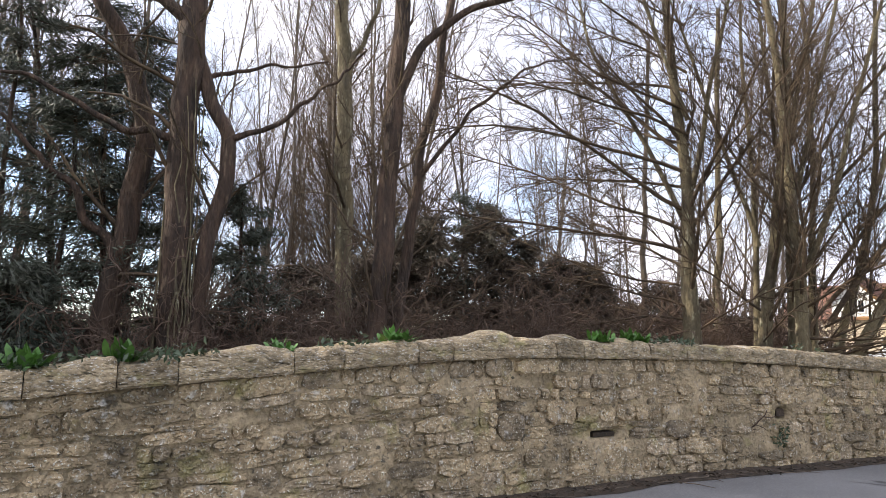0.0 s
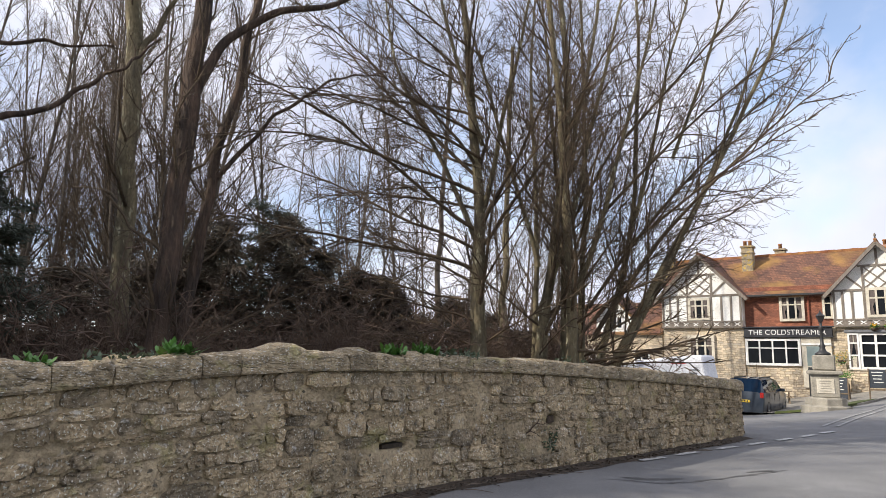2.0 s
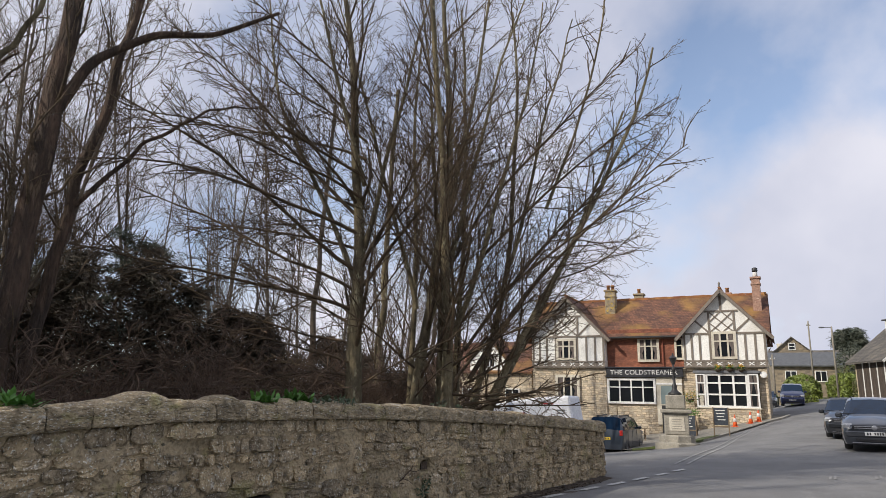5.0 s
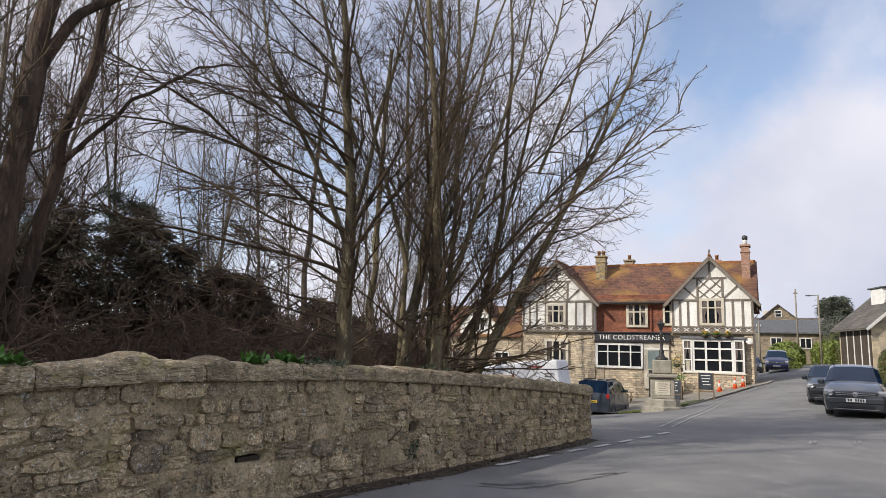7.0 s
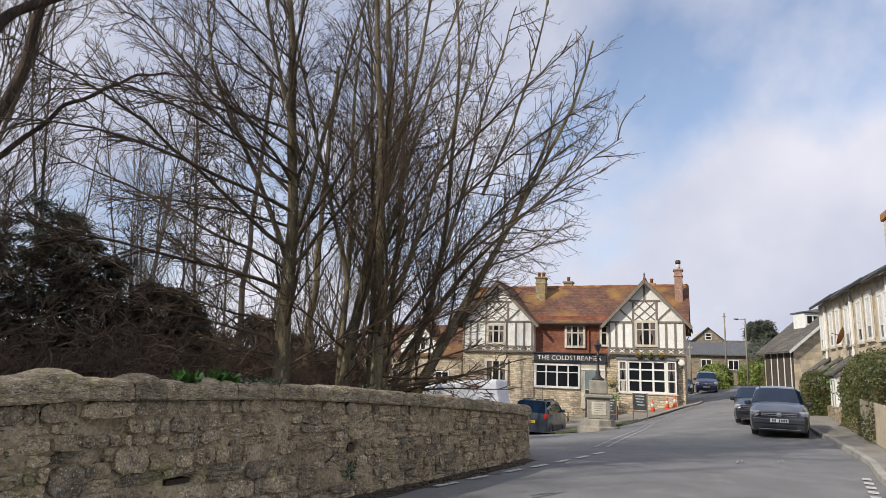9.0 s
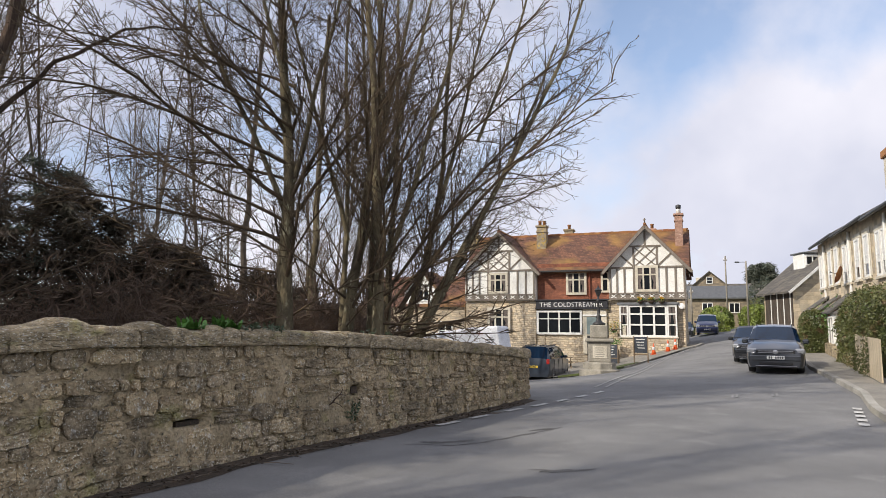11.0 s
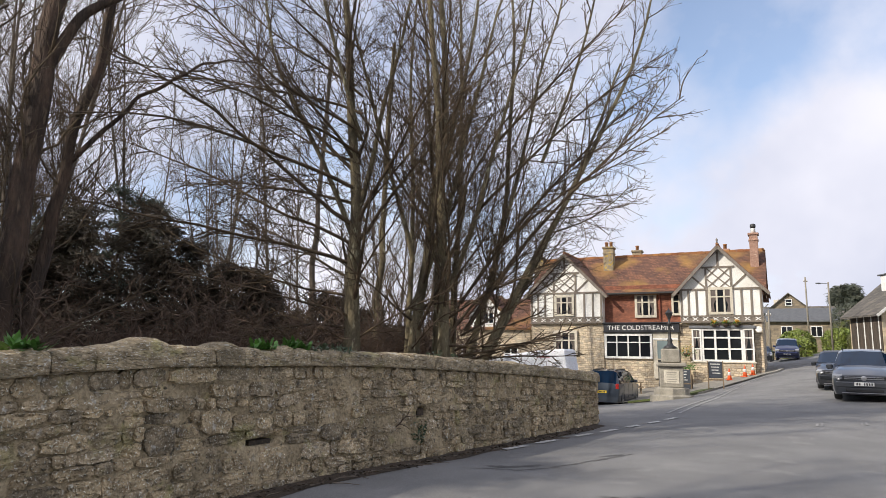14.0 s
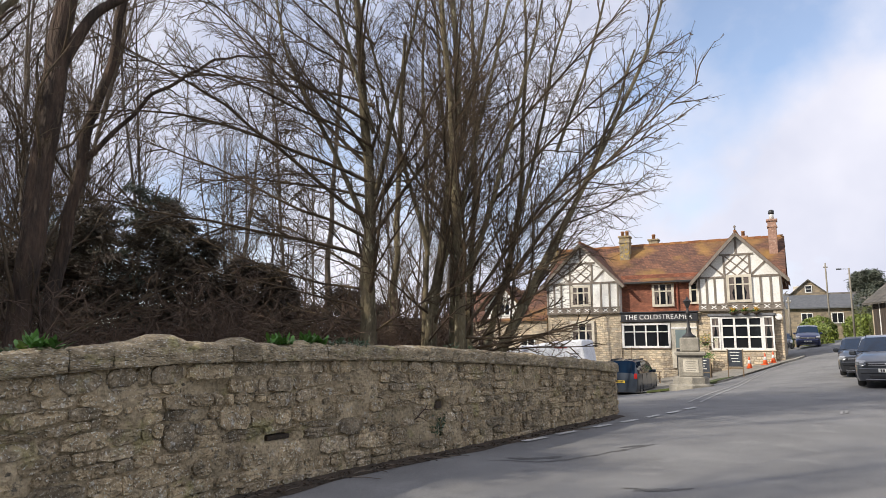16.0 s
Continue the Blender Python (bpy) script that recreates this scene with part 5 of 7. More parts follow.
box("stripe", (0.3, 0.75), (-0.912, -0.89), (1.78, 1.83), M_RED, trailer)
box("stripe", (-0.5, -0.2), (-0.912, -0.89), (1.45, 1.49), M_RED, trailer)
for k in range(3):
    box("lettering_bar", (0.85, 1.15 - 0.05 * k), (-0.912, -0.89), (1.58 - 0.1 * k, 1.62 - 0.1 * k), M_LEAD, trailer)
box("chassis", (-2.2, 1.2), (-0.8, 0.8), (0.4, 0.546), M_IRON, trailer, 0.02)
M_TYRE = surf("tyre_rubber", (0.022, 0.022, 0.022), (0.03, 0.03, 0.03), 8, 0.8, 0.2, fine=50)
for s in (-1, 1):
    w = lathe("wheel", [(0.12, -0.1), (0.30, -0.1), (0.34, -0.06), (0.34, 0.06), (0.30, 0.1), (0.12, 0.1)], M_TYRE, trailer, 18)
    w.matrix_local = pose(-0.3, s * 0.75, 0.34, 90)


# ---- parked vehicles ----
M_CARGLASS = gloss("car_glass", (0.006, 0.018, 0.042), 0.03)
M_CARGLASS.node_tree.nodes["Principled BSDF"].inputs["Specular IOR Level"].default_value = 0.22
M_TRIM = gloss("black_trim", (0.018, 0.018, 0.02), 0.45)
M_ALLOY = gloss("alloy", (0.45, 0.45, 0.47), 0.3, 0.9)
M_LAMP = gloss("headlamp", (0.40, 0.41, 0.42), 0.12, 0.4, 0.8)
M_TAIL = gloss("tail_lamp", (0.45, 0.02, 0.015), 0.15, 0.0, 0.6)
M_PLATE_W = gloss("plate_white", (0.78, 0.78, 0.76), 0.4)
M_PLATE_Y = gloss("plate_yellow", (0.75, 0.52, 0.05), 0.4)


def car(name, label, at, paint, L=4.4, W=0.9, H=1.65, nose=1.25, boxy=0.0):
    """x from the nose (0) to the tail (L); z up."""
    t = thing(name, label, "car", "parked cars", at=at)
    k = H / 1.65
    b = 1.0 * k
    st = [  # x, top, half width, half width of the top, belt
        (0.00, 0.70, 0.74, 0.66, 0.52), (0.05, 0.78, 0.83, 0.74, 0.62), (0.18, 0.86 * k, 0.87, 0.77, 0.72), (0.45, 0.97 * k, 0.895, 0.78, 0.84 * k), (0.90, 1.06 * k, 0.90, 0.78, 0.95 * k), (nose, 1.11 * k, 0.9, 0.77, b),
        (nose + 0.85 - 0.2 * boxy, 1.57 * k, 0.9, 0.67 + 0.04 * boxy, b), (L * 0.55, 1.65 * k, 0.9, 0.67 + 0.06 * boxy, b), (L * 0.76, 1.64 * k, 0.9, 0.67 + 0.06 * boxy, b + 0.02),
        (L - 0.36 + 0.16 * boxy, 1.56 * k + 0.06 * boxy, 0.885, 0.65 + 0.06 * boxy, b + 0.03), (L - 0.10 + 0.02 * boxy, 1.05 * k, 0.87, 0.70, b - 0.02), (L - 0.04, 0.85 * k, 0.86, 0.70, 0.74 * k), (L, 0.56, 0.80, 0.66, 0.48)]
    ring = []
    for x, top, hw, tw, belt in st:
        hw, tw = hw * W / 0.9, tw * W / 0.9
        half = [(hw * 0.93, 0.20), (hw * 0.985, 0.34), (hw, min(0.60, belt * 0.8)), (hw * 0.985, belt), (tw + 0.03, max(top - 0.07, belt + 0.005)), (tw * 0.86, top), (0.0, top + 0.025)]
        ring.append([(x, y, z) for y, z in half] + [(x, -y, z) for y, z in half[-2::-1]])
    n = len(ring[0])
    groups = {"body": []}
    for i in range(len(ring) - 1):
        for j in range(n - 1):
            key = "body"
            if i == 5 and 4 <= j <= 7:
                key = "windscreen"
            elif 5 <= i <= 8 and j in (3, 8):
                key = f"side_window{i}{j}"
            elif i == 9 and 4 <= j <= 7:
                key = "rear_window"
            groups.setdefault(key, []).append((i, j))
    body = None
    for key, cells in groups.items():
        bm = bmesh.new()
        made = {}

        def vert(i, j):
            if (i, j) not in made:
                made[i, j] = bm.verts.new(ring[i][j])
            return made[i, j]
        for i, j in cells:
            bm.faces.new((vert(i, j), vert(i + 1, j), vert(i + 1, j + 1), vert(i, j + 1)))
        if key == "body":
            for i in (0, len(ring) - 1):
                f = [vert(i, j) for j in range(n)]
                bm.faces.new(f if i else f[::-1])
            bmesh.ops.recalc_face_normals(bm, faces=bm.faces)
            body = part("body", bm, paint, t, smooth=True)
            md = body.modifiers.new("edge", "BEVEL")
            md.width, md.segments, md.limit_method, md.angle_limit = 0.02, 2, "ANGLE", radians(25)
        else:
            bmesh.ops.inset_region(bm, faces=list(bm.faces), thickness=0.035, depth=0.0, use_even_offset=True)
            bmesh.ops.recalc_face_normals(bm, faces=bm.faces)
            nm = "side_window" if key.startswith("side") else key
            ob = part(nm, bm, M_CARGLASS, t, smooth=False)
            ob.data.materials.append(paint if key != "windscreen" else M_TRIM)
            for p in ob.data.polygons:
                p.material_index = 1 if p.index >= len(cells) else 0
    r = 0.32 * (0.92 + 0.08 * k)
    for x in (0.82, L - 0.85):
        for s in (-1, 1):
            y = s * (W - 0.10)
            turns = [radians(-8 + 196 * q / 14) for q in range(15)]
            half_ring = [(x + (r + 0.06) * math.cos(a), r + (r + 0.06) * math.sin(a)) for a in turns] + [(x + (r + 0.004) * math.cos(a), r + (r + 0.004) * math.sin(a)) for a in turns[::-1]]
            prism("wheel_arch", half_ring, (s * W * 0.985 - 0.015, s * W * 0.985 + 0.015), M_TRIM, t)
            w = lathe("wheel", [(0.2, -0.11), (r - 0.03, -0.11), (r, -0.07), (r, 0.07), (r - 0.03, 0.11), (0.2, 0.11)], M_TYRE, t, 22)
            w.matrix_local = pose(x, y - s * 0.045, r, 90)
            rim = lathe("rim", [(0.205, -0.118), (0.19, -0.10), (0.06, -0.105), (0.05, -0.12), (0.05, 0.12), (0.06, 0.105), (0.19, 0.10), (0.205, 0.118)], M_ALLOY, w, 16)
    for s in (-1, 1):
        hl = box("headlight", (0.04, 0.46), (s * 0.72 * W / 0.9 - 0.17, s * 0.72 * W / 0.9 + 0.15), (0.66 * k, 0.86 * k), M_LAMP, t, 0.05)
        box("lens", (0.025, 0.06), (s * 0.70 * W / 0.9 - 0.07, s * 0.70 * W / 0.9 + 0.07), (0.70 * k, 0.81 * k), M_ALLOY, hl, 0.02)
        box("tail_light", (L - 0.20, L - 0.015), (s * 0.79 * W / 0.9 - 0.09, s * 0.79 * W / 0.9 + 0.075), (0.80 * k, 1.04 * k), M_TAIL, t, 0.02)
        box("fog_light", (0.015, 0.1), (s * 0.58 - 0.08, s * 0.58 + 0.08), (0.36, 0.43), M_TRIM, t, 0.015)
        mr = box("door_mirror", (nose + 0.15, nose + 0.33), (s * (W + 0.07) - 0.10, s * (W + 0.07) + 0.10), (b - 0.02, b + 0.14), paint, t, 0.04)
        for x in (L * 0.52, L * 0.74):
            box("door_handle", (x, x + 0.18), (s * W * 0.985 - 0.02, s * W * 0.985 + 0.02), (b - 0.13, b - 0.09), M_TRIM, t, 0.008)
        for x in (nose + 0.75, L * 0.585, L * 0.78):
            box("door_seam", (x, x + 0.012), (s * W * 0.993 - 0.012, s * W * 0.993 + 0.008), (0.36, b - 0.02), M_TRIM, t)
        box("sill_trim", (1.2, L - 1.25), (s * W * 0.955 - 0.03, s * W * 0.955 + 0.02), (0.19, 0.27), M_TRIM, t, 0.01)
    box("grille", (0.0, 0.12), (-0.58, 0.58), (0.665 * k, 0.80 * k), M_TRIM, t, 0.015, "dark slatted grille")
    for zg in (0.70, 0.755):
        box("grille_bar", (-0.012, 0.05), (-0.52, 0.52), (zg * k, zg * k + 0.02), M_ALLOY, t, 0.004)
    bd = lathe("badge", [(0.075, -0.01), (0.075, 0.012), (0.06, 0.016)], M_ALLOY, t, 16)
    bd.matrix_local = pose(-0.02, 0, 0.735 * k, 0, -90)
    box("air_intake", (-0.022, 0.06), (-0.50, 0.50), (0.27, 0.38), M_TRIM, t, 0.03)
    box("bumper", (-0.03, 0.2), (-0.80 * W / 0.9, 0.80 * W / 0.9), (0.385, 0.655 * k), paint, t, 0.06)
    box("bumper_trim", (-0.036, 0.05), (-0.6, 0.6), (0.245, 0.262), M_ALLOY, t, 0.005)
    box("bumper_lip", (-0.03, 0.1), (-0.62, 0.62), (0.20, 0.235), M_TRIM, t, 0.01)
    fp = box("number_plate", (-0.046, -0.028), (-0.26, 0.26), (0.47, 0.58), M_PLATE_W, t, 0.004)
    for i in range(6):
        box("plate_mark", (-0.050, -0.044), (-0.22 + 0.065 * i + (0.06 if i > 3 else 0), -0.18 + 0.065 * i + (0.06 if i > 3 else 0)), (0.49, 0.56), M_TRIM, fp)
    rp = box("number_plate", (L + 0.004, L + 0.02), (-0.26, 0.26), (0.60 * k, 0.71 * k), M_PLATE_Y, t, 0.004)
    for i in range(6):
        box("plate_mark", (L + 0.018, L + 0.024), (-0.22 + 0.07 * i, -0.175 + 0.07 * i), (0.62 * k, 0.69 * k), M_TRIM, rp)
    for s in (-1, 1):
        box("roof_rail", (nose + 1.0, L - 0.6), (s * W * 0.64 - 0.015, s * W * 0.64 + 0.015), (H * 0.985, H * 1.02), M_TRIM, t, 0.008)
        wp = bar("wiper", (0, 0), (0.5, 0.0), 0.02, 0.01, M_TRIM, t)
        wp.matrix_local = pose(nose + 0.05, s * 0.3 + 0.1, 1.12 * k, 0, 0, 96)
    return t


def on_land(x, y, heading, up=0.0):
    """Heading: degrees from +y towards +x in which the local +x points. The vehicle tips with the slope."""
    h = radians(heading)
    d = Vector((math.sin(h), math.cos(h), 0))
    d.z = (land_z(x + d.x * 3, y + d.y * 3) - land_z(x, y)) / 3
    d.normalize()
    s = Vector((0, 0, 1)).cross(d).normalized()
    u = d.cross(s)
    m = Matrix((d, s, u)).transposed().to_4x4()
    m.translation = (x, y, land_z(x, y) + up)
    return m


P_GREY = gloss("grey_metallic_paint", (0.045, 0.050, 0.060), 0.28, 0.35, 1.0)
P_BLUEGREY = gloss("blue_grey_paint", (0.032, 0.044, 0.062), 0.35, 0.3, 0.8)
P_DARK = gloss("dark_paint", (0.016, 0.018, 0.022), 0.3, 0.4, 1.0)
P_BLUE = gloss("deep_blue_paint", (0.006, 0.014, 0.065), 0.3, 0.3, 0.8)
car("people_carrier", "metallic grey people carrier parked facing along the kerb", on_land(11.42, 21.4, 28), P_GREY, 4.4, 0.87, 1.57)
car("hatchback", "dark grey hatchback parked behind the people carrier", on_land(13.75, 27.4, 26), P_DARK, 4.1, 0.86, 1.52)
car("estate_van", "blue-grey passenger van parked beside the forecourt", on_land(8.05, 41.2, 205), P_BLUEGREY, 4.75, 0.95, 1.88, 1.05, 1.0)
car("blue_minivan", "deep blue minivan parked up the hill", on_land(24.25, 56.5, 24), P_BLUE, 4.4, 0.9, 1.78, 1.1, 0.5)
car("hatchback", "black hatchback parked beyond the blue minivan", on_land(24.2, 61.5, 24), P_DARK, 4.1, 0.86, 1.5)

# ---- terrace beside the main road ----
def slab(name, quad, thick, material, parent, label=""):
    bm = bmesh.new()
    vs = [bm.verts.new(p) for p in quad]
    ws = [bm.verts.new((p[0], p[1], p[2] - thick)) for p in quad]
    bm.faces.new(vs)
    bm.faces.new(ws[::-1])
    for i in range(4):
        bm.faces.new((vs[i], ws[i], ws[(i + 1) % 4], vs[(i + 1) % 4]))
    bmesh.ops.recalc_face_normals(bm, faces=bm.faces)
    return part(name, bm, material, parent, label)


M_GUTTER = surf("dark_gutter", (0.05, 0.055, 0.06), (0.035, 0.04, 0.04), 4, 0.5, 0.1, fine=30)
M_BLIND = surf("white_blind", (0.74, 0.73, 0.70), (0.62, 0.61, 0.58), 3, 0.7, 0.1, fine=30)


def sash(parent, x, z, w, h):
    fr = window(parent, pose(x, -0.01, z), w, h, 1, (0.5,), M_WHITE, 0.07, 0.07, False, 0.02)
    box("blind", (0.07, w - 0.07), (-0.045, -0.03), (h * 0.3, h - 0.07), M_BLIND, fr)
    box("sill", (x - 0.12, x + w + 0.12), (-0.12, -0.005), (z - 0.14, z - 0.025), M_DRESSED, parent, 0.015)
    for sx in (x - 0.24, x + w + 0.02):
        box("jamb", (sx, sx + 0.21), (-0.04, -0.004), (z - 0.02, z + h + 0.02), M_DRESSED, parent, 0.01)
    box("lintel", (x - 0.26, x + w + 0.26), (-0.05, -0.004), (z + h + 0.022, z + h + 0.25), M_DRESSED, parent, 0.01)


TERRACE = Matrix(((-0.37, 0.929, 0, 22.6), (-0.929, -0.37, 0, 37.2), (0, 0, 1, 0), (0, 0, 0, 1)))
house = thing("terraced_house", "granite terraced house with slate roof and white bay windows", "house", "terrace", at=TERRACE)
box("wall", (0.0, 6.0), (0.0, 7.5), (-0.6, 6.6), M_TERRACE, house)
slab("roof", [(-0.1, -0.35, 6.55), (6.1, -0.35, 6.55), (6.1, 3.9, 9.0), (-0.1, 3.9, 9.0)], 0.12, M_SLATES, house, "dark slate roof")
slab("roof", [(-0.1, 8.0, 6.4), (6.1, 8.0, 6.4), (6.1, 3.9, 9.0), (-0.1, 3.9, 9.0)], 0.12, M_SLATES, house)
box("gutter", (-0.1, 6.08), (-0.48, -0.34), (6.40, 6.52), M_GUTTER, house, 0.03, "dark gutter")
box("downpipe", (1.92, 2.02), (-0.12, -0.02), (0.4, 6.4), M_WHITE, house, 0.02, "white downpipe")
for x in (0.55, 1.35, 3.0, 4.6):
    sash(house, x, 4.1, 0.62 if x < 2 else 0.8, 1.75)
bay = box("bay", (0.5, 2.5), (-0.9, 0.0), (-0.3, 2.7), M_WHITE, house, 0.03, "white-painted ground-floor bay")
slab("bay_roof", [(0.3, -1.1, 2.72), (2.7, -1.1, 2.72), (2.5, 0.0, 3.6), (0.5, 0.0, 3.6)], 0.1, M_SLATES, house, "lean-to slate bay roof")
window(bay, pose(0.65, -0.9, 1.0), 1.7, 1.5, 3, (0.6,), M_WHITE, 0.09, 0.08)
slab("porch_roof", [(3.6, -1.2, 2.6), (5.8, -1.2, 2.6), (5.4, 0.0, 3.5), (4.0, 0.0, 3.5)], 0.1, M_SLATES, house, "slate porch roof")
for x in (3.75, 5.55):
    box("porch_post", (x, x + 0.12), (-1.1, -0.98), (-0.3, 2.5), M_WHITE, house, 0.015)
box("door", (4.2, 5.1), (-0.05, -0.004), (-0.2, 2.2), M_LEAD, house, 0.01, "grey panelled front door")
box("fascia", (3.6, 5.8), (-1.16, -1.1), (2.3, 2.5), M_WHITE, house, 0.01)
ch = box("chimney", (5.4, 6.6), (2.2, 3.2), (7.6, 10.2), M_DRESSED, house, 0.03, "rendered party-wall chimney with ochre top")
box("cap", (5.3, 6.7), (2.1, 3.3), (10.202, 10.6), M_RIDGE, ch, 0.04)
for k in range(3):
    lathe("pot", [(0.13, 10.6), (0.11, 10.95), (0.14, 11.0)], M_RIDGE, ch, 10, at=(5.6 + 0.4 * k, 2.7))
for k in (1, 2):
    copy_thing(house, TERRACE @ pose(6.0 * k, 0, -0.12 * k))
terra = thing("wall_dish", "rust-brown satellite dish fixed to the terrace front", "satellite dish", at=TERRACE @ pose(7.6, -0.35, 4.3, 70, 0, -20))
lathe("reflector", [(0.03, 0), (0.3, 0.06), (0.42, 0.14), (0.43, 0.15)], M_RIDGE, terra, 16)
lathe("arm", [(0.02, 0.0), (0.015, 0.45), (0.04, 0.47), (0.04, 0.5)], M_LEAD, terra, 8)

# hedges and low fronts along the footway
def hedge(name, label, pts, wide, tall, material, n, size, seed, category="hedge", group="front hedges"):
    r = np.random.default_rng(seed)
    ln = resample(pts, 0.25)
    at = ln[len(ln) // 2]
    z0 = land_z(*at)
    t = thing(name, label, category, group, at=pose(at[0], at[1], z0))
    d = unit(ln[-1] - ln[0])
    nrm = np.array([d[1], -d[0]])
    k = r.integers(0, len(ln), n)
    u, v = r.uniform(0, 1, n), r.uniform(0, 1, n)
    side = r.integers(0, 6, n)
    k = np.where(side == 4, 0, np.where(side == 5, len(ln) - 1, k))
    u = np.where(side == 0, r.normal(0.02, 0.03, n), np.where(side == 1, r.normal(0.98, 0.03, n), u))
    v = np.where(side == 2, r.normal(0.98, 0.03, n), v)
    lump = np.array([noise.noise((a * 0.9, b * 3.0, seed)) for a, b in zip(k * 0.25, v)]) * 0.14
    xy = ln[k] + nrm * ((u * wide) + lump * (u < 0.5))[:, None] - nrm * 0
    end = np.abs(2 * k / (len(ln) - 1) - 1)
    z = v * (tall + 1.6 * lump) * (1 - 0.16 * np.abs(2 * u - 1) ** 4 - 0.20 * end ** 4)
    push = np.where(side == 4, -0.04, np.where(side == 5, 0.04, 0.0))
    c = np.c_[xy - at + d * push[:, None], z]
    leaf_cloud("foliage", r, c, 1, 0.035, size, material, t)
    core = bmesh.new()
    a, b = ln[0] - at + nrm * 0.12, ln[-1] - at + nrm * 0.12
    q = nrm * (wide - 0.24)
    low_ = [core.verts.new((*p, 0.0)) for p in (a, b, b + q, a + q)]
    top_ = [core.verts.new((*p, tall * 0.64)) for p in (a, b, b + q, a + q)]
    core.faces.new(top_)
    for i in range(4):
        core.faces.new((low_[i], low_[(i + 1) % 4], top_[(i + 1) % 4], top_[i]))
    tagged(part("core", core, M_HEDGE, t, "dark inner growth"), kind="stuff")
    return t


hedge("clipped_hedge", "dense clipped evergreen hedge with a browning top", [(15.9, 25.2), (12.6, 18.6)][::-1], 1.6, 2.65, M_HEDGE, 36000, 0.045, 1)
hedge("clipped_hedge", "rounded dark green hedge behind the parked cars", [(18.2, 31.4), (19.9, 34.8)], 1.6, 2.1, M_HEDGE, 24000, 0.05, 2)
hedge("shrub", "yellow-green variegated shrub by the old workshop", [(21.2, 36.0), (22.6, 38.5)], 1.3, 2.1, M_HEDGE2, 4000, 0.07, 4, "shrub", "shrubs")
rg = np.random.default_rng(21)
flow = thing("flowering_shrub", "small garden shrub with a few red flowers", "shrub", "shrubs", at=pose(18.6, 30.2, land_z(18.6, 30.2)))
leaf_cloud("leaves", rg, [(0.7, 0.6, 1.75), (1.0, 1.0, 1.6)], 400, (0.3, 0.3, 0.35), 0.07, M_LEAF, flow)
leaf_cloud("flowers", rg, [(0.6, 0.5, 2.0)], 50, (0.12, 0.12, 0.14), 0.06, M_RED, flow)
lathe("stem", [(0.05, 0.0), (0.04, 1.5)], M_BARK2, flow, 6, at=(0.8, 0.7))

M_BOARD = surf("pale_boarding", (0.55, 0.46, 0.32), (0.42, 0.35, 0.25), 2, 0.85, 0.3, fine=30, stretch=(3, 3, 0.4))
fence = thing("board_fence", "pale weathered solid board fence in front of the hedge", "fence", at=pose(0, 0, 0))
fl = resample([(13.75, 20.9), (11.7, 16.8)], 0.32)
for i in range(len(fl) - 1):
    p, q = Vector(fl[i]), Vector(fl[i + 1])
    d = (q - p).normalized()
    o = Vector((-d.y, d.x)) * 0.03
    z0 = land_z(*p) + 0.12
    bm = bmesh.new()
    e = p + (q - p) * 0.985
    a = [bm.verts.new((*v, z)) for z in (z0, z0 + 1.12 - 0.01 * (i % 2)) for v in (p, e, e + o, p + o)]
    for f in ((0, 3, 2, 1), (4, 5, 6, 7), (0, 1, 5, 4), (1, 2, 6, 5), (2, 3, 7, 6), (3, 0, 4, 7)):
        bm.faces.new([a[k] for k in f])
    part("board", bm, M_BOARD, fence)
lowwall = thing("wall_garden", "low mossy stone garden wall along the footway", "wall", kind="structure")
gl = resample([(14.0, 21.4), (16.2, 25.6), (19.6, 32.4)], 0.45)
for i in range(len(gl) - 1):
    p, q = Vector(gl[i]), Vector(gl[i + 1])
    d = (q - p).normalized()
    o = Vector((-d.y, d.x)) * -0.28
    z0, h = land_z(*p) - 0.05, 0.62 + 0.1 * noise.noise((i * 1.3, 0, 0))
    bm = bmesh.new()
    e = p + (q - p) * 0.97
    a = [bm.verts.new((*v, z)) for z in (z0, z0 + h) for v in (p, e, e + o, p + o)]
    for f in ((0, 3, 2, 1), (4, 5, 6, 7), (0, 1, 5, 4), (1, 2, 6, 5), (2, 3, 7, 6), (3, 0, 4, 7)):
        bm.faces.new([a[k] for k in f])
    bmesh.ops.bevel(bm, geom=list(bm.edges), offset=0.05, segments=1, affect="EDGES")
    part("stone", bm, M_COPE, lowwall)

M_DARKWOOD = surf("dark_stained_boards", (0.085, 0.065, 0.05), (0.05, 0.04, 0.032), 3, 0.9, 0.4, fine=30, stretch=(4, 4, 0.4))
# old workshop with tall slatted doors
barn = thing("workshop", "old stone workshop with slate roof and streaked boarded side", "outbuilding", at=pose(25.2, 44.6, 0))
zb = land_z(26, 46)
prism("gable_wall", [(0.0, zb - 1), (7.0, zb - 1), (7.0, 4.7), (3.6, 7.6), (0.0, 4.7)], (0.0, 3.9), M_TERRACE, barn, "buff rubble gable wall")
y = 0.05
for i in range(17):
    wide_ = 0.13 if i % 4 == 1 else 0.24
    box("plank", (-0.05, -0.004), (y, y + wide_ - 0.01), (zb - 0.4 + (0.9 if i % 4 == 1 else 0), 4.55), M_BLIND if i % 4 == 1 else M_DARKWOOD, barn, 0.01)
    y += wide_
slab("roof", [(-0.45, -0.3, 4.42), (-0.45, 4.3, 4.42), (3.6, 4.3, 7.75), (3.6, -0.3, 7.75)], 0.12, M_SLATES, barn, "brown-grey slate roof")
slab("roof", [(7.4, -0.3, 4.42), (7.4, 4.3, 4.42), (3.6, 4.3, 7.75), (3.6, -0.3, 7.75)], 0.12, M_SLATES, barn)
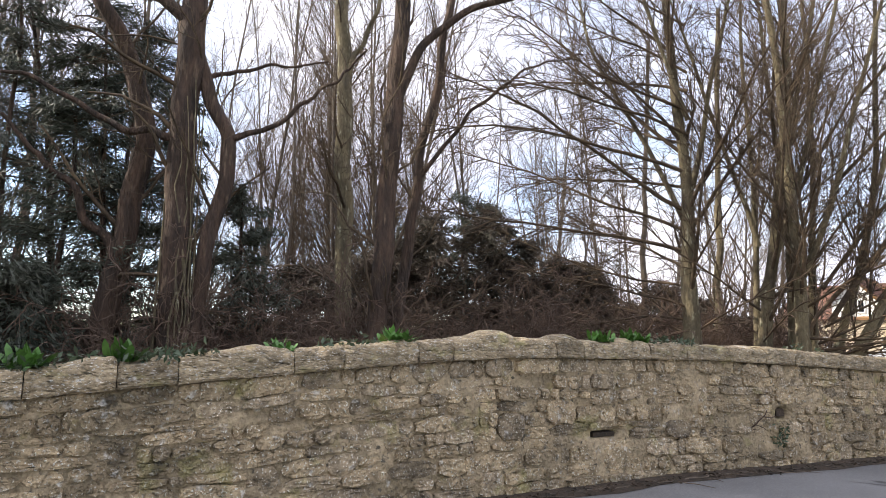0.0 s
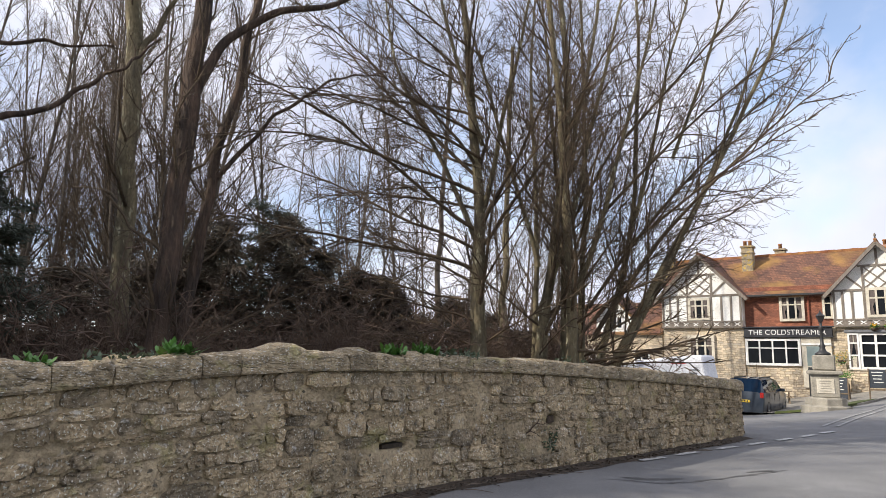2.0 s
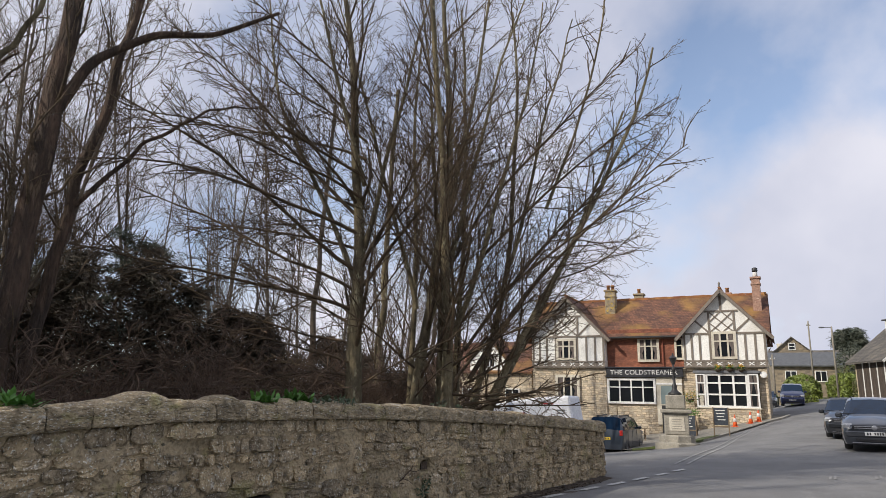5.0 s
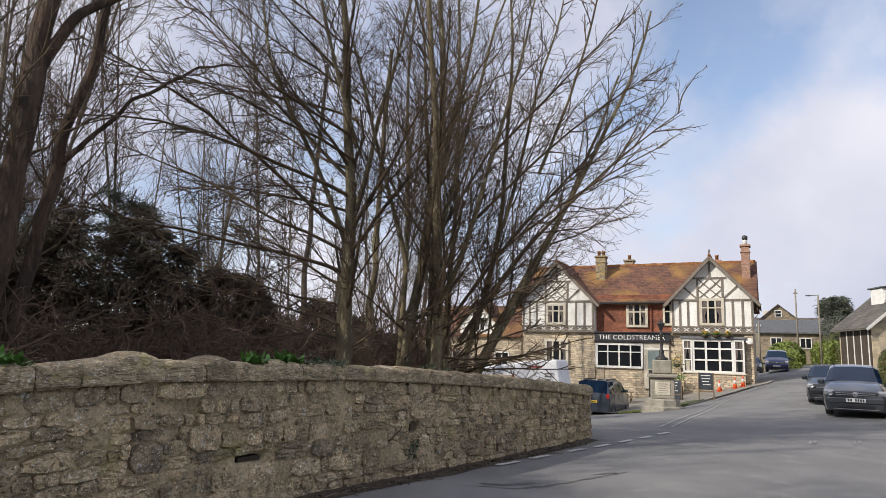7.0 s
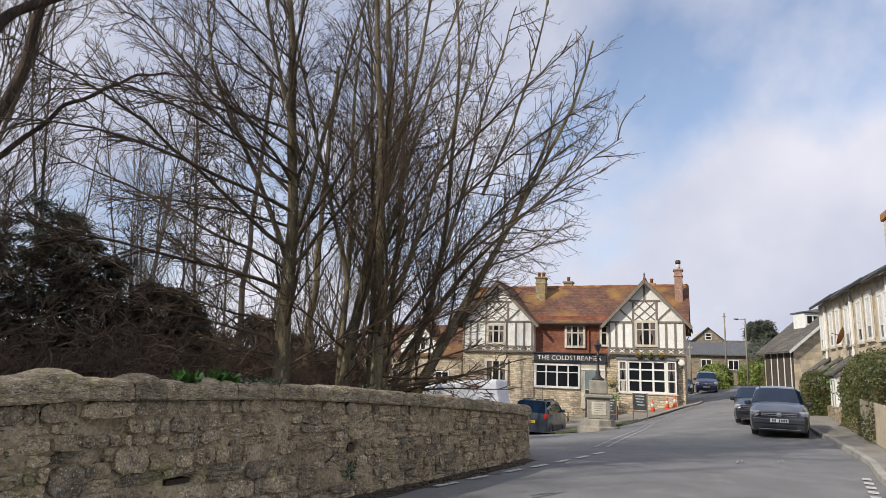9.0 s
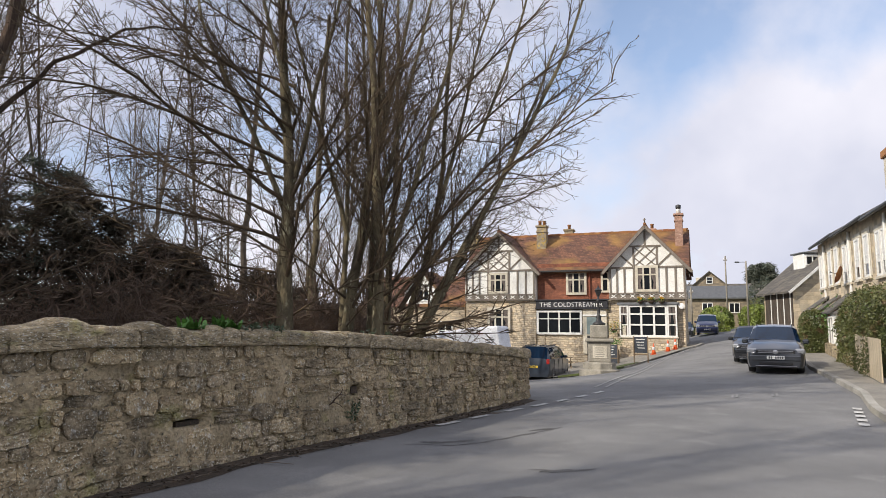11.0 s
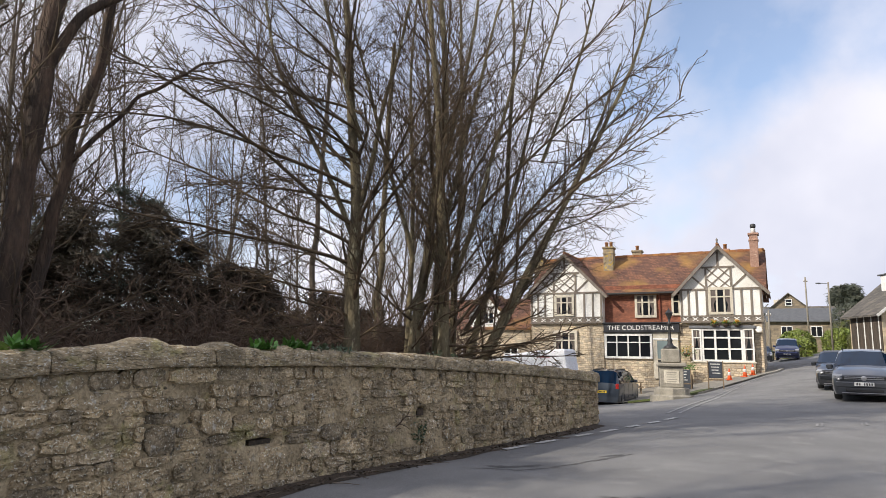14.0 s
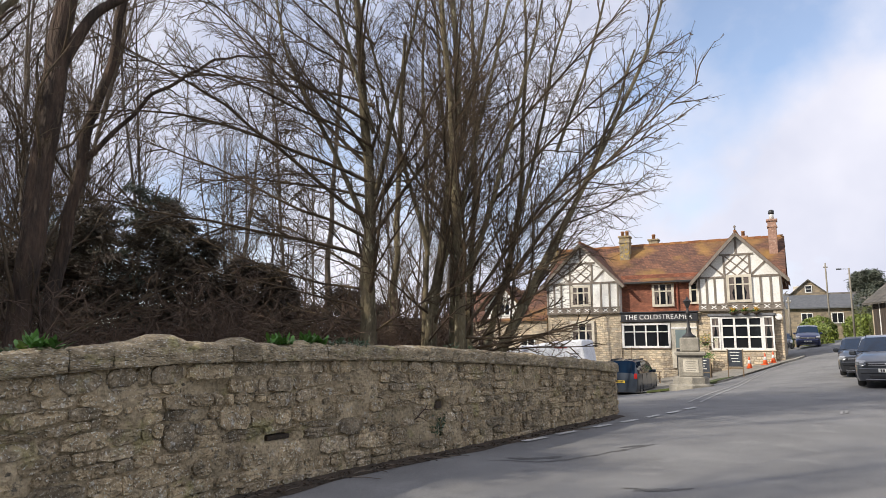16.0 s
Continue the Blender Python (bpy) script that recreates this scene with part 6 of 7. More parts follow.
bar("bargeboard", (-0.45, 4.32), (3.6, 7.65), 0.16, 0.04, M_BLIND, barn, -0.31)
window(barn, pose(3.1, -0.005, 2.4), 1.5, 1.5, 3, (0.5,), M_WHITE, 0.09, 0.08)
dorm = box("dormer", (1.7, 2.9), (1.4, 2.8), (6.1, 7.25), M_WHITE, barn, 0.03, "white glazed roof dormer")
window(dorm, pose(1.8, 1.39, 6.4), 1.0, 0.7, 2, (), M_WHITE, 0.08, 0.06)
box("cap", (1.6, 3.3), (1.2, 3.0), (7.252, 7.35), M_SLATE, dorm, 0.02)

# ---- up the hill ----
M_HILLSTONE = masonry("hill_stone", (0.30, 0.245, 0.175), (0.22, 0.18, 0.13), (0.9, 0.88, 0.85), 0.5, 0.25, 0.02)
def cottage(x, y, turn, w, d, eave, ridge, wall_m, roof_m, label, win=2):
    t = thing("cottage", label, "house", "houses on the hill", at=pose(x, y, land_z(x, y), 0, 0, turn))
    prism("wall", [(0, -1), (w, -1), (w, eave), (w / 2, ridge - 0.1), (0, eave)], (0, d), wall_m, t)
    slab("roof", [(-0.3, -0.3, eave - 0.2), (-0.3, d + 0.3, eave - 0.2), (w / 2, d + 0.3, ridge), (w / 2, -0.3, ridge)], 0.14, roof_m, t)
    slab("roof", [(w + 0.3, -0.3, eave - 0.2), (w + 0.3, d + 0.3, eave - 0.2), (w / 2, d + 0.3, ridge), (w / 2, -0.3, ridge)], 0.14, roof_m, t)
    for k in range(win):
        window(t, pose(w * (k + 0.5) / win - 0.45, -0.01, eave * 0.62), 0.9, 1.1, 2, (0.5,), M_WHITE, 0.08, 0.08)
    window(t, pose(w / 2 - 0.4, -0.01, eave + 0.5), 0.8, 0.9, 1, (0.5,), M_WHITE, 0.08, 0.08)
    return t


cottage(35.6, 88, -20, 5.0, 9, 6.4, 8.6, M_HILLSTONE, M_SLATES, "brown stone cottage with a small gable window")
long_house = thing("long_house", "long low house with dark slate roof", "house", "houses on the hill", at=pose(38.5, 97, land_z(38.5, 97), 0, 0, -24))
box("wall", (0, 16), (0, 6), (-1, 5.2), M_HILLSTONE, long_house)
slab("roof", [(-0.3, -0.4, 5.1), (16.3, -0.4, 5.1), (16.3, 3, 7.6), (-0.3, 3, 7.6)], 0.14, M_SLATES, long_house)
slab("roof", [(-0.3, 6.4, 5.1), (16.3, 6.4, 5.1), (16.3, 3, 7.6), (-0.3, 3, 7.6)], 0.14, M_SLATES, long_house)
box("chimney", (1.5, 2.4), (2.6, 3.4), (7.2, 8.6), M_DRESSED, long_house, 0.05)
for k in range(5):
    window(long_house, pose(1.2 + 3 * k, -0.01, 2.6), 1.0, 1.3, 2, (0.5,), M_WHITE, 0.08, 0.08)
annex = thing("annexe", "low annexe with blue-grey slate roof", "outbuilding", "houses on the hill", at=pose(32.5, 80, land_z(32.5, 80) + 1.7, 0, 0, -20))
box("wall", (0, 7), (0, 5), (-3, 2.9), M_HILLSTONE, annex)
slab("roof", [(-0.3, -0.4, 2.8), (7.3, -0.4, 2.8), (7.3, 5.4, 4.6), (-0.3, 5.4, 4.6)], 0.14, M_SLATE, annex)
for k in range(2):
    window(annex, pose(1.2 + 3 * k, -0.01, 1.0), 1.2, 1.2, 2, (), M_WHITE, 0.08, 0.08)
for pts, wd, tl, m, sd in (([(26.5, 62), (29.5, 70)], 2.0, 2.0, M_HEDGE2, 31), ([(30.5, 73), (33.0, 74)], 2.2, 2.6, M_HEDGE2, 32), ([(35.2, 70), (36.8, 77)], 2.0, 2.3, M_HEDGE2, 33), ([(33.6, 64.5), (35.5, 69)], 1.8, 2.0, M_HEDGE, 34),
                           ([(36.8, 73), (38.8, 79)], 2.5, 5.0, M_YEW, 35), ([(37.8, 66), (38.8, 71)], 2.0, 3.2, M_BRUSH, 36), ([(29.0, 52), (31.4, 57.5)], 1.6, 2.6, M_BRUSH, 37)):
    hedge("garden_shrub", "mixed yellow-green garden shrubs beside the hill road", pts, wd, tl, m, 3500, 0.14, sd, "shrub", "hill shrubs")

M_POLE = surf("pole_timber", (0.30, 0.27, 0.22), (0.22, 0.19, 0.15), 3, 0.85, 0.2, fine=20)
def pole(x, y, h, name, label, arm=False):
    t = thing(name, label, "pole", "roadside poles", at=pose(x, y, land_z(x, y)))
    lathe("shaft", [(0.10, 0), (0.075, h), (0.04, h + 0.05)], M_POLE, t, 10)
    if arm:
        box("arm", (-0.75, 0.05), (-0.03, 0.03), (h - 0.09, h - 0.03), M_LEAD, t, 0.015)
        box("lamp_head", (-1.2, -0.7), (-0.11, 0.11), (h - 0.14, h + 0.0), M_LEAD, t, 0.05)
    else:
        box("crossarm", (-0.22, 0.22), (-0.05, 0.05), (h - 0.48, h - 0.40), M_POLE, t, 0.01)
        for s in (-0.17, 0.17):
            lathe("insulator", [(0.04, h - 0.38), (0.05, h - 0.3), (0.02, h - 0.24)], M_WHITE, t, 8, at=(s, 0))
pole(34.6, 75, 8.2, "telegraph_pole", "grey wooden telegraph pole on the hill road")
pole(33.55, 68, 6.9, "street_lamp", "thin street lamp with a curved arm", True)
pole(25.6, 63, 4.6, "telegraph_pole", "short weathered wooden pole beside the inn")


# ---- woods: slender trees, trunks, evergreens ----
def far_tree(seed, h, r, material, spec, label, name="bare_tree", lean=0.04, group="woodland trees", trunks=1, twig=None):
    g = np.random.default_rng(seed)
    t = thing(name, label, "tree", group, at=pose(0, 0, 0))
    cr = Tubes()
    for k in range(trunks):
        tb = Tubes()
        a = g.uniform(0, 6.28)
        off = 0.0 if trunks == 1 else 0.45
        pts = limb(g, (off * math.cos(a), off * math.sin(a), -0.3), (lean * math.cos(a) * trunks, lean * math.sin(a) * trunks, 1), h * g.uniform(0.85, 1.05), 10, 0.035, 0.03)
        tb.add(pts, tapered(r, 0.02, 11, r * 0.25), 7)
        tb.make("trunk", material, t)
        branch_out(g, cr, pts, r, h * 0.6, spec)
    tagged(cr.make("crown", twig or material, t), kind="stuff")
    return t


UPRIGHT = [(2.6, 0.34, 0.55, 0.07, 0.09, 4, 0.12), (3.6, 0.44, 0.55, 0.05, 0.1, 3, 0.12), (4.0, 0.5, 0.55, 0.03, 0.12, 3, 0.1)]
protos = [far_tree(60 + k, 14 + 2.0 * k, 0.06 + 0.012 * k, M_SAPLING, UPRIGHT, "slender pale-grey bare woodland tree", trunks=1 + (k == 2), twig=M_SAPLING if k % 2 else M_TWIG) for k in range(4)]
rr = random.Random(77)
spots = []
for k in range(84):
    az = radians(rr.uniform(-80, -6))
    d = rr.uniform(19, 40)
    if az > radians(-28):
        d = rr.uniform(30, 46)
    spots.append((d * math.sin(az), d * math.cos(az)))
# unseen trees on the left, added to dapple the near road with shade
for k in range(34):
    az, d = radians(rr.uniform(-138, -82)), rr.uniform(11, 30)
    spots.append((d * math.sin(az), d * math.cos(az)))
for k, (x, y) in enumerate(spots):
    m = pose(x, y, land_z(x, y) + 0.2, 0, 0, rr.uniform(0, 360))
    if k < 4:
        protos[k].matrix_world = m
    else:
        copy_thing(protos[k % 4], m)

# single trunks close behind the wall
SIDE = [(2.2, 0.44, 0.85, 0.03, 0.16, 5, 0.18), (3.6, 0.48, 0.75, 0.02, 0.16, 3, 0.12), (5.0, 0.55, 0.7, 0.02, 0.16, 3, 0.1)]


def trunk_tree(label, lines, seed, material, spec=SIDE, reach=0.5, twig=None, twist=0.0):
    """lines: (points, foot radius, top radius); each bears its own branches."""
    g = np.random.default_rng(seed)
    base = lines[0][0][0]
    t = thing("bare_tree", label, "tree", "trees behind the wall", at=pose(base[0], base[1], 0.3))
    cr = Tubes()
    for n, (pts, r0, r1) in enumerate(lines):
        p = np.array(pts, float) - np.array([base[0], base[1], 0.3])
        f = np.linspace(0, len(p) - 1, 9 * len(p))
        p = np.stack([np.interp(f, np.arange(len(p)), p[:, i]) for i in range(3)], 1)
        for _ in range(6):
            p[1:-1] = (p[:-2] + p[1:-1] * 2 + p[2:]) / 4
        p += np.array([[noise.noise((q[2] * 0.9, n, seed)), noise.noise((q[2] * 0.9, n + 7, seed)), 0] for q in p]) * 0.10
        if r0 < 0.1:
            p += np.array([[noise.noise((k * 0.22, n, seed + 3)), noise.noise((k * 0.22, n + 5, seed)), noise.noise((k * 0.22, n + 9, seed))] for k in range(len(p))]) * 0.16
        tb = Tubes()
        tb.add(p, np.linspace(r0, r1, len(p)) + 0.25 * r0 * np.exp(-np.arange(len(p)) * 0.6), 22 if r0 > 0.1 else 10, 0.055 if r0 > 0.1 else 0.04, seed + n)
        tb.make("trunk" if n == 0 else "limb", material, t)
        ln = np.linalg.norm(p[-1] - p[0])
        branch_out(g, cr, p, r0 * 0.7, ln * reach, spec, 0.36)
    tagged(cr.make("crown", twig or M_TWIG, t), kind="stuff")
    return t


trunk_tree("thick ivy-clad tree trunk with a crooked elbow limb", [
    ([(-9.75, 7.1, 0.4), (-9.8, 7.05, 1.5), (-9.82, 7.0, 4.4), (-9.80, 7.0, 6.9), (-9.7, 7.1, 9.5), (-9.9, 7.4, 12)], 0.28, 0.17),
    ([(-9.55, 7.35, 0.4), (-9.6, 7.3, 1.6), (-9.53, 7.4, 3.1), (-9.37, 7.57, 4.15), (-9.33, 7.6, 5.1), (-9.58, 7.32, 5.65), (-9.73, 7.12, 6.5), (-9.8, 7.0, 7.5), (-9.4, 7.4, 9.5), (-8.9, 7.6, 11.5)], 0.16, 0.08),
    ([(-9.35, 7.6, 5.0), (-8.7, 8.2, 5.3), (-8.0, 8.7, 6.2), (-7.5, 9.0, 6.8)], 0.06, 0.015),
    ([(-9.8, 7.0, 4.9), (-10.6, 6.3, 5.0), (-11.5, 5.4, 5.7), (-12.2, 4.4, 6.0)], 0.08, 0.02),
    ([(-9.8, 7.0, 7.0), (-10.5, 6.2, 7.9), (-11.0, 5.4, 8.1), (-11.8, 4.4, 8.6)], 0.12, 0.03),
    ([(-9.8, 7.05, 6.0), (-9.2, 7.9, 6.4), (-8.3, 8.9, 6.7)], 0.05, 0.015)], 301, M_BARK2)
vines = thing("ivy_plant", "old pale ivy stems clinging to the thick trunk", "ivy", at=pose(-9.8, 7.05, 0.3))
gv_ = np.random.default_rng(44)
for k in range(12):
    a = gv_.uniform(-2.6, 0.6)
    zz = np.linspace(0.0, gv_.uniform(2.0, 6.0), 12)
    rad_ = 0.31 - 0.012 * zz
    aa = a + np.cumsum(gv_.normal(0, 0.16, 12))
    tb_ = Tubes()
    tb_.add(np.c_[rad_ * np.cos(aa), rad_ * np.sin(aa), zz], np.linspace(0.022, 0.010, 12), 5)
    tb_.make("vine", M_BARK, vines)
trunk_tree("dark leaning trunk among evergreens", [
    ([(-11.3, 6.6, 0.4), (-11.25, 6.7, 1.8), (-11.1, 6.9, 3.5), (-10.95, 7.1, 5.2), (-11.28, 6.6, 7.0), (-11.5, 6.25, 7.6), (-12.0, 5.6, 10.0)], 0.24, 0.10),
    ([(-11.15, 6.8, 2.9), (-11.7, 6.0, 4.2), (-12.3, 5.2, 5.2)], 0.09, 0.03)], 302, M_BARK2)
trunk_tree("straight slim trunk with ridged brown-grey bark", [
    ([(-9.15, 10.65, 0.4), (-9.17, 10.65, 1.6), (-9.25, 10.58, 5.1), (-9.38, 10.47, 9.0), (-9.4, 10.4, 13.5)], 0.20, 0.13),
    ([(-9.2, 10.6, 7.2), (-8.7, 10.9, 9.0), (-8.3, 11.2, 12)], 0.06, 0.03)], 303, M_BARK)
trunk_tree("leaning reddish-brown trunk with a long curving limb", [
    ([(-7.5, 9.45, 0.4), (-7.42, 9.5, 1.6), (-7.29, 9.6, 4.7), (-7.18, 9.68, 8.0), (-6.9, 9.8, 12.5)], 0.20, 0.13),
    ([(-7.3, 9.6, 5.7), (-6.9, 9.9, 7.1), (-6.1, 10.4, 7.9), (-5.2, 10.85, 8.1), (-4.2, 11.4, 8.9)], 0.10, 0.03)], 304, M_BARK2)
trunk_tree("thin dark tree with upswept branches", [
    ([(-7.45, 10.1, 0.4), (-7.43, 10.1, 1.6), (-7.19, 10.3, 4.5), (-6.74, 10.6, 7.6), (-6.3, 10.9, 11.5)], 0.12, 0.06),
    ([(-7.15, 10.3, 4.6), (-6.3, 10.9, 6.0), (-5.3, 11.5, 7.0), (-4.4, 12.0, 7.2)], 0.045, 0.012)], 305, M_BARK2)
trunk_tree("thin bare tree behind the big stems", [
    ([(-3.3, 19.0, 0.2), (-3.2, 19.0, 4.0), (-3.0, 19.1, 11)], 0.13, 0.05)], 306, M_BARK)
trunk_tree("thin bare tree behind the big stems", [
    ([(-5.4, 20.0, 0.2), (-5.5, 20.0, 4.0), (-5.2, 20.1, 11)], 0.12, 0.05)], 307, M_SAPLING)


def evergreen(x, y, h, w, seed, material, label, n=70, each=20, size=0.075, low=0.1, name="evergreen_tree", fluff=0.10, droop=0.06, stem_r=0.09):
    """Feathery sprays of narrow leaves along drooping boughs round a stem."""
    g = np.random.default_rng(seed)
    t = thing(name, label, "tree" if name == "evergreen_tree" else "shrub", "evergreens", at=pose(x, y, land_z(x, y) + 0.2))
    tb = Tubes()
    stem = limb(g, (0, 0, -0.3), (0, 0, 1), h, 8, 0.05, 0.05)
    tb.add(stem, tapered(stem_r, 0.02, 9), 7)
    cs, way = [], []
    for k in range(n):
        f = low + (0.98 - low) * g.random()
        p, d = along(stem, f)
        a = g.uniform(0, 6.28)
        ln = w * (1.0 - 0.7 * f ** 1.5) * g.uniform(0.4, 1.15)
        b = limb(g, p, (math.cos(a), math.sin(a), g.uniform(0.0, 0.6)), ln, 7, 0.14, -droop)
        tb.add(b, np.linspace(0.018, 0.005, 8), 3)
        for j in range(2, 8):
            for side in (0.0, g.uniform(-1, 1)):
                e = unit(b[j] - b[j - 1] + 0.6 * side * np.array([-math.sin(a), math.cos(a), 0]) * ln / 7 + np.array([0, 0, -0.03 * ln]))
                cs.append(b[j] + e * side * 0.25 * ln / 2)
                way.append(e + np.array([0, 0, -0.25]))
    tagged(tb.make("bough_work", M_BARK2, t), kind="stuff")
    leaf_cloud("foliage", g, cs, each, (fluff, fluff, fluff * 0.7), size, material, t, aim=way, slim=0.16)
    return t


EV = "dark evergreen tree with drooping sprays of small leaves"
for k, (x, y, h, w) in enumerate(((-12.6, 6.4, 7.5, 2.0), (-13.2, 7.9, 9.0, 2.2), (-11.2, 8.5, 6.5, 1.5), (-10.3, 8.9, 4.6, 1.4), (-13.9, 6.1, 10.0, 2.4), (-15.2, 7.9, 12.0, 2.4), (-12.0, 7.1, 8.5, 1.6), (-11.6, 5.2, 3.0, 1.5), (-9.3, 15.2, 6.0, 2.1), (-10.9, 14.2, 4.4, 1.9))):
    evergreen(x, y, h, w, 500 + k, M_YEW, EV, n=74 if h > 6 else 60, each=15)
# out-of-view evergreens, added to keep direct sun off wall foot and near road
for k, (x, y) in enumerate(((-14, 2.0), (-16, -0.5), (-15, -3), (-17, -5), (-19, -2), (-20, 1.5), (-18.5, -8), (-21, -5), (-16.5, -11), (-20, -13))):
    evergreen(x, y, 11 + k % 2, 3.0, 540 + k, M_YEW, EV, n=110, each=14, size=0.14, fluff=0.25)
# the dark brown mass beyond the trunks, falling away towards the big tree
MASS = "dense dark brown evergreen mass of twiggy growth"
for k, (az, d, h, w) in enumerate(((-40, 17, 4.0, 1.8), (-36.5, 17.5, 4.2, 1.8), (-33, 16.5, 4.8, 1.8), (-30, 17.5, 5.1, 1.9), (-27.5, 17, 4.7, 1.8), (-25, 17.5, 4.3, 1.8), (-22.5, 18, 4.0, 1.8), (-20, 18.5, 3.8, 1.9), (-17.5, 19.5, 3.5, 2.0), (-14.5, 20.5, 3.4, 2.0), (-11.5, 20.0, 3.1, 2.0), (-8.5, 21, 2.6, 2.0), (-5.5, 21.5, 2.4, 1.9), (-43.5, 18, 3.8, 1.9))):
    evergreen(d * math.sin(radians(az)), d * math.cos(radians(az)), h, w, 620 + k, M_MASS, MASS, n=95, each=13, size=0.08, low=0.04, name="thicket", fluff=0.10, droop=0.02, stem_r=0.06)
# low thicket along the far side of the wall
def bramble(seed, tall):
    """Arching, crossing stems with fine side shoots."""
    g = np.random.default_rng(seed)
    t = thing("thicket", "tangle of bare brown scrub stems behind the wall", "shrub", "scrub", at=pose(0, 0, 0))
    tb = Tubes()
    for k in range(44):
        if k % 11 == 10:
            tagged(tb.make("clump", M_BRUSH, t), kind="stuff")
            tb = Tubes()
        a, d, b = g.uniform(0, 6.28), 1.3 * g.random() ** 0.5, g.uniform(0, 6.28)
        lean = g.uniform(0.2, 1.1)
        p = limb(g, (d * math.cos(a), d * math.sin(a), -0.2), (lean * math.cos(b), lean * math.sin(b), 1), tall * g.uniform(0.6, 1.35), 9, 0.16, -0.07)
        tb.add(p, np.linspace(0.013, 0.004, 10), 4)
        branch_out(g, tb, p, 0.012, 2.2, [(4.0, 0.45, 0.9, -0.03, 0.2, 3, 0.12), (6.0, 0.55, 0.85, -0.01, 0.2, 3, 0.1)])
    tagged(tb.make("clump", M_BRUSH, t), kind="stuff")
    return t


brambles = [bramble(700 + k, (2.2, 2.4, 2.6, 2.9)[k]) for k in range(4)]
scrub = []
for k in range(44):
    az = -57 + 13 * (k + rr.random()) / 10 if k < 10 else -44 + 24 * (k - 10 + 0.5 * rr.random()) / 12 if k < 22 else -23 + 19 * (k - 22 + 0.5 * rr.random()) / 22
    d = rr.uniform(12.5, 16.0) if az < -20 else rr.uniform(15.5, 20.0)
    scrub.append((d * math.sin(radians(az)), d * math.cos(radians(az)), 1 if az < -9 else 0))
first = set()
for k, (x, y, kind_) in enumerate(scrub):
    pick = kind_ * 2 + k % 2
    m = pose(x, y, land_z(x, y) + 0.2, 0, 0, 47 * k)
    if pick in first:
        copy_thing(brambles[pick], m)
    else:
        first.add(pick)
        brambles[pick].matrix_world = m
pine = evergreen(55.5, 108, 9.0, 4.2, 900, M_YEW, "dark spreading pine tree on the skyline", n=120, each=26, size=0.34, low=0.62, fluff=0.35)
TWIG = 0.022
SPREAD = [(3.0, 0.42, 0.7, 0.05, 0.08, 4, 0.2), (2.6, 0.5, 0.6, 0.04, 0.1, 3, 0.12), (2.4, 0.55, 0.6, 0.03, 0.12, 3, 0.1)]
skyline = far_tree(64, 8.0, 0.14, M_SAPLING, SPREAD, "bare rounded tree on the skyline beyond the houses", group="skyline trees", trunks=3)
for k, (x, y) in enumerate(((44, 112), (48, 116), (33, 100), (58, 84), (62, 92))):
    m = pose(x, y, land_z(x, y) - 0.6 * (k % 3), 0, 0, 70 * k)
    if k:
        copy_thing(skyline, m)
    else:
        skyline.matrix_world = m

# garden earth held back by the wall
gs = np.linspace(0, WALL_LEN - 4.0, 60)
gp, gnrm = wall_at(gs)
rows_g = []
for d, z in ((0.40, 0.62), (1.5, 0.62), (4, 0.5), (9, 0.3), (16, 0.1), (30, 0.0), (60, 0.0)):
    q = gp - gnrm * 0.40 + np.array([-0.96, 0.28]) * (d - 0.4)
    rows_g.append(np.c_[q, land(q[:, 0], q[:, 1]) + z])
gv = np.concatenate(rows_g)
garden = raw("ground_garden", gv, [(j * 60 + i, j * 60 + i + 1, (j + 1) * 60 + i + 1, (j + 1) * 60 + i) for j in range(6) for i in range(59)], M_EARTH, smooth=True)
tagged(garden, "shaded woodland floor of brown leaf litter", kind="structure")

# ---- plants on the wall, litter at its foot ----
def tuft(y, seed, n=26, size=0.16, material=M_LEAF, out=-0.12):
    g = np.random.default_rng(seed)
    s = s_of_y(y)
    p = wall_xyz(np.array([s]), np.array([float(wall_head(s)) + 0.19]), np.array([out]))[0]
    t = thing("wall_plant", "bright green strap-leaved plant rooted in the coping", "plant", "plants on the wall", at=pose(*p))
    vs, fs = [], []
    for k in range(n):
        a, b = g.uniform(0, 6.28), g.uniform(0.2, 1.2)
        ln, w = size * g.uniform(0.6, 1.2), size * 0.16
        dx, dy = math.cos(a), math.sin(a)
        o = np.array([g.normal(0, 0.06), g.normal(0, 0.04), 0])
        base = len(vs)
        for f in (0, 0.4, 0.75, 1.0):
            c = o + np.array([dx * ln * math.sin(b) * f, dy * ln * math.sin(b) * f, ln * math.cos(b) * f - 0.35 * ln * f * f * math.sin(b)])
            ww = w * (0.5 + 1.2 * f) * (1 - f ** 3)
            vs += [tuple(c + np.array([-dy, dx, 0]) * ww), tuple(c - np.array([-dy, dx, 0]) * ww)]
        fs += [(base + 2 * i, base + 2 * i + 1, base + 2 * i + 3, base + 2 * i + 2) for i in range(3)]
    raw("leaves", vs, fs, material, t)


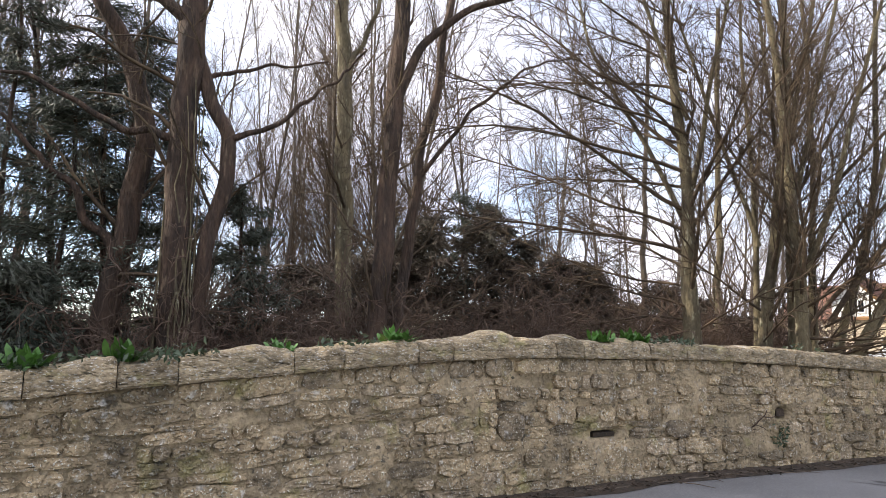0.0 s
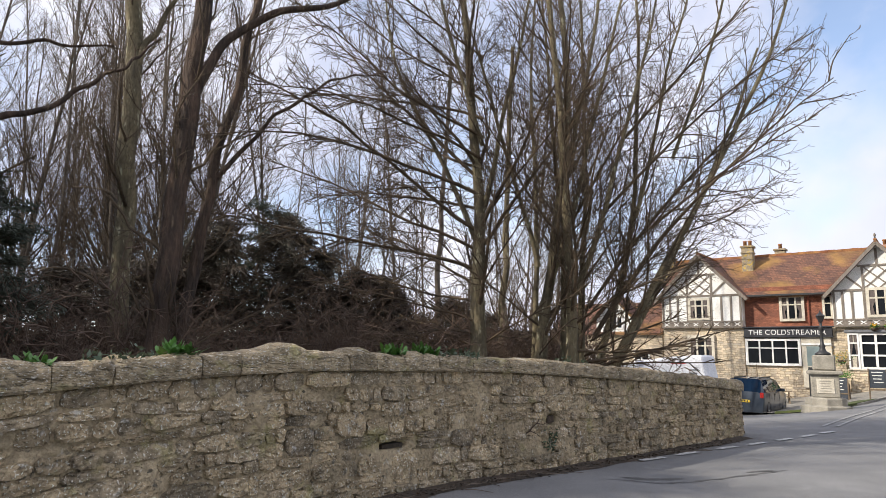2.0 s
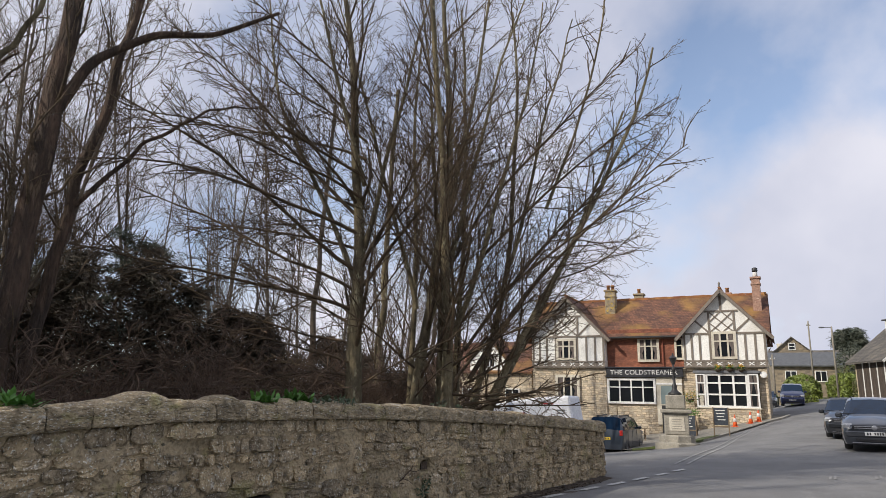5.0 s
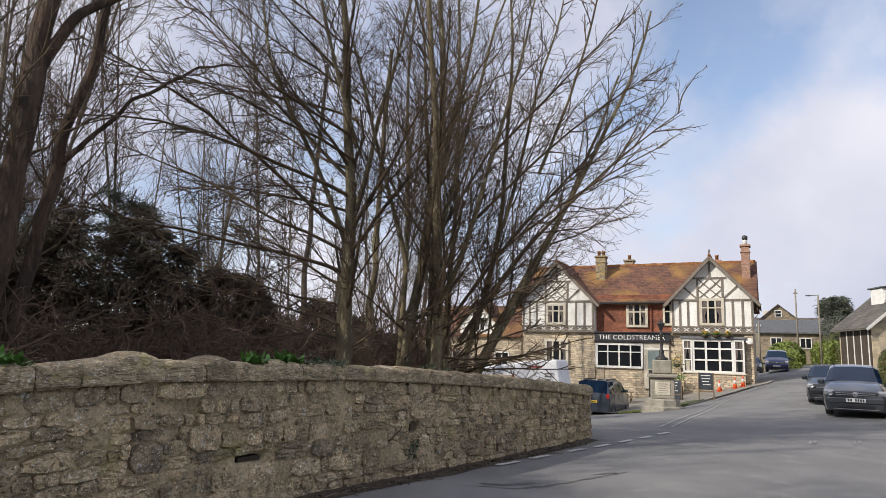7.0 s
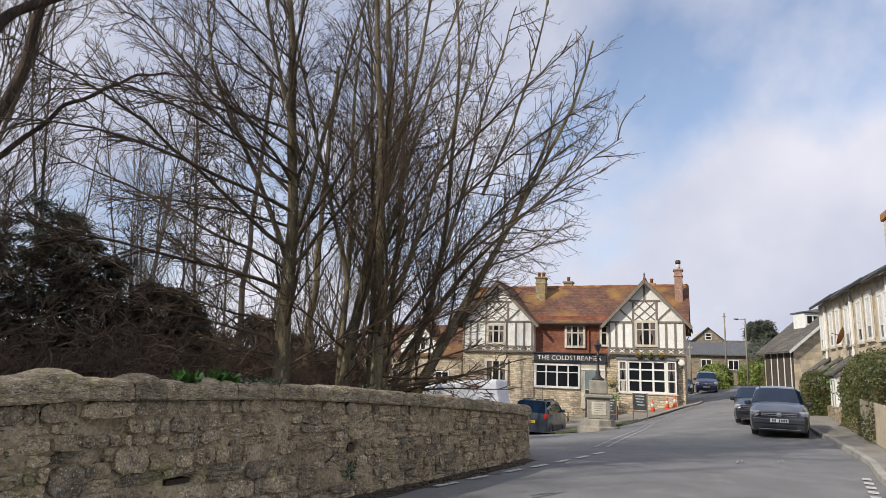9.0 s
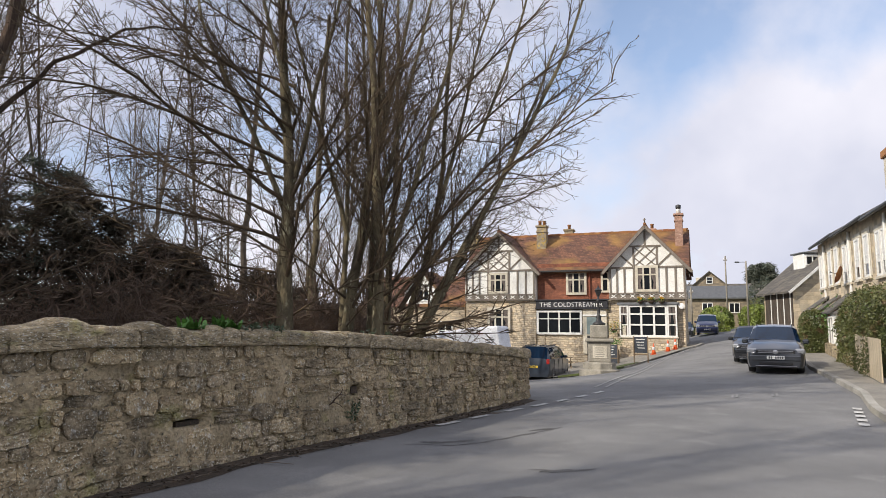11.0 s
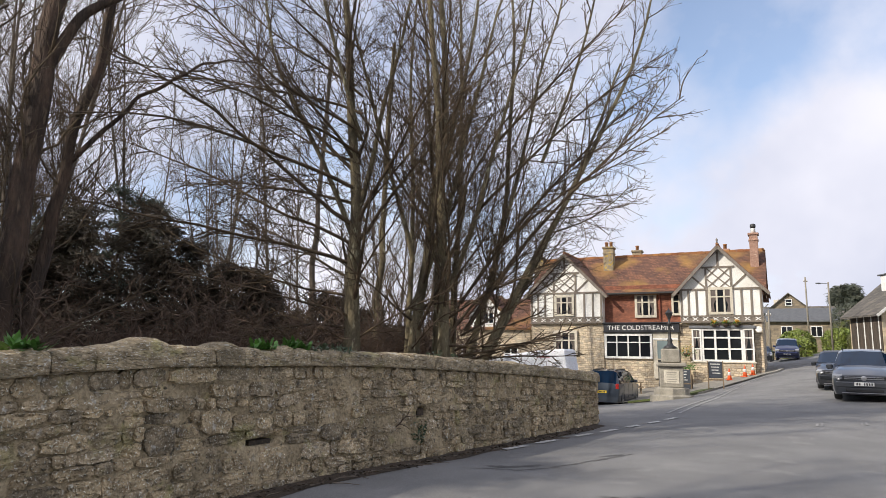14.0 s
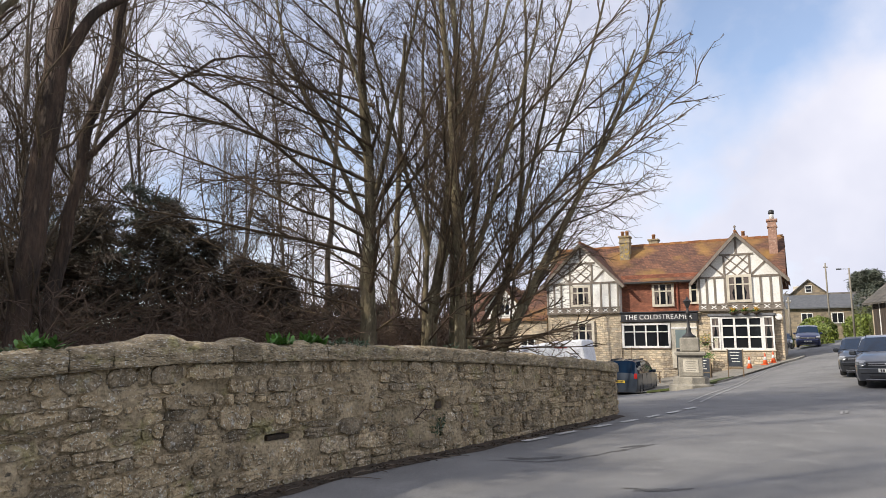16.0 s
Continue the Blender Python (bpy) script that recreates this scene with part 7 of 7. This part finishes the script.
for i, (y, n, sz) in enumerate(((2.45, 60, 0.17), (3.0, 40, 0.17), (4.15, 24, 0.12), (5.12, 60, 0.15), (5.22, 40, 0.13), (7.5, 50, 0.13), (7.9, 50, 0.15), (8.05, 30, 0.13))):
    tuft(y, 80 + i, n, sz * 1.25)
g_ivy = np.random.default_rng(9)
for ya, yb, n in ((2.3, 3.6, 70), (4.5, 5.1, 16), (8.2, 8.8, 22), (10.3, 11.0, 8)):
    iv = thing("ivy", "trailing grey-green ivy creeping over the coping", "ivy", "plants on the wall", at=pose(0, 0, 0))
    ss_ = g_ivy.uniform(s_of_y(ya), s_of_y(yb), n)
    c = wall_xyz(ss_, wall_head(ss_) + 0.20 + g_ivy.normal(0, 0.015, n), g_ivy.uniform(-0.3, 0.03, n))
    leaf_cloud("leaves", g_ivy, c, 9, 0.04, 0.035, M_IVY, iv)
# dark slabs near the face give two wall holes their shade by colour
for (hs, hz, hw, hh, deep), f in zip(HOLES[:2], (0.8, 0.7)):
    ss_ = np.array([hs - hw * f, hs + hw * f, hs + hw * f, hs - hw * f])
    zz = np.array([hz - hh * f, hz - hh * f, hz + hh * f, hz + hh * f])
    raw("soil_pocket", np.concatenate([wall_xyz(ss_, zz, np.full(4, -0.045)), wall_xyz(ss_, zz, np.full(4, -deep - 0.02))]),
        [(0, 1, 2, 3), (7, 6, 5, 4), (0, 4, 5, 1), (1, 5, 6, 2), (2, 6, 7, 3), (3, 7, 4, 0)], M_EARTH, wall, "dark slab coloured as the shade inside a wall hole")
fern = thing("wall_fern", "small fern growing below a hole in the wall", "plant", "plants on the wall", at=pose(0, 0, 0))
sf = s_of_y(9.85)
leaf_cloud("fronds", g_ivy, wall_xyz(np.full(8, sf) + g_ivy.normal(0, 0.06, 8), np.linspace(0.28, 0.52, 8), np.full(8, 0.02)), 10, 0.035, 0.03, M_IVY, fern)
litter = thing("leaf_litter", "dead twigs and brown leaves gathered at the wall foot", "litter", kind="stuff")
sl = g_ivy.uniform(s_of_y(2.0), s_of_y(14.5), 900)
leaf_cloud("dead_leaves", g_ivy, wall_xyz(sl, np.full(900, 0.012), 0.06 + np.abs(g_ivy.normal(0, 0.10, 900))), 2, (0.05, 0.05, 0.006), 0.028, M_EARTH, litter, flat=0.8)
tw = Tubes()
for k in range(110):
    s = g_ivy.uniform(s_of_y(4.0), s_of_y(14.0))
    o = 0.08 + abs(g_ivy.normal(0, 0.14))
    p = wall_xyz(np.array([s]), np.array([0.015]), np.array([o]))[0]
    a = math.atan2(3.2, 1.9) + g_ivy.normal(0, 0.5)
    pts = limb(g_ivy, p, (math.cos(a), math.sin(a), 0), g_ivy.uniform(0.12, 0.45), 5, 0.3, 0.0)
    pts[:, 2] = land(pts[:, 0], pts[:, 1]) + 0.012
    tw.add(pts, np.linspace(0.007, 0.003, 6), 4)
tw.make("fallen_twigs", M_SAPLING, litter)
# dirt margin where the road meets the wall
dm = wall_at(np.linspace(s_of_y(-2), s_of_y(15.2), 60))
mv = []
for p, n in zip(*dm):
    for o, dz in ((-0.05, 0.03), (0.16 + 0.07 * noise.noise((p[1] * 2.2, 0, 3)), 0.012), (0.30 + 0.12 * noise.noise((p[1] * 1.3, 0, 7)), -0.006)):
        q = p + n * o
        mv.append((q[0], q[1], land_z(*q) + dz))
dirt = raw("dirt_margin", mv, [(3 * i + k, 3 * i + k + 1, 3 * i + k + 4, 3 * i + k + 3) for i in range(59) for k in range(2)], M_EARTH, smooth=True)
tagged(dirt, "dark damp earth and moss along the wall foot", kind="structure")

# ---- the wall's stones, last ----
kept = 0
loose_v, loose_f, loose_n = [], [], 0
near_a, near_b = s_of_y(3.0), s_of_y(12.2)
for k, s, w, q, high in stones:
    made = stone_mesh(k, s, w, q, high)
    if made is None:
        continue
    xyz, faces = made
    if near_a < s < near_b and kept < 300:
        kept += 1
        raw("stone", xyz, faces, M_STONE if q < 0.6 else M_STONE2, wall)
    else:
        loose_v.append(xyz)
        loose_f += [tuple(i + loose_n for i in f) for f in faces]
        loose_n += len(xyz)
tagged(raw("rubble", np.concatenate(loose_v), loose_f, M_RUBBLE, wall, "buff and grey rubble stones"), kind="stuff")
